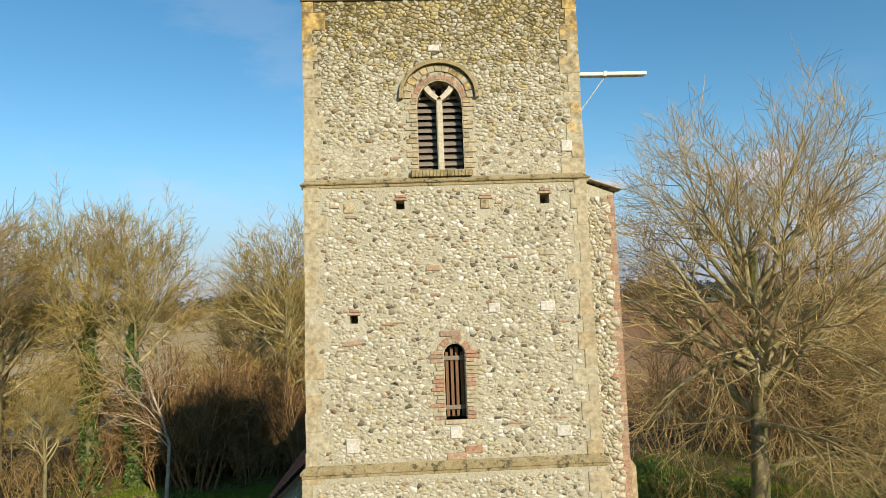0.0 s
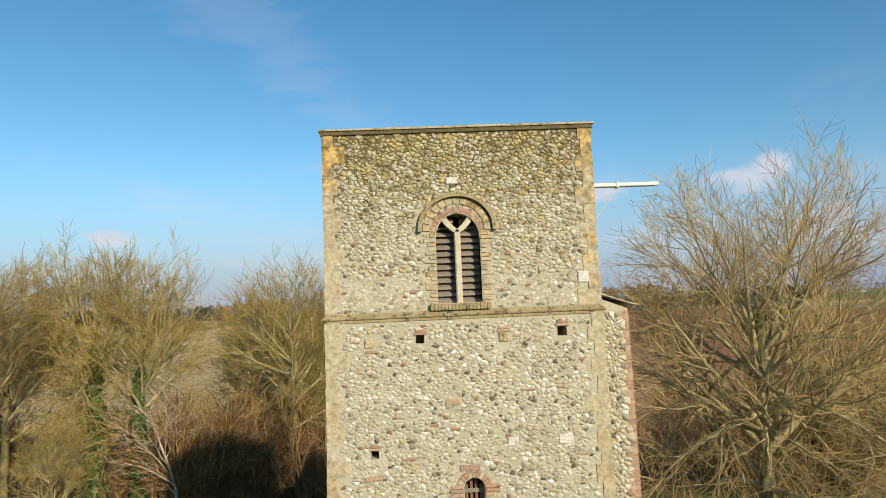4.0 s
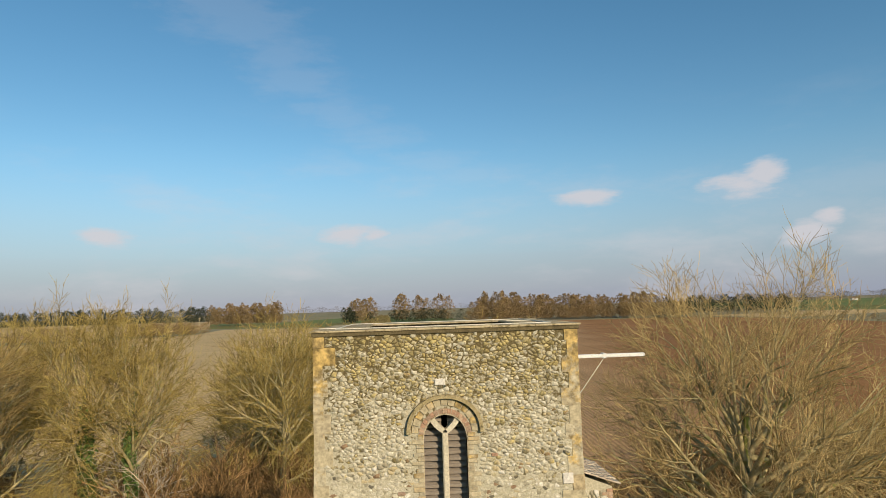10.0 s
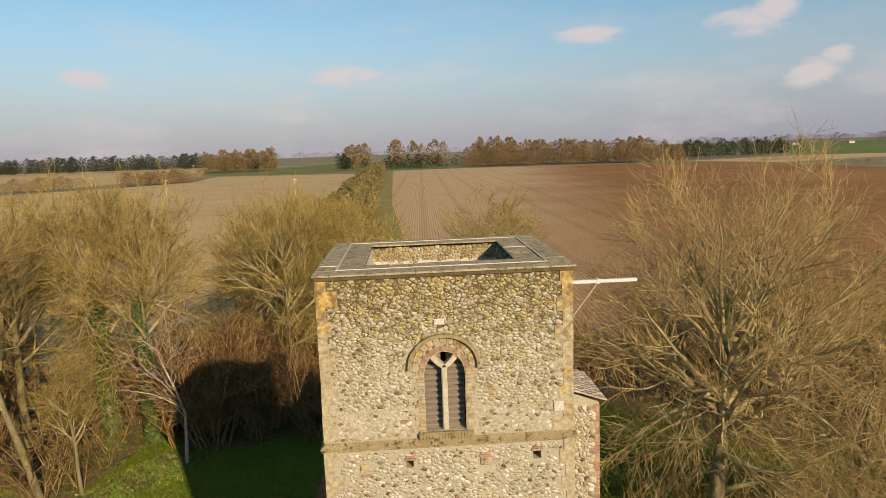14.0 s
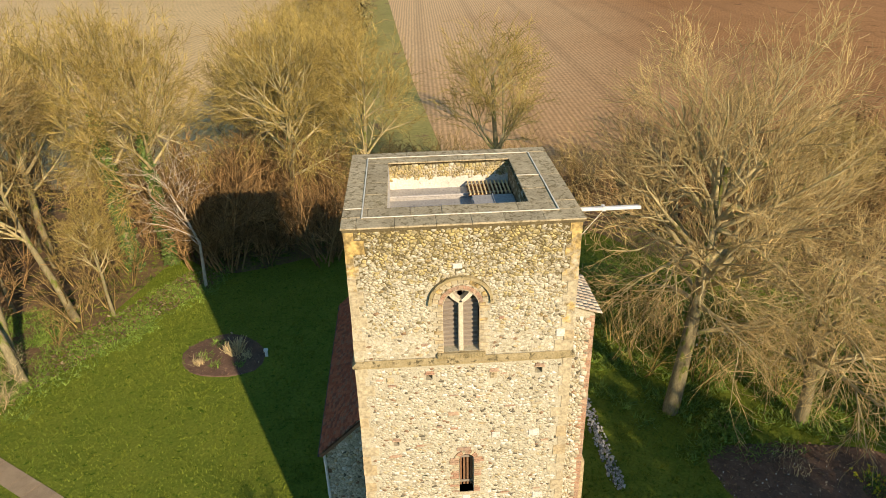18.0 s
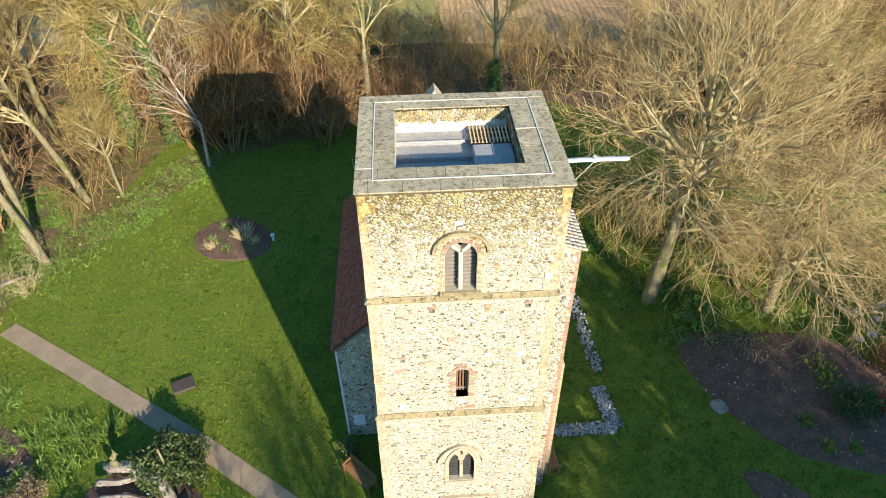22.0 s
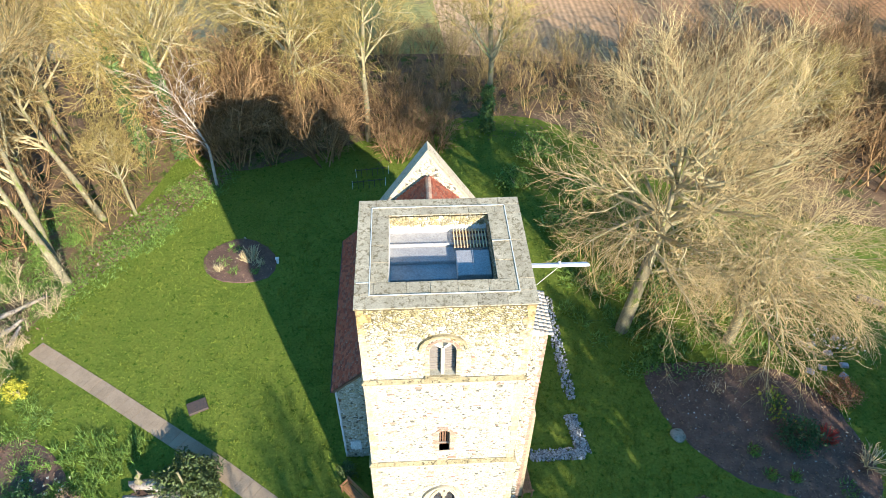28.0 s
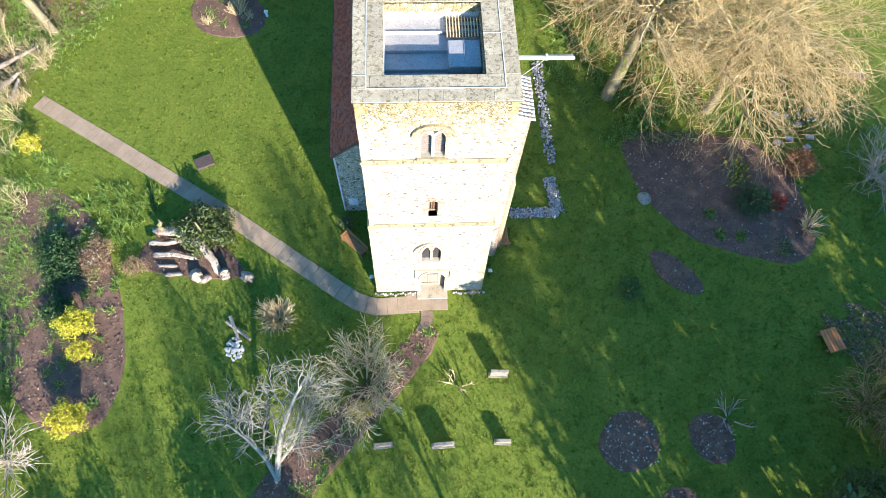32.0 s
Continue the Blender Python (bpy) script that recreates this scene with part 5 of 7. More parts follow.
for x, y, a in ((2.5, -24, 15), (4.2, -26, 77), (0.4, -27, 141), (6.4, -25, 203), (-2.2, -23.5, 266), (-5, -28, 33)):
    place(plain, x, y, a, 0.35, 0.8, "slim bare poplar standing behind on the churchyard's edge")
place(oak, 5.0, -20.2, 100, 0.42, 0.78, "slim bare tree standing behind on the churchyard's edge")
rng = np.random.default_rng(65)
# unseen leafy trees, added and sized to throw shade on the right-hand lawn
for x, y, h, r in ((23, -14.5, 11, 2.6), (33, -14, 12, 2.8), (25, -21, 13, 3.0), (32, -23, 14, 3.2), (39, -19, 13, 3.0), (19.5, -19, 11, 2.2), (13.5, -21, 11, 1.8), (16.5, -17, 12, 3.0), (20.5, -15.5, 11.5, 2.8), (12.5, -17.5, 10, 2.0), (17.8, -14.6, 12, 2.8), (26.5, -17, 14.5, 2.9), (23.5, -18.5, 14.6, 2.6), (33, -8.5, 11, 2.4), (36.5, -10, 12, 3.0), (31, -12.5, 8.5, 2.2)):
    low = 0.52 if h > 14.2 else 0.2
    ob = thing("evergreen_tree", "tall dark evergreen, unseen, added behind to shade the lawn", "tree", (x, y, 0), "evergreen trees")
    arrays("trunk", *tubes([curve([(0, 0, -0.1), (0.1, 0, h * 0.5), (0, 0.1, h * 0.95)], 0.3, 0.05)], 8), M_BARK, ob)
    arrays("crown", *merged([leaves(rng, 120, (rng.normal(0, r * 0.3), rng.normal(0, r * 0.3), h * (low + (0.95 - low) * k / 12)), (r * (1.1 - 0.6 * k / 12), r * (1.1 - 0.6 * k / 12), h * (1.15 - low) / 12), 0.3) for k in range(13)]), M_IVY, ob)

dead = tree("dead_tree", "small dead tree with bleached white branches", 151, curve([(0, 0, -0.1), (0.1, 0, 1.6), (0.15, 0.1, 3.2), (-0.3, 0.2, 4.6), (-1.0, 0.4, 6.2), (-1.4, 0.5, 7.4)], 0.12, 0.03),
            [(9, 0.35, 3.0, 0.3, 52, 0.6, 7, 0.09, 0.01), (6, 0.15, 2.0, 0.3, 40, 0.55, 5, 0.12, 0.0), (4, 0.15, 0.8, 0.3, 40, 0.6, 4, 0.15, -0.02)], M_TWIG_PALE, M_TWIG_PALE, (-15.0, 26.6, 0), fine=0.013, twig_label="bleached twigs")

# ivy on the trunks
rng = np.random.default_rng(61)
for x, y, h, r in ((-20.6, 29.5, 11.3, 0.62), (-18.2, 30.0, 10.0, 0.5), (5.4, 32.8, 4.0, 0.5)):
    chunks = []
    for k in range(14):
        zc = 0.3 + h * k / 14
        chunks.append(leaves(rng, 260, (x + 0.1 * math.sin(k), y, zc), (r * (1.1 - 0.35 * k / 14), r * (1.1 - 0.35 * k / 14), h / 18), 0.14))
    tagged(arrays("ivy", *merged(chunks), M_CLIMBER), "dark green ivy climbing a tree trunk", "ivy")


# ---- thickets, hedges and far woods ----
def shrub_arrays(seed, stems, tall, spread, plan):
    rng = np.random.default_rng(seed)
    out = []
    for k in range(stems):
        a, q = rng.uniform(0, 2 * np.pi), rng.uniform(0.05, 0.4) * spread
        d = np.array([math.cos(a) * spread / tall, math.sin(a) * spread / tall, 1.0]) * rng.uniform(0.6, 1.1)
        line = shoot(rng, (q * math.cos(a), q * math.sin(a), -0.05), d / np.linalg.norm(d), tall * rng.uniform(0.7, 1.1), 0.05, 0.018, 6, 0.09, 0.03)
        levels = grown(seed * 31 + k, line, plan, 0.015)
        out += [tubes(x, 3) for x in levels]
    return merged(out)


SCRUB = [(7, 0.2, 1.5, 0.35, 40, 0.55, 4, 0.14, 0.04), (5, 0.15, 0.75, 0.4, 40, 0.6, 3, 0.15, 0.03)]
LIGHT = [(9, 0.2, 1.5, 0.35, 40, 0.6, 4, 0.15, 0.04), (2, 0.3, 0.8, 0.4, 40, 0.7, 3, 0.15, 0.03)]
SMALL = [shrub_arrays(251 + k, 6, 4.2, 1.9, LIGHT) for k in range(4)]
SHRUBS = [shrub_arrays(201 + k, 7, 4.2, 1.7, SCRUB) for k in range(4)]


def thicket(name, label, spots, material, kinds=None):
    """One mesh of many shrubs: spots are rows of x, y, size."""
    rng = np.random.default_rng(len(spots))
    chunks = []
    for i, (x, y, s) in enumerate(spots):
        v, f = (kinds or SHRUBS)[i % 4]
        a = rng.uniform(0, 2 * np.pi)
        c, w = math.cos(a), math.sin(a)
        q = v @ np.array([[c, w, 0], [-w, c, 0], [0, 0, 1]]) * (s, s, s * rng.uniform(0.85, 1.2)) + (x, y, 0)
        chunks.append((q, f))
    return tagged(arrays(name, *merged(chunks), material), label, "thicket", "", "stuff")


def scatter(seed, n, x0, x1, y0, y1, s0, s1, ok=lambda x, y: True):
    rng = np.random.default_rng(seed)
    out = []
    while len(out) < n:
        x, y = rng.uniform(x0, x1), rng.uniform(y0, y1)
        if ok(x, y):
            out.append((x, y, rng.uniform(s0, s1)))
    return out


thicket("thicket", "dense reddish-brown bare scrub beyond the large tree", scatter(1, 70, 27, 75, 18, 42, 0.9, 1.5, lambda x, y: y > 36 - 0.4 * (x - 12)), M_TWIG_RED)
thicket("thicket", "low reddish scrub and reeds along the field edge", scatter(6, 46, 8, 32, 31, 40, 0.4, 0.75, lambda x, y: y > 37 - 0.3 * (x - 8)), M_TWIG_RED, SMALL)
thicket("thicket", "brown bare undergrowth behind the nave", scatter(2, 105, -24, 18, 34.5, 47, 0.45, 1.0, lambda x, y: not (abs(x + 3.5) < 2 and y < 36)), M_TWIG, SMALL)
thicket("thicket", "tangled bare undergrowth along the lawn's edge", scatter(3, 76, -58, -21, 12, 48, 0.9, 1.7, lambda x, y: x < -25 or y > 33), M_TWIG_RED)
thicket("thicket", "dark bare shrubs in the tower's shadow", scatter(4, 46, -15, 2, 28.5, 36, 0.55, 1.0, lambda x, y: y > 28.5 + max(0, -12 - x) * 0.9 and abs(x + 9.2) > 0.8), M_TWIG_RED)
thicket("thicket", "tall dark bare shrubs in the tower's shadow", scatter(21, 34, -16.5, -7, 27.5, 36, 1.1, 1.75, lambda x, y: abs(x + 9.5) > 0.7 and y > 28 + max(0, -13 - x) * 0.5), M_TWIG_RED)
thicket("thicket", "brown bare scrub at the lawn's far corner", scatter(9, 16, -20.5, -14, 30.2, 33.5, 0.45, 0.7), M_TWIG_RED)
thicket("thicket", "tawny bare scrub among the trees at the lawn's edge", [(-20.4, 24.4, 0.75), (-21.4, 22.2, 0.75), (-20.2, 26.8, 0.8), (-22.0, 20.3, 0.65), (-20.6, 29.2, 0.8), (-22.6, 24.2, 1.0), (-23.4, 27.5, 1.0), (-22.3, 30.2, 0.9)], M_TWIG, SMALL)
thicket("thicket", "tall rust-brown bare scrub behind the large tree", scatter(15, 56, 14, 44, 20, 41, 1.1, 1.75, lambda x, y: y > 30 - 0.35 * (x - 15)), M_TWIG_RED)
thicket("thicket", "olive bare scrub round the large tree's foot", scatter(16, 15, 9.5, 19, 11, 21, 0.4, 0.75, lambda x, y: y > 10 + 0.3 * abs(x - 13)), M_TWIG_GREEN, SMALL)
thicket("thicket", "pale dry scrub along the churchyard's edge", scatter(23, 34, -28, -21.4, 5, 18, 0.25, 0.5, lambda x, y: not (10.6 < y < 13.2 and x > -22.6) and x < -20.8 - 0.15 * abs(y - 9)), M_DRY, SMALL)
thicket("hedgerow", "belt of bare olive scrub running away between the fields", [(x, y, k) for x, y, k in scatter(17, 90, -22, -7, 42, 160, 1.0, 1.7, lambda x, y: -8 - 0.03 * (y - 45) > x > -16.5 - 0.02 * (y - 45))], M_TWIG_GREEN, SMALL)


def far_wood(name, label, rows, material, pointed=False, seed=7):
    """Far trees as loose flakes: rows of x, y, height, half width."""
    rng = np.random.default_rng(seed)
    out = []
    for x, y, h, r in rows:
        n = 850 if y < 560 and h > 9 else 500
        q = rng.uniform(0, 1, n)
        z = h * (0.12 + 0.88 * q)
        wide = r * ((1.05 - q) if pointed else np.sqrt(np.clip(1 - (1.9 * q - 0.8) ** 2, 0.06, 1)))
        a, e = rng.uniform(0, 2 * np.pi, n), np.sqrt(rng.uniform(0, 1, n))
        p = np.stack([x + wide * e * np.cos(a), y + wide * e * np.sin(a), z], 1)
        s = rng.uniform(0.15, 0.5, (n, 1)) * h / 14
        out.append(np.stack([p + rng.normal(0, 1, (n, 3)) * s, p + rng.normal(0, 1, (n, 3)) * s, p + rng.normal(0, 1, (n, 3)) * s], 1))
    v = np.concatenate(out).reshape(-1, 3)
    v[:, 2] = np.maximum(v[:, 2], 0)
    return tagged(arrays(name, v, np.arange(len(v)).reshape(-1, 3), material), label, "wood", "", "stuff")


rw = random.Random(4)
def belt(n, a, b, deep, tall, wide):
    """Far trees along a line from a to b, up to so deep behind it, as rows for far_wood."""
    out = []
    for k in range(n):
        f = (k + rw.random()) / n
        out.append((a[0] + (b[0] - a[0]) * f + rw.uniform(-4, 4), a[1] + (b[1] - a[1]) * f + rw.uniform(0, deep), rw.uniform(*tall), rw.uniform(*wide)))
    return out


far_wood("far_wood", "brown leafless wood along the far field edge", belt(70, (70, 690), (250, 600), 60, (19, 26), (5, 9)) + belt(90, (60, 662), (262, 592), 12, (10, 17), (5, 8)), M_FARWOOD)
far_wood("far_wood", "group of tall bare trees by a distant house", belt(7, (-70, 735), (-45, 735), 25, (24, 30), (7, 10)) + belt(9, (-20, 725), (45, 705), 35, (26, 32), (8, 11)) + belt(7, (90, 800), (135, 800), 30, (29, 34), (8, 10)), M_FARWOOD, seed=8)
far_wood("far_wood", "dark understorey of evergreens beneath the tall trees", belt(8, (-75, 722), (-62, 722), 10, (12, 20), (4, 6)) + belt(22, (-25, 715), (60, 695), 25, (9, 16), (5, 8)), M_CONIFER, False, 15)
far_wood("far_wood", "copse of pale bare trees between fields", belt(36, (-250, 815), (-165, 800), 50, (20, 30), (6, 10)), M_FARWOOD, seed=9)
far_wood("far_conifers", "dark belt of conifers on the skyline", belt(110, (-820, 1180), (-325, 1110), 60, (20, 30), (10, 16)), M_CONIFER, False, 10)
far_wood("far_conifers", "dark conifers at the right-hand wood's end", belt(46, (262, 640), (440, 690), 40, (13, 20), (6, 10)), M_CONIFER, False, 16)
far_wood("far_wood", "low hazy woods on the horizon", belt(190, (-2600, 2700), (2600, 2500), 200, (18, 34), (24, 44)), M_HORIZON, False, 11)
far_wood("far_wood", "hedges and trees by the skyline houses", belt(60, (800, 1700), (1700, 1500), 120, (14, 30), (14, 24)), M_HORIZON, False, 17)
far_wood("far_hedge", "dark hedge across the right-hand fields", belt(40, (430, 668), (900, 690), 4, (3, 5), (4, 6)) + belt(16, (292, 525), (335, 520), 3, (2, 3.5), (3, 5)) + belt(16, (262, 400), (300, 380), 3, (2, 4), (2, 4)), M_FARWOOD, False, 12)
far_wood("hedgerow", "bare hedge trees running away between the fields", belt(150, (-13, 110), (-25, 590), 0, (7, 11), (2.5, 4)) + belt(110, (-17, 110), (-32, 585), 0, (6, 9), (2.5, 4)), M_HEDGE, False, 13)
far_wood("far_hedge", "low hedge along the far side of the stubble field", belt(80, (-214, 690), (-45, 638), 3, (2.5, 4), (2.5, 4)), M_FARWOOD, False, 14)
far_wood("far_thicket", "brown thicket at the stubble field's corner", belt(34, (-205, 470), (-172, 525), 30, (6, 11), (5, 8)) + belt(34, (-330, 430), (-225, 450), 20, (6, 10), (5, 8)), M_FARWOOD, False, 18)
far_wood("lone_bush", "dark round evergreen at the hedge's end", [(-42, 662, 13, 5.5), (-41, 663, 9, 6)], M_CONIFER, False, 19)
for x, y, h in ((-283, 517, 11), (-175, 362, 10.5), (-118, 315, 9), (-200, 620, 13), (-54, 305, 7.5), (-74, 850, 13)):
    pole = thing("utility_pole", "slender pale wooden utility pole in the field", "pole", (x, y, 0), "utility poles")
    part("pole", rod((0, 0, 0), (0, 0, h), 0.2, 0.15), M_DRY, pole)
    part("crossarm", box(-1.2, 1.2, -0.08, 0.08, h - 0.5, h - 0.25), M_DRY, pole)


def house(x, y, long, label):
    ob = thing("house", label, "house", (x, y, 0), "distant houses", turn=rw.uniform(-20, 20))
    part("wall", box(-long, long, 0, 7, 0, 4.5), M_PLASTER, ob)
    part("roof", prism([(-0.5, 4.4), (7.5, 4.4), (3.5, 8.0)], -long - 0.4, long + 0.4, "x"), M_BRICKPATH, ob)
    part("chimney", box(-0.6, 0.6, 3, 4, 7.0, 9.2), M_BRICKPATH, ob)


house(-32, 700, 6, "distant low white house among bare trees")
for x, y in ((830, 1560), (905, 1530), (960, 1560), (1060, 1500)):
    house(x, y, 7, "white-walled house on the far skyline")

# ---- path ----
path = thing("path", "buff paved path crossing the lawn to the tower door", "path", kind="structure")
PATH_LINE = [(-22.3, 12.05), (-17.7, 9.05), (-14.1, 6.63), (-10.7, 4.35), (-7.7, 2.12), (-4.67, -0.12), (-3.7, -0.78), (-2.8, -1.1), (-1.1, -1.02), (-0.5, -1.0)]
rng = np.random.default_rng(71)


def slabs_along(line, wide, step, parent, name, material):
    pts = [Vector((*p, 0)) for p in line]
    run = [0.0]
    for a, b in zip(pts, pts[1:]):
        run.append(run[-1] + (b - a).length)
    at = np.arange(0, run[-1], step)
    xs, ys = np.interp(at, run, [p.x for p in pts]), np.interp(at, run, [p.y for p in pts])
    rows = []
    for i in range(len(at)):
        j, k = max(i - 1, 0), min(i + 1, len(at) - 1)
        d = Vector((xs[k] - xs[j], ys[k] - ys[j])).normalized()
        rows.append(((xs[i] - d.y * wide / 2, ys[i] + d.x * wide / 2), (xs[i] + d.y * wide / 2, ys[i] - d.x * wide / 2)))
    for (a, b), (c, d) in zip(rows, rows[1:]):
        m = [((1 - k) * u[0] + k * v[0], (1 - k) * u[1] + k * v[1]) for u, v, k in ((a, c, 0.012), (b, d, 0.012), (b, d, 0.988), (a, c, 0.988))]
        part(name, prism(m, -0.03, 0.035 + rng.uniform(-0.006, 0.006)), material, parent)


slabs_along(PATH_LINE, 0.92, 0.55, path, "slab", M_PATH)
for x0, x1, y0, y1 in ((-1.12, 1.0, -1.36, -0.3),):
    part("slab", box(x0, x1 - 0.012, y0, y1, -0.03, 0.045, 0.01), M_PATH, path)
SIDE_LINE = [(-0.1, -1.4), (-0.15, -2.1), (-0.7, -2.95), (-1.6, -3.85), (-2.6, -4.75)]
slabs_along(SIDE_LINE, 0.62, 0.3, path, "slab", M_BRICKPATH)

# ---- beds ----
BEDS = {
    "a": [(-14.2, 19.1), (-13.9, 17.6), (-12.9, 16.6), (-11.3, 16.3), (-9.9, 16.5), (-9.2, 17.6), (-9.6, 19.2), (-11.4, 20.6), (-12.8, 20.4)],
    "b": [(-20.5, 6.5), (-18, 4.8), (-16.2, 1.6), (-15.3, -1.0), (-14.7, -4.0), (-15.2, -6.6), (-16.4, -7.3), (-18.5, -7.2), (-21, -4), (-24, 0), (-24, 5)],
    "c": [(0.7, -2.4), (0.75, -3.3), (-1.0, -5.5), (-3.0, -7.6), (-5.4, -10.3), (-6.5, -12.2), (-9, -12), (-7.8, -9.3), (-5.5, -7.5), (-3.4, -5.6), (-1.6, -3.7), (-0.4, -2.6)],
    "d": [(11.8, 9.1), (11.9, 7.0), (12.5, 5.0), (13.1, 4.0), (14.9, 2.0), (17.1, 1.2), (19.3, 0.5), (20.8, 0.4), (22.3, 1.6), (21.9, 4.9), (21.7, 6.2), (20.3, 8.0), (19.2, 8.7), (14.7, 9.3)],
    "e": [(12.4, 1.6), (13.7, 1.3), (15.3, -0.6), (14.7, -1.3), (13.2, -0.7), (12.4, 0.6)],
    "f": [(8.2, -8.4), (9.2, -7.1), (10.7, -7.1), (11.5, -8.4), (10.8, -9.8), (9.4, -10.1), (8.3, -9.4)],
    "g": [(12.6, -8.1), (13.4, -7.3), (14.9, -7.5), (15.1, -8.8), (14.7, -9.8), (13.2, -9.7)],
    "h": [(10.7, -11.2), (11.4, -12.4), (12.8, -12.2), (12.7, -11.1), (12.0, -10.5)],
    "j": [(-15.3, 2.0), (-14.4, 0.9), (-13.2, 0.7), (-9.6, 0.3), (-9.2, 1.0), (-11, 2.8), (-13.8, 3.4)],
}
SOILED = {}
for key, outline in BEDS.items():
    o = [(x + 0.09 * noise.noise((x * 1.7, y * 1.7, 1)) + 0.05 * noise.noise((x * 6, y * 6, 2)), y + 0.09 * noise.noise((x * 1.7, y * 1.7, 7)) + 0.05 * noise.noise((x * 6, y * 6, 9))) for x, y in rounded(outline, 1 if key == "a" else 3)]
    bed = SOILED[key] = thing("flower_bed", "bed of bare mulched brown soil in the lawn", "flower bed", group="flower beds")
    bm = bmesh.new()
    cx, cy = sum(p[0] for p in o) / len(o), sum(p[1] for p in o) / len(o)
    rows = []
    for k, h in ((1.0, -0.02), (0.96, 0.035), (0.7, 0.06), (0.35, 0.075)):
        rows.append([bm.verts.new((cx + (x - cx) * k, cy + (y - cy) * k, h)) for x, y in o])
    for a, b in zip(rows, rows[1:]):
        for i in range(len(a)):
            j = (i + 1) % len(a)
            bm.faces.new((a[i], a[j], b[j], b[i]))
    bm.faces.new(rows[-1])
    part("soil", bm, M_SOIL, bed)

# ---- garden things ----
def bench(x, y, turn, label, length=1.5):
    ob = thing("garden_bench", label, "bench", (x, y, 0), "garden benches", turn=turn)
    h = length / 2
    for i in range(5):
        part("seat_slat", box(-h, h, -0.02 + i * 0.09, 0.055 + i * 0.09, 0.42, 0.445, 0.004), M_BENCH, ob)
    part("back_rail", box(-h, h, 0.45, 0.49, 0.82, 0.88, 0.006), M_BENCH, ob)
    part("back_rail", box(-h, h, 0.43, 0.47, 0.50, 0.55, 0.006), M_BENCH, ob)
    for i in range(int(length / 0.115)):
        part("back_slat", box(-h + 0.05 + i * 0.115, -h + 0.10 + i * 0.115, 0.445, 0.465, 0.55, 0.82), M_BENCH, ob)
    for s in (-1, 1):
        part("front_leg", box(s * h - 0.035, s * h + 0.035, -0.02, 0.05, 0, 0.64, 0.006), M_BENCH, ob)
        part("back_leg", box(s * h - 0.035, s * h + 0.035, 0.43, 0.50, 0, 0.88, 0.006), M_BENCH, ob)
        part("armrest", box(s * h - 0.045, s * h + 0.045, -0.06, 0.48, 0.64, 0.675, 0.008), M_BENCH, ob)
    return ob


bench(-3.75, 1.95, -46, "reddish teak garden bench set slantwise beside the nave wall")
bench(4.65, 2.55, 94, "reddish teak garden bench beside the stair turret", 1.45)
far = thing("curved_bench", "dark curved wooden bench on the shaded lawn", "bench", (27.1, 12.8, 0), turn=150)
for i in range(9):
    a = radians(-50 + i * 12.5)
    part("back_slat", box(1.05 * math.sin(a) - 0.03, 1.05 * math.sin(a) + 0.03, 1.05 * math.cos(a) - 0.7, 1.05 * math.cos(a) - 0.66, 0.4, 0.9), M_OAK, far)
for i in range(3):
    part("seat_slat", box(-0.75, 0.75, -0.35 + i * 0.18, -0.2 + i * 0.18, 0.4, 0.44, 0.005), M_LOUVRE, far)
for s in (-0.65, 0.65):
    part("leg", box(s - 0.04, s + 0.04, -0.3, 0.2, 0, 0.4), M_OAK, far)
seat = thing("wooden_seat", "orange-brown plank seat on the lawn", "seat", (21.07, -3.95, 0), turn=-77)
for i in range(5):
    part("plank", box(-0.6, 0.6, -0.46 + i * 0.185, -0.29 + i * 0.185, 0.44, 0.48, 0.006), M_ORANGE, seat)
for k in (-0.45, 0.45):
    part("trestle", box(k - 0.05, k + 0.05, -0.42, 0.42, 0, 0.44, 0.01), M_OAK, seat)

# headstones
rng = np.random.default_rng(81)
for x, y, w, h, turn, lab in ((3.62, -5.1, 0.85, 0.95, -3, "square-topped"), (0.72, -8.4, 1.0, 0.85, 2, "broad round-topped"), (-2.15, -8.3, 0.8, 0.6, 3, "plain"), (3.6, -8.35, 0.7, 0.65, -4, "small round-topped")):
    g = thing("headstone", f"{lab} weathered grey headstone in the grass", "headstone", (x, y, 0), "headstones", turn=turn)
    top = arch(0, w / 2, h * 0.86, h, 5) if "round" in lab else [(-w / 2, h), (w / 2, h)]
    part("slab", prism([(-w / 2, -0.05)] + top + [(w / 2, -0.05)], -0.06, 0.07, "y"), M_GRAVE, g)
    part("foot", box(-w / 2 - 0.06, w / 2 + 0.06, -0.14, 0.15, -0.02, 0.08, 0.01), M_GRAVE, g)
ledger = thing("ledger_stone", "dark flat ledger stone set in the lawn", "gravestone", (-12.1, 7.5, 0), turn=24)
part("slab", box(-0.5, 0.5, -0.36, 0.36, -0.02, 0.16, 0.02), M_IRON, ledger)
for i in range(2):
    rail = thing("grave_railing", "low dark iron railing round a grave", "railing", (-3.6 + i * 0.2, 25.6 + 1.4 * i, 0), turn=8)
    for k in range(7):
        part("upright", rod((-1.2 + 0.4 * k, 0, 0), (-1.2 + 0.4 * k, 0, 0.75), 0.02, sides=6), M_WHITE if k in (0, 6) else M_IRON, rail)
    part("rail", box(-1.22, 1.22, -0.015, 0.015, 0.6, 0.64), M_IRON, rail)
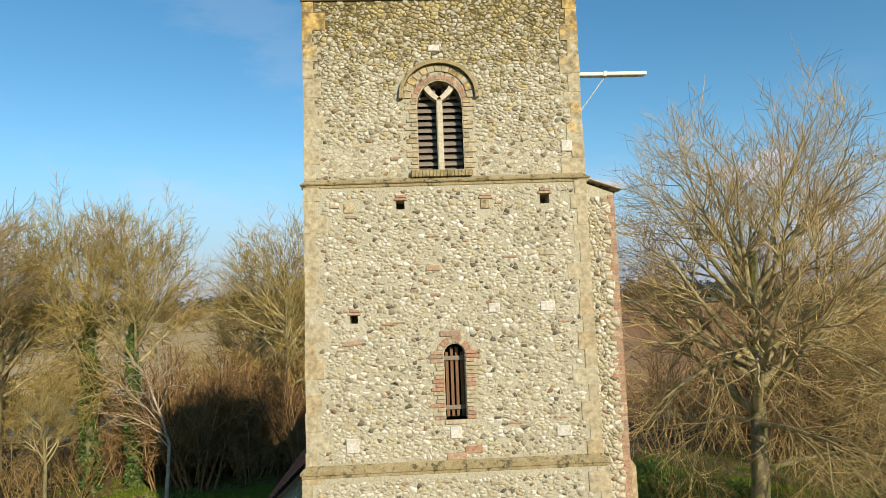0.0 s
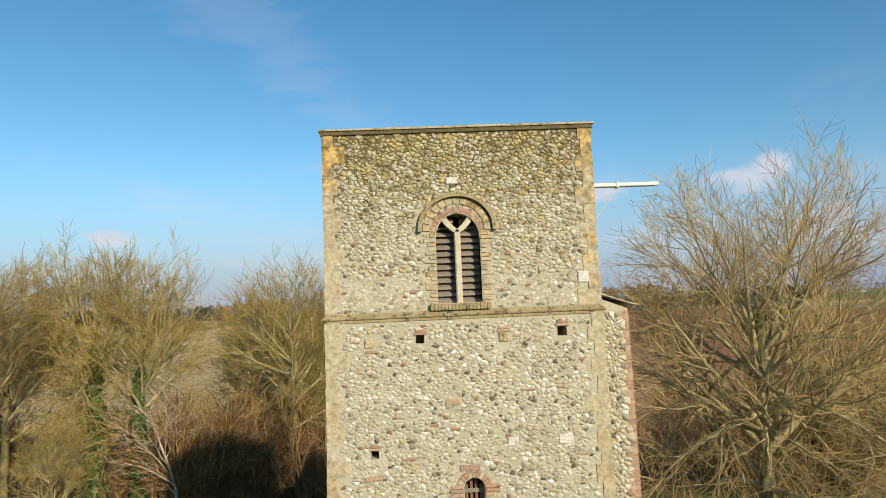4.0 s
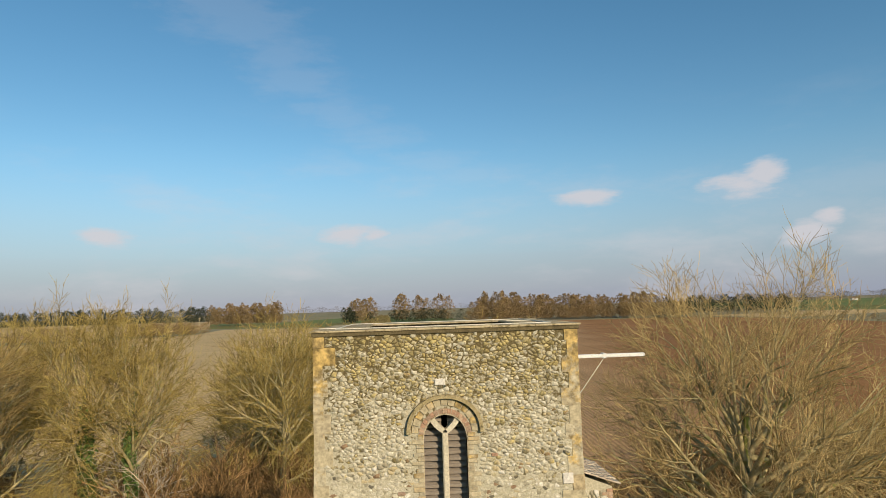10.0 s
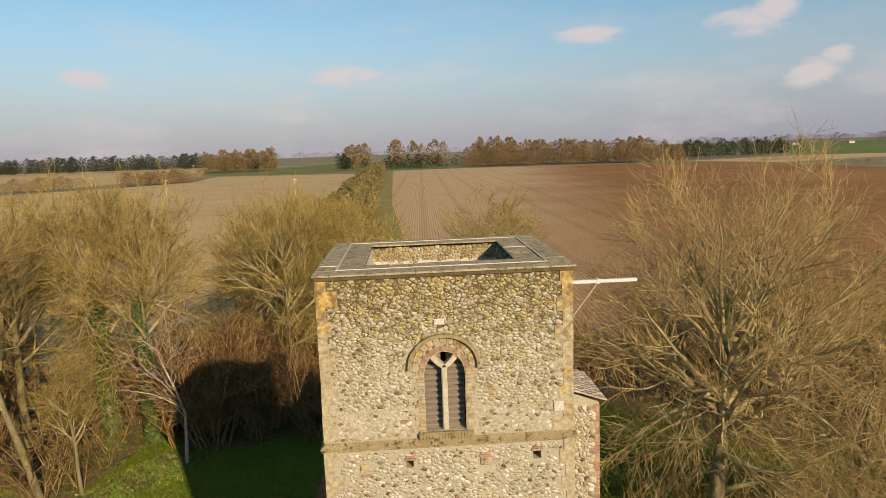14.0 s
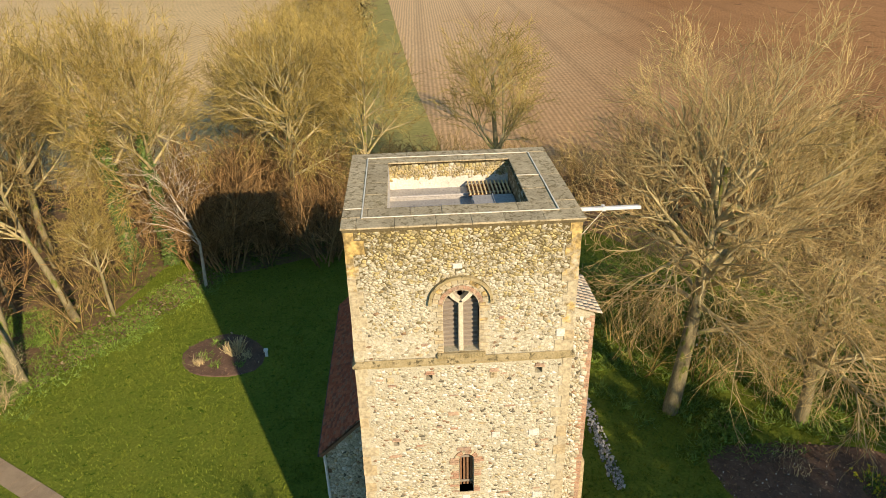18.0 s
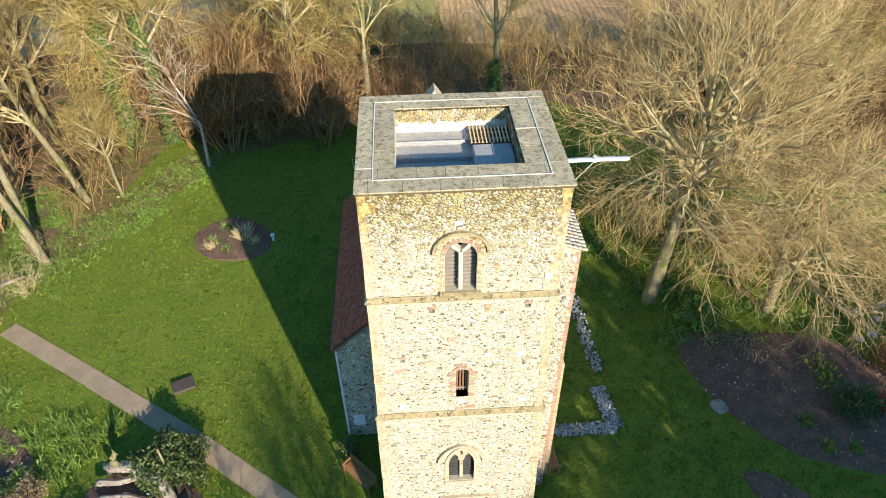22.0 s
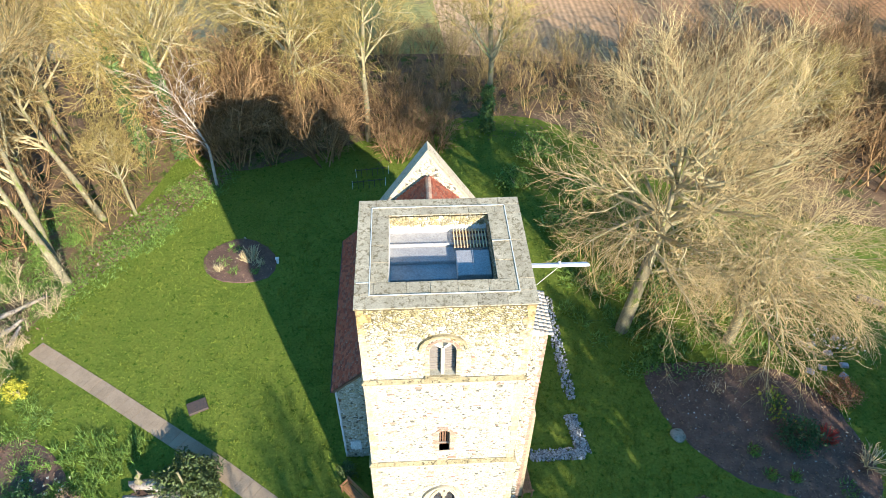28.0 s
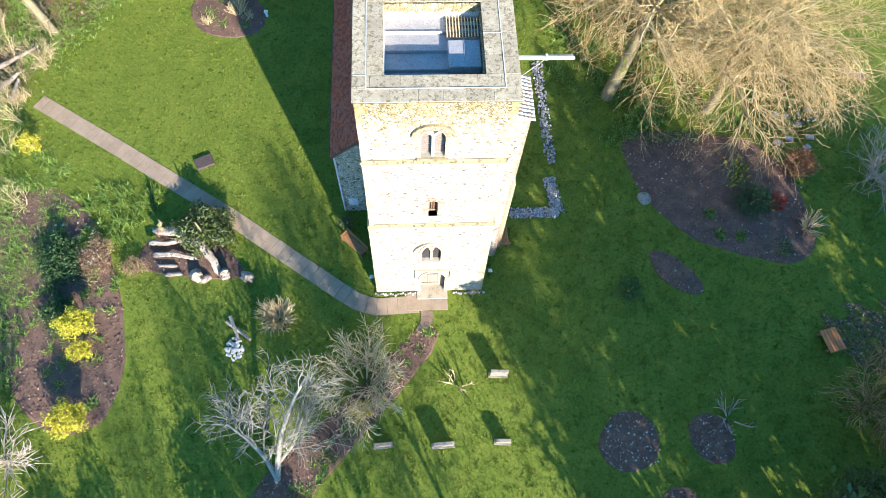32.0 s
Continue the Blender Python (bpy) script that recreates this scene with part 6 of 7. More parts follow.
for x, y in ((-2.95, 0.45), (3.32, 0.62)):
    lamp = thing("floodlight", "small round white floodlight on a stake by the tower", "floodlight", (x, y, 0), "floodlights")
    part("stake", rod((0, 0, -0.05), (0, 0, 0.28), 0.02), M_IRON, lamp)
    part("lamp_head", rod((0, -0.04, 0.3), (0, 0.1, 0.38), 0.13, 0.10, 14), M_WHITE, lamp)
post = thing("marker_post", "short white marker post by the flower bed", "post", (-9.25, 18.05, 0))
part("post", box(-0.07, 0.07, -0.07, 0.07, 0, 0.4, 0.01), M_WHITE, post)
part("cap", box(-0.12, 0.12, -0.1, 0.1, 0.36, 0.5, 0.03), M_WHITE, post)
boulder = bmesh.new()
bmesh.ops.create_icosphere(boulder, subdivisions=3, radius=0.4)
for v in boulder.verts:
    v.co *= 1 + 0.25 * noise.noise(v.co * 2.2)
    v.co.z *= 0.4
ob = part("boulder", boulder, M_GRAVE, None, smooth=True)
ob.matrix_basis = pose(12.67, 4.66, 0.04)
tagged(ob, "flattish pale grey boulder at the bed's edge", "boulder")


# loose stones
def stones(name, label, spots, material, size, seed):
    rng = np.random.default_rng(seed)
    chunks = []
    for x, y, z in spots:
        q, ff = flint_shape(rng, 6)
        s = size * rng.uniform(0.6, 1.4)
        a = rng.uniform(0, 6.28)
        c, w = math.cos(a), math.sin(a)
        px, py = q[:, 0] * s, q[:, 1] * s * rng.uniform(0.6, 1)
        chunks.append((np.stack([x + px * c - py * w, y + px * w + py * c, z + q[:, 2] * s * 0.4], 1), ff))
    return tagged(arrays(name, *merged(chunks), material), label, "stones", "", "stuff")


M_WHITE_FLINT = pieces("pale_cobble", [(0.3, (0.58, 0.56, 0.52)), (0.3, (0.44, 0.42, 0.38)), (0.25, (0.32, 0.30, 0.26)), (0.15, (0.18, 0.17, 0.15))])
rng = np.random.default_rng(83)
spots = []
for (x0, y0), (x1, y1), half, n in (((4.7, 4.12), (7.5, 4.16), 0.30, 520), ((7.4, 4.1), (7.1, 6.35), 0.34, 560), ((7.35, 7.3), (7.2, 14.6), 0.30, 520)):
    k = rng.uniform(0, 1, n)
    d = Vector((x1 - x0, y1 - y0)).normalized()
    e = rng.normal(0, half * 0.55, n).clip(-half, half)
    spots += [(x0 + (x1 - x0) * a - d.y * b, y0 + (y1 - y0) * a + d.x * b, 0.02 + rng.uniform(0, 0.06)) for a, b in zip(k, e)]
stones("flint_drain", "strip of white flint cobbles along the south wall", spots, M_WHITE_FLINT, 0.11, 84)
a, q = rng.uniform(0, 6.28, 90), np.sqrt(rng.uniform(0, 1, 90))
stones("stone_pile", "small heap of white stones in the grass", [(-9.55 + 0.42 * r * math.cos(t), -3.35 + 0.6 * r * math.sin(t), 0.03 + 0.12 * (1 - r)) for t, r in zip(a, q)], M_PLASTER, 0.15, 85)
stones("bed_stones", "scattered pale stones on the bare beds", [(x, y, 0.07) for x, y, _ in scatter(86, 120, 8.3, 15.0, -9.8, -7.2, 1, 1, lambda x, y: math.hypot(x - 9.9, y + 8.6) < 1.5 or math.hypot(x - 14, y + 8.5) < 1.0)] + [(x, y, 0.07) for x, y, _ in scatter(87, 60, 12, 22, 1.5, 9, 1, 1, lambda x, y: abs((y - 5.5) + 0.55 * (x - 17)) < 2.6)], M_PLASTER, 0.065, 88)
rim = [(-2.75 + 0.13 * i, -0.42 + rng.uniform(-0.06, 0.06), 0.04) for i in range(17)] + [(1.35 + 0.12 * i, -0.42 + rng.uniform(-0.06, 0.06), 0.04) for i in range(14)]
stones("footing_stones", "rough stones along the tower's foot", rim, M_WHITE_FLINT, 0.15, 89)


# deadwood
def log(line, r0, r1, seed, lump=0.22):
    """A split, ridged length of timber with blunt ends."""
    pts, rad = curve(line, r0, r1)
    fine = np.linspace(0, len(pts) - 1, len(pts) * 5)
    p = np.stack([np.interp(fine, range(len(pts)), pts[:, k]) for k in range(3)], 1)
    r = np.interp(fine, range(len(pts)), rad)
    v, f = tubes([(p, r)], 14)
    rng = np.random.default_rng(seed)
    groove = 1 + rng.normal(0, lump, 14)
    jag = np.repeat(rng.normal(0, 0.05, len(p)), 14) + rng.normal(0, lump * 0.3, len(v))
    mid = np.repeat(p, 14, 0)
    v = mid + (v - mid) * (np.tile(groove, len(p)) + jag)[:, None]
    ends = rng.normal(0, 0.6 * r0, 14)
    way = (p[-1] - p[0]) / np.linalg.norm(p[-1] - p[0])
    v[-14:] += ends[:, None] * way
    v[:14] -= rng.normal(0, 0.6 * r0, 14)[:, None] * way
    n = len(p)
    v = np.concatenate([v, [p[0], p[-1]]])
    k = np.arange(14)
    caps = np.concatenate([np.stack([np.full(14, n * 14), (k + 1) % 14, k], 1), np.stack([np.full(14, n * 14 + 1), (n - 1) * 14 + k, (n - 1) * 14 + (k + 1) % 14], 1)])
    return v, [f, caps]


snag = thing("deadwood", "split bleached grey dead tree lying in the grass", "dead wood", (0, 0, 0))
for k, (line, a, b) in enumerate((([(-14.0, 3.1, 0.45), (-12.9, 2.9, 0.75), (-11.6, 2.2, 0.7), (-10.9, 1.3, 0.4), (-10.7, 0.8, 0.15)], 0.26, 0.2), ([(-14.4, 2.5, 0.35), (-13.4, 2.35, 0.5), (-12.4, 2.45, 0.65)], 0.15, 0.12), ([(-14.1, 1.8, 0.2), (-13.0, 1.75, 0.38), (-11.9, 1.5, 0.3)], 0.13, 0.09), ([(-13.8, 1.25, 0.12), (-12.9, 1.2, 0.15)], 0.11, 0.1), ([(-13.4, 0.7, 0.1), (-12.6, 0.75, 0.13)], 0.12, 0.1))):
    arrays("limb", *log(line, a, b, 300 + k, 0.16), M_DEADWOOD, snag)
for k, (x, y, r, h, lean) in enumerate(((-11.9, 0.75, 0.3, 0.4, 0.25), (-11.2, 0.55, 0.2, 0.3, -0.2), (-10.4, 0.75, 0.3, 0.5, 0.2), (-9.3, 0.6, 0.28, 0.35, 0.3))):
    arrays("stump", *log([(x, y, -0.03), (x + lean * 0.4, y - 0.1, h * 0.5), (x + lean, y - 0.3, h)], r, r * 0.85, 330 + k, 0.1), M_DEADWOOD, snag)
arrays("broken_limb", *log([(-13.1, 2.9, 0.2), (-13.5, 3.0, 0.6), (-13.75, 3.1, 1.0), (-13.5, 3.2, 1.4)], 0.2, 0.08, 311), M_TRUNK, snag)
pole = thing("dead_pole", "bare dead stem standing in the evergreen bush", "dead wood", (-11.5, 2.7, 0))
arrays("stem", *log([(0, 0, 0), (0.03, 0, 1.1), (0, 0.05, 2.1)], 0.07, 0.04, 312, 0.08), M_TRUNK, pole)
for x, y, turn, n in ((-9.38, -2.44, -38, 1.65), (-9.6, -2.3, -66, 1.4)):
    p = thing("timber_post", "pale split timber leaning in the grass", "timber", (x, y, 0), "timbers", turn=turn)
    part("post", rod((-n / 2, 0, 0.12), (n / 2, 0, 0.3), 0.1, 0.08, 6), M_DEADWOOD, p)
for line in ([(-25.5, 13.6, 0.2), (-24.0, 14.5, 0.3), (-22.8, 15.6, 0.2)], [(-24.6, 12.6, 0.15), (-23.6, 12.9, 0.5), (-23.0, 13.2, 0.9)], [(-23.5, 11.9, 0.1), (-23.1, 13.0, 0.6)]):
    g = thing("fallen_branch", "bleached fallen branch at the lawn's edge", "dead wood", (0, 0, 0), "fallen branches")
    arrays("branch", *log(line, 0.16, 0.07, 320, 0.1), M_DEADWOOD, g)


# bushes and plants
M_RUSSET = mat("russet_dry_leaf", (0.42, 0.20, 0.09), (0.30, 0.14, 0.065), 2, 0.9, 0, 8, island=0.4)
M_FADED = mat("faded_russet_leaf", (0.34, 0.23, 0.13), (0.22, 0.15, 0.085), 2, 0.9, 0, 8, island=0.4)


def bush(name, label, category, x, y, radii, count, size, material, seed, stem=0.0, group=""):
    rng = np.random.default_rng(seed)
    ob = thing(name, label, category, (x, y, 0), group)
    arrays("foliage", *leaves(rng, count, (0, 0, stem + radii[2] * 0.92), radii, size), material, ob)
    lines = [shoot(rng, (0, 0, -0.05), (rng.normal(0, 0.3), rng.normal(0, 0.3), 1), stem + radii[2] * 1.2, 0.04, 0.015, 5, 0.08, 0) for _ in range(5)]
    arrays("stem_tangle", *tubes(lines, 5), M_BARK, ob)
    return ob


bush("evergreen_bush", "rounded glossy dark evergreen bush beside dead wood", "bush", -11.35, 3.15, (1.45, 1.3, 0.75), 9000, 0.085, M_LEAF, 401)
bush("golden_shrub", "bright yellow clipped shrub in the bed", "shrub", -16.9, -2.1, (0.9, 0.7, 0.42), 3800, 0.06, M_YELLOW, 402, 1.0, "golden shrubs")
bush("golden_shrub", "bright yellow clipped shrub in the bed", "shrub", -16.7, -6.6, (0.9, 0.8, 0.45), 4000, 0.06, M_YELLOW, 403, 0.6, "golden shrubs")
bush("golden_shrub", "small dull yellow shrub in the bed", "shrub", -16.8, -3.3, (0.6, 0.5, 0.3), 2200, 0.05, M_YELLOW, 404, 0.5, "golden shrubs")
bush("dark_shrub", "dark evergreen shrub in the long bed", "bush", -18.7, 1.6, (1.0, 1.5, 0.55), 4200, 0.07, M_IVY, 412)
bush("dark_shrub", "dark evergreen shrub in the long bed", "bush", -18.4, -1.2, (0.7, 1.1, 0.45), 2400, 0.07, M_IVY, 413)
bush("brown_shrub", "low russet-brown shrub in the long bed", "shrub", -16.9, 1.7, (0.8, 1.3, 0.5), 2600, 0.05, M_FADED, 414)
bush("brown_shrub", "low brown shrub beside the dead wood", "shrub", -14.9, 1.2, (0.8, 0.5, 0.4), 1500, 0.045, M_FADED, 415)
bush("forsythia", "yellow flowering shrub by the path's end", "shrub", -21.6, 8.6, (0.6, 0.6, 0.6), 900, 0.06, M_YELLOW, 405, 0.1)
bush("yellow_clump", "low yellow-leaved clump under the tan shrub", "shrub", -3.1, -6.6, (0.5, 0.45, 0.3), 900, 0.05, M_YELLOW, 406)
bush("dark_shrub", "small dark green shrub on the lawn", "bush", 10.9, -0.85, (0.8, 0.8, 0.5), 800, 0.06, M_IVY, 407)
bush("dark_shrub", "dark green shrub in the large bed", "bush", 18.7, 4.1, (1.2, 1.0, 0.7), 2200, 0.07, M_IVY, 408)
bush("brown_shrub", "round russet-brown shrub in the large bed", "shrub", 22.0, 6.5, (0.95, 0.9, 0.7), 3600, 0.05, M_RUSSET, 409)
bush("green_shrub", "broad evergreen shrub at the churchyard's corner", "bush", 20.6, -11.4, (1.8, 1.2, 0.9), 2600, 0.08, M_LEAF, 410)
bush("green_shrub", "small green shrub against the nave wall", "bush", -4.0, 3.4, (0.45, 0.4, 0.45), 700, 0.06, M_LEAF, 411)
for x, y, s, k in ((9.5, 20.5, 1.3, 1), (12.0, 23.5, 1.6, 2), (7.0, 25.5, 1.2, 3), (14.5, 19.0, 1.4, 4), (1.0, 33.0, 1.5, 5), (-1.5, 30.5, 1.1, 6), (9.0, 29.0, 1.5, 7), (15.0, 14.5, 1.2, 8), (13.5, 10.0, 1.0, 9)):
    bush("green_shrub", "bright green leafy shrub under the trees", "bush", x, y, (s, s * 0.9, s * 0.6), int(1300 * s), 0.10, M_BLADE, 420 + k, 0, "green shrubs")
for x, y, h, r, k in ((-5.5, -14.2, 4.3, 1.1, 1), (-7.5, -15.8, 4.7, 1.2, 2), (-11.4, -18.8, 4.6, 2.2, 3), (-13.8, -18.8, 4.6, 2.2, 4)):
    bush("clipped_yew", "dark columnar clipped yew", "tree", x, y, (r, r, h / 2), int(4200 * r), 0.10, M_IVY, 440 + k, 0, "clipped yews")


def twiggy(name, label, x, y, seed, stems, tall, spread, material, plan=None, turn=0.0):
    ob = thing(name, label, "shrub", (x, y, 0), turn=turn)
    arrays("stem_tangle", *shrub_arrays(seed, stems, tall, spread, plan or SCRUB), material, ob)
    return ob


twiggy("bare_shrub", "tan bare-stemmed shrub on the lawn", -7.4, -1.9, 501, 80, 1.25, 0.75, M_DRY, [(6, 0.3, 0.45, 0.3, 30, 0.6, 3, 0.1, 0.03)])
twiggy("bare_shrub", "tan bare-twigged shrub with fine weeping growth", -3.0, -5.4, 502, 24, 2.6, 1.9, M_DRY, [(11, 0.2, 1.0, 0.35, 45, 0.6, 4, 0.14, -0.06), (4, 0.15, 0.5, 0.4, 40, 0.6, 3, 0.15, -0.04)])
twiggy("bare_shrub", "small bare shrub in a round bed", 15.0, -7.6, 503, 8, 1.3, 0.9, M_TWIG_PALE, [(5, 0.3, 0.6, 0.3, 35, 0.6, 3, 0.1, 0.03)])
twiggy("bare_shrub", "pale bare shrub at the lawn's shaded edge", 26.6, 5.8, 504, 14, 2.6, 1.7, M_TWIG_PALE)
twiggy("bare_shrub", "large tangled bare shrub by the plank seat", 22.6, -7.2, 505, 30, 3.2, 2.3, M_TWIG, [(10, 0.2, 1.3, 0.35, 40, 0.55, 4, 0.14, 0.0), (7, 0.15, 0.7, 0.4, 40, 0.6, 3, 0.15, 0.0)])
twiggy("bare_shrub", "bare tan shrub at the bed's end", 21.7, 2.6, 506, 22, 1.0, 0.8, M_DRY, [(5, 0.3, 0.4, 0.3, 35, 0.6, 3, 0.1, 0.03)])
twiggy("dogwood", "scarlet-stemmed dogwood in the large bed", 20.2, 4.1, 507, 34, 0.7, 0.55, M_RED, [(2, 0.4, 0.3, 0.3, 25, 0.7, 3, 0.08, 0.03)])
twiggy("bare_shrub", "bare rose on the lawn by a headstone", 1.5, -5.5, 508, 7, 0.9, 0.7, M_DRY, [(4, 0.3, 0.4, 0.3, 35, 0.6, 3, 0.1, 0.03)])
twiggy("bare_shrub", "large pale bare shrub at the bed's corner", -20.3, -8.3, 509, 16, 4.2, 2.8, M_TWIG_PALE, [(9, 0.2, 1.5, 0.35, 40, 0.55, 4, 0.14, 0.02), (5, 0.15, 0.7, 0.4, 40, 0.6, 3, 0.15, 0.0)])
twiggy("bare_shrub", "dry bare stems in the round bed", -11.0, 18.3, 510, 26, 1.1, 0.6, M_DRY, [(3, 0.3, 0.3, 0.3, 25, 0.6, 3, 0.1, 0.03)])
tree("silver_tree", "small lichen-silvered bare tree leaning over the bed", 160, curve([(0, 0, -0.1), (0.15, 0.9, 0.9), (0.4, 2.0, 1.7), (1.0, 3.3, 2.5), (1.6, 4.2, 3.0)], 0.17, 0.05),
     [(9, 0.2, 2.4, 0.3, 46, 0.36, 8, 0.16, 0.01), (7, 0.15, 1.4, 0.35, 46, 0.55, 6, 0.2, 0.01), (4, 0.12, 0.7, 0.35, 45, 0.65, 4, 0.2, 0.0)], M_SILVER, M_SILVER, (-7.35, -9.5, 0), fine=0.013,
     stems=[curve([(0, 0.2, 0.2), (-0.5, 1.1, 0.9), (-1.3, 1.9, 1.5), (-2.0, 2.4, 1.8)], 0.13, 0.04), curve([(0.1, 0.7, 0.7), (0.9, 1.5, 1.4), (1.4, 2.6, 2.1)], 0.1, 0.04)], twig_label="silvery lichened twigs")

# tufts of leaves and flowers
rng = np.random.default_rng(91)


def tufts(name, label, spots, count, tall, material, lean=0.45, wide=0.025):
    return tagged(arrays(name, *blades(rng, spots, count, tall, lean, wide), material), label, "plants", "", "stuff")


tufts("bed_plants", "low green plants in the round bed", [(-12.7, 18.2, 0.05, 0.5), (-11.9, 17.3, 0.05, 0.35), (-10.6, 17.3, 0.05, 0.3), (-12.2, 19.4, 0.05, 0.4)], 60, 0.25, M_BLADE, 0.7)
tufts("daffodil_leaves", "dense green daffodil leaves beside the dead wood", [(x, y, 0, 0.4) for x, y, _ in scatter(92, 34, -18.0, -14.6, 2.6, 6.0, 1, 1)], 60, 0.4, M_BLADE)
tufts("bed_plants", "mixed green plants in the long bed", [(x, y, 0.05, 0.25) for x, y, _ in scatter(93, 90, -22, -15.8, -6.5, 5.5, 1, 1)], 40, 0.28, M_BLADE, 0.7)
tufts("bed_plants", "low green and dry plants in the path-side bed", [(x, y, 0.06, 0.22) for x, y, _ in scatter(89, 46, -7.5, 0.6, -11.5, -2.6, 1, 1, lambda x, y: abs(y - 1.3 * x + 2.6) < 0.8)], 30, 0.22, M_BLADE, 0.8)
tufts("ground_cover", "rough leafy ground cover along the lawn's edge", [(x, y, 0, 0.7) for x, y, _ in scatter(94, 330, -29, -19.3, -7, 24, 1, 1, lambda x, y: x < -19.4 - 0.13 * abs(y - 3) and not (9 < y < 14 and x > -23))], 110, 0.26, M_BLADE, 0.9, 0.022)
tufts("ground_cover", "coarse green growth at the lawn's far edge", [(x, y, 0, 0.6) for x, y, _ in scatter(95, 140, -21, -13.5, 15, 29, 1, 1, lambda x, y: abs(y - 18 - 1.5 * (x + 21)) < 3.0)], 30, 0.2, M_BLADE, 0.8, 0.04)
tufts("ground_cover", "green undergrowth round the large tree's foot", [(x, y, 0, 0.6) for x, y, _ in scatter(96, 190, 8.5, 24, 8.5, 22, 1, 1, lambda x, y: y > 8 + 0.1 * (x - 10) and math.hypot(x - 9, y - 9) > 2)], 60, 0.3, M_BLADE, 0.8, 0.04)
tufts("daffodils", "clumps of daffodil leaves by the bed", [(18.2, 5.7, 0.05, 0.6), (18.6, 6.5, 0.05, 0.5), (16.2, 3.6, 0.05, 0.4), (16.6, 2.3, 0.05, 0.35), (17.7, 2.1, 0.05, 0.3), (24.0, 10.3, 0, 0.8), (23.2, 9.4, 0, 0.6), (22.6, 10.4, 0, 0.6), (20.0, 1.4, 0, 0.5)], 130, 0.3, M_BLADE, 0.4)
tufts("dry_grass", "dry straw-coloured tufts", [(-11.3, 18.8, 0.05, 0.45), (-12.9, 17.6, 0.05, 0.3), (-10.4, 18.0, 0.05, 0.35), (2.6, -0.5, 0, 0.3), (-25, 14, 0, 0.7), (-24, 15.5, 0, 0.6), (-23.0, 12.2, 0, 0.5), (19.5, 12, 0, 0.6), (15.5, 7.8, 0, 0.9)], 110, 0.45, M_DRY, 0.5, 0.015)


def blossoms(name, label, spots, size, material, seed):
    rng = np.random.default_rng(seed)
    return tagged(arrays(name, *merged([leaves(rng, 9, s, (size, size, size * 0.6), size * 0.8) for s in spots]), material), label, "flowers", "", "stuff")


blossoms("daffodil_flowers", "pale yellow daffodil flowers", [(x, y, 0.32) for x, y, _ in scatter(97, 60, 17.6, 19.0, 5.0, 7.2, 1, 1)], 0.06, M_YELLOW, 98)
blossoms("white_flowers", "white spring flowers on the shaded lawn", [(x, y, 0.25) for x, y, _ in scatter(99, 40, 22.2, 25, 9, 11, 1, 1)] + [(x, y, 0.2) for x, y, _ in scatter(100, 45, -19.6, -17.2, 0.5, 3.8, 1, 1)], 0.06, M_PETAL, 101)
blossoms("daffodil_flowers", "pale flowers under the large tree", [(x, y, 0.3) for x, y, _ in scatter(102, 90, 14.5, 21, 16, 19, 1, 1)], 0.07, M_PETAL, 103)

# litter on the beds and in the woods
def litter(name, label, spots, size, material, seed, parent=None):
    rng = np.random.default_rng(seed)
    p = np.array(spots)
    n = len(p)
    a = rng.uniform(0, 6.283, n)
    s = size * rng.uniform(0.5, 1.5, (n, 1))
    u = np.stack([np.cos(a), np.sin(a), rng.normal(0, 0.35, n)], 1) * s
    w = np.stack([-np.sin(a), np.cos(a), rng.normal(0, 0.35, n)], 1) * s * rng.uniform(0.25, 0.6, (n, 1))
    v, f = np.stack([p - u, p + w, p + u, p - w], 1).reshape(-1, 3), np.arange(4 * n).reshape(-1, 4)
    if parent:
        return tagged(arrays(name, v, f, material, parent, label), kind="stuff")
    return tagged(arrays(name, v, f, material), label, "leaf litter", "", "stuff")


def in_bed(key):
    o = rounded(BEDS[key], 2)

    def test(x, y):
        inside = False
        for (x0, y0), (x1, y1) in zip(o, o[1:] + o[:1]):
            if (y0 > y) != (y1 > y) and x < (x1 - x0) * (y - y0) / (y1 - y0) + x0:
                inside = not inside
        return inside
    return test


M_FLAKE = pieces("bark_chip", [(0.32, (0.27, 0.165, 0.09)), (0.28, (0.19, 0.12, 0.075)), (0.33, (0.12, 0.08, 0.05)), (0.07, (0.42, 0.32, 0.20))])
for k, (key, n) in enumerate((("a", 260), ("b", 2600), ("c", 1300), ("d", 2200), ("e", 220), ("f", 420), ("g", 260), ("h", 160), ("j", 300))):
    xs, ys = [p[0] for p in BEDS[key]], [p[1] for p in BEDS[key]]
    litter("mulch", "brown bark chips and dead leaves", [(x, y, 0.085) for x, y, _ in scatter(600 + k, n, min(xs), max(xs), min(ys), max(ys), 1, 1, in_bed(key))], 0.07, M_FLAKE, 620 + k, SOILED[key])
litter("leaf_litter", "brown dead leaves drifted on the lawn by the plank seat", [(x, y, 0.05) for x, y, _ in scatter(645, 1500, 20.8, 25.5, -5.5, -1.6, 1, 1, lambda x, y: math.hypot((x - 23.2) / 2.3, (y + 3.4) / 1.8) < 1 + 0.3 * math.sin(3 * x + 2 * y))], 0.08, M_FLAKE, 646)
litter("leaf_litter", "brown dead leaves along the lawn's edge", [(x, y, 0.06) for x, y, _ in scatter(647, 2600, -22, -14, 14, 30, 1, 1, lambda x, y: abs(y - 19.5 - 1.5 * (x + 21)) < 2.6)], 0.09, M_FLAKE, 648)
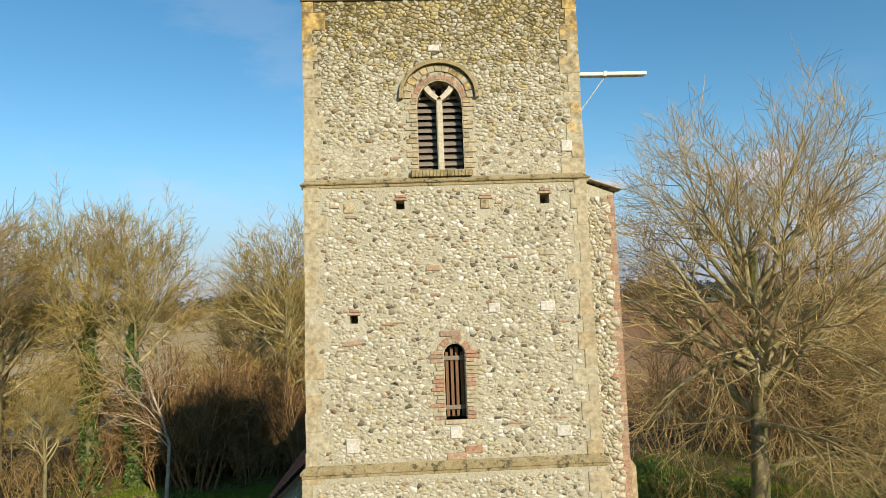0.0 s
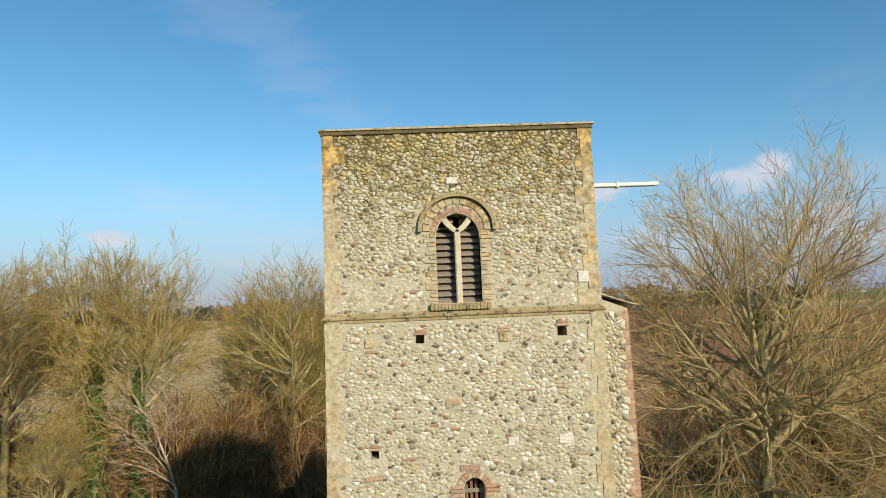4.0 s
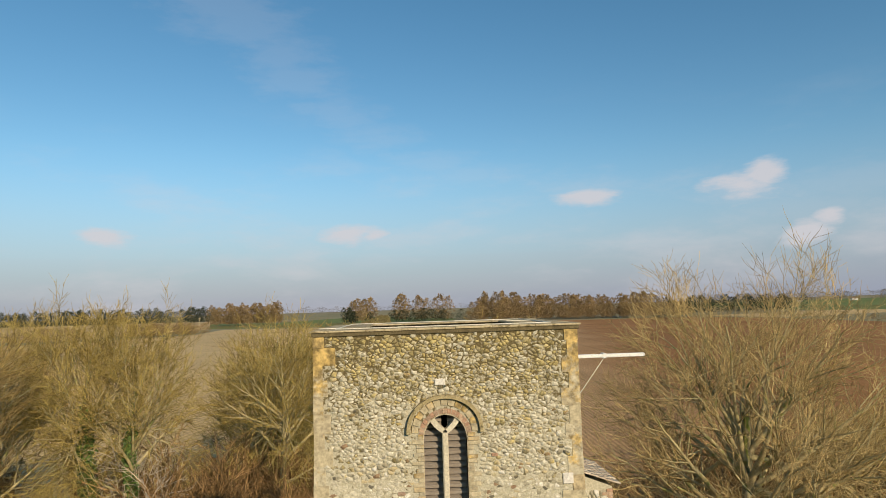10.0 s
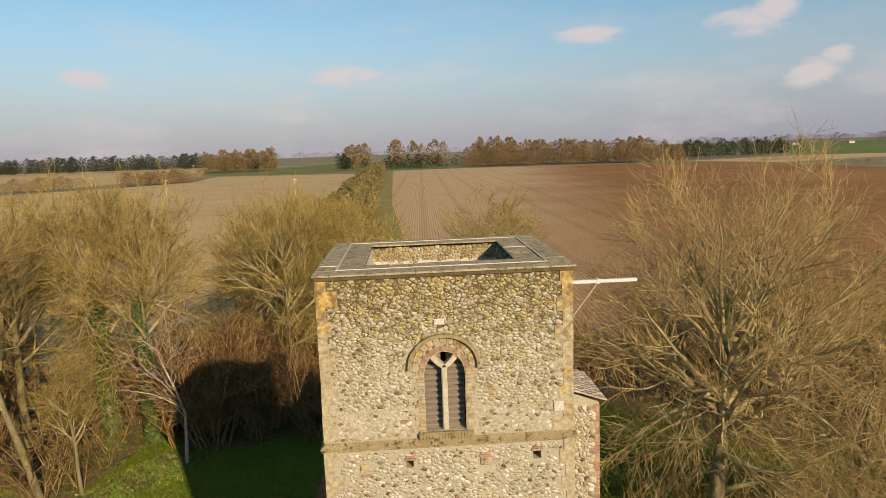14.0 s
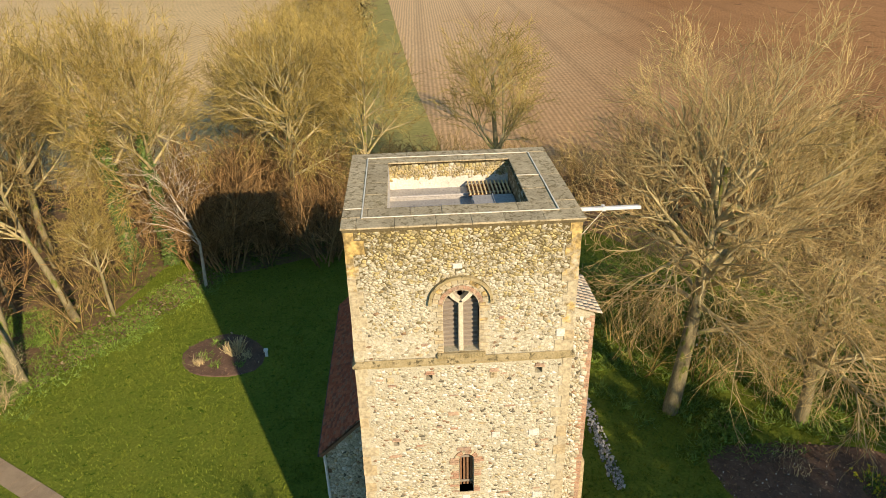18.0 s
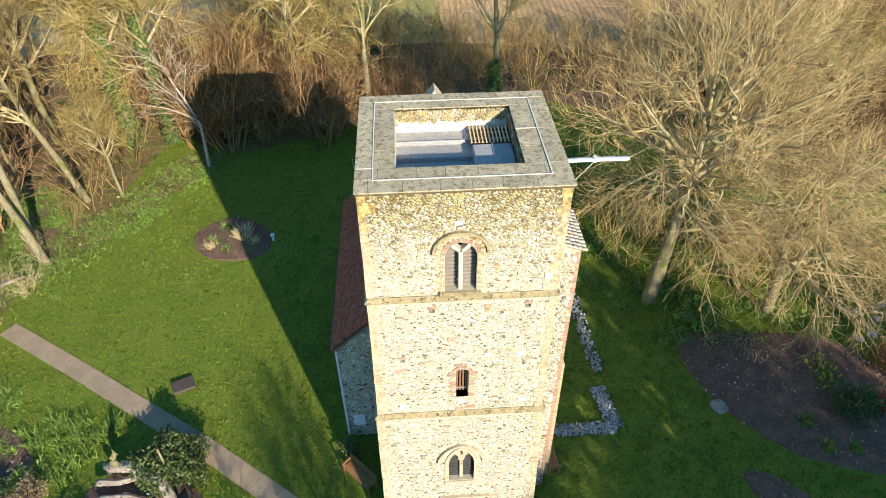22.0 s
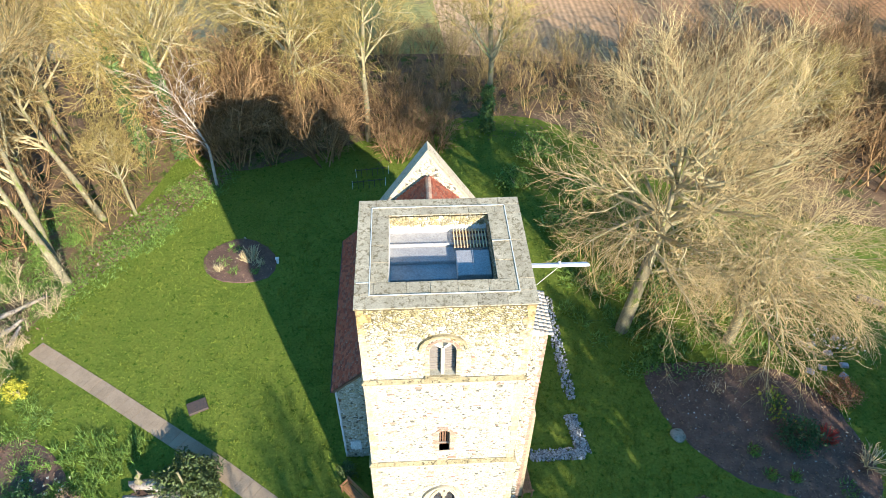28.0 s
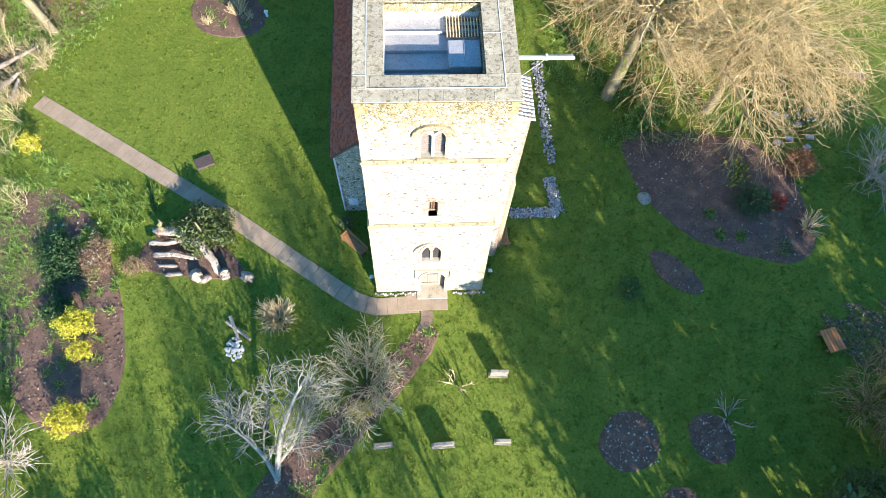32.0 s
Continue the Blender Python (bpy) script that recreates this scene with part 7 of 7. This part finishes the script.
litter("leaf_litter", "dead leaves on the woodland floor", [(x, y, 0.03) for x, y, _ in scatter(640, 9000, -45, 32, 12, 50, 1, 1, lambda x, y: x < -21.8 or y > 31.5 + 0.02 * x * x * (x < 0) and abs(x) < 30)], 0.10, M_FLAKE, 641)
for k, (x, y) in enumerate(((21.3, 8.2), (22.1, 8.4), (23.4, 8.5), (22.9, 9.4), (22.2, 10.0), (21.6, 10.1), (23.8, 10.4), (23.0, 7.8))):
    p = thing("grave_marker", "small bluish-grey grave marker among spring flowers", "headstone", (x, y, 0), "grave markers", turn=-30 + 9 * k)
    part("slab", box(-0.22, 0.22, -0.16, 0.16, 0.0, 0.14, 0.015), M_LEAD, p)
    part("top", box(-0.17, 0.17, -0.11, 0.11, 0.14, 0.17, 0.008), M_LEAD, p)

# lawn blades in small clumps, none on the path and the beds
n = 240000
p = np.stack([rng.uniform(-23, 27, n), rng.uniform(-12.5, 33, n), np.zeros(n)], 1)
heart = p[rng.integers(0, 9000, n)]
p[:, :2] = np.where((rng.random(n) < 0.45)[:, None], heart[:, :2] + rng.normal(0, 0.11, (n, 2)), p[:, :2])
bare = (np.abs(p[:, 0]) < 2.8) & (p[:, 1] > -0.4) & (p[:, 1] < 14.5) | (np.abs(p[:, 0] - 0.3) < 1.05) & (p[:, 1] > -1.75) & (p[:, 1] < 0)
for line, half in ((PATH_LINE, 0.47), (SIDE_LINE, 0.32)):
    for a, b in zip(np.array(line), np.array(line)[1:]):
        d = b - a
        f = np.clip((p[:, :2] - a) @ d / (d @ d), 0, 1)
        bare |= np.linalg.norm(p[:, :2] - a - f[:, None] * d, axis=1) < half
for outline in BEDS.values():
    o = rounded(outline, 2)
    inside = np.zeros(n, bool)
    for (x0, y0), (x1, y1) in zip(o, o[1:] + o[:1]):
        if y0 != y1:
            inside ^= ((y0 > p[:, 1]) != (y1 > p[:, 1])) & (p[:, 0] < (x1 - x0) * (p[:, 1] - y0) / (y1 - y0) + x0)
    bare |= inside
p = p[~bare]
n = len(p)
a = rng.uniform(0, 6.283, n)
w = np.stack([np.cos(a), np.sin(a), 0 * a], 1) * 0.022
tip = p + np.stack([rng.normal(0, 0.05, n), rng.normal(0, 0.05, n), rng.uniform(0.04, 0.14, n)], 1)
M_LAWN = mat("grass_blade", (0.13, 0.178, 0.021), (0.185, 0.222, 0.028), 0.4, 0.95, 0, 5, island=0.22)
tagged(arrays("grass", np.stack([p - w, p + w, tip], 1).reshape(-1, 3), np.arange(3 * n).reshape(-1, 3), M_LAWN), "short green lawn grass", "grass", "", "stuff")

# the garden is laid out from a datum beside the tower
DATUM = Vector((-0.27, 0.24, 0.0))
GARDEN = ("flower_bed", "garden_bench", "curved_bench", "wooden_seat", "headstone", "ledger_stone", "grave_railing", "marker_post", "boulder", "stone_pile", "bed_stones", "deadwood", "dead_pole",
          "timber_post", "fallen_branch", "evergreen_bush", "golden_shrub", "dark_shrub", "brown_shrub", "forsythia", "yellow_clump", "green_shrub", "bare_shrub", "dogwood", "daffodil_leaves",
          "bed_plants", "ground_cover", "daffodils", "dry_grass", "daffodil_flowers", "white_flowers", "grave_marker")
for ob in list(scene.objects):
    if ob.parent is None and ob.name.split(".")[0] in GARDEN:
        ob.location += DATUM
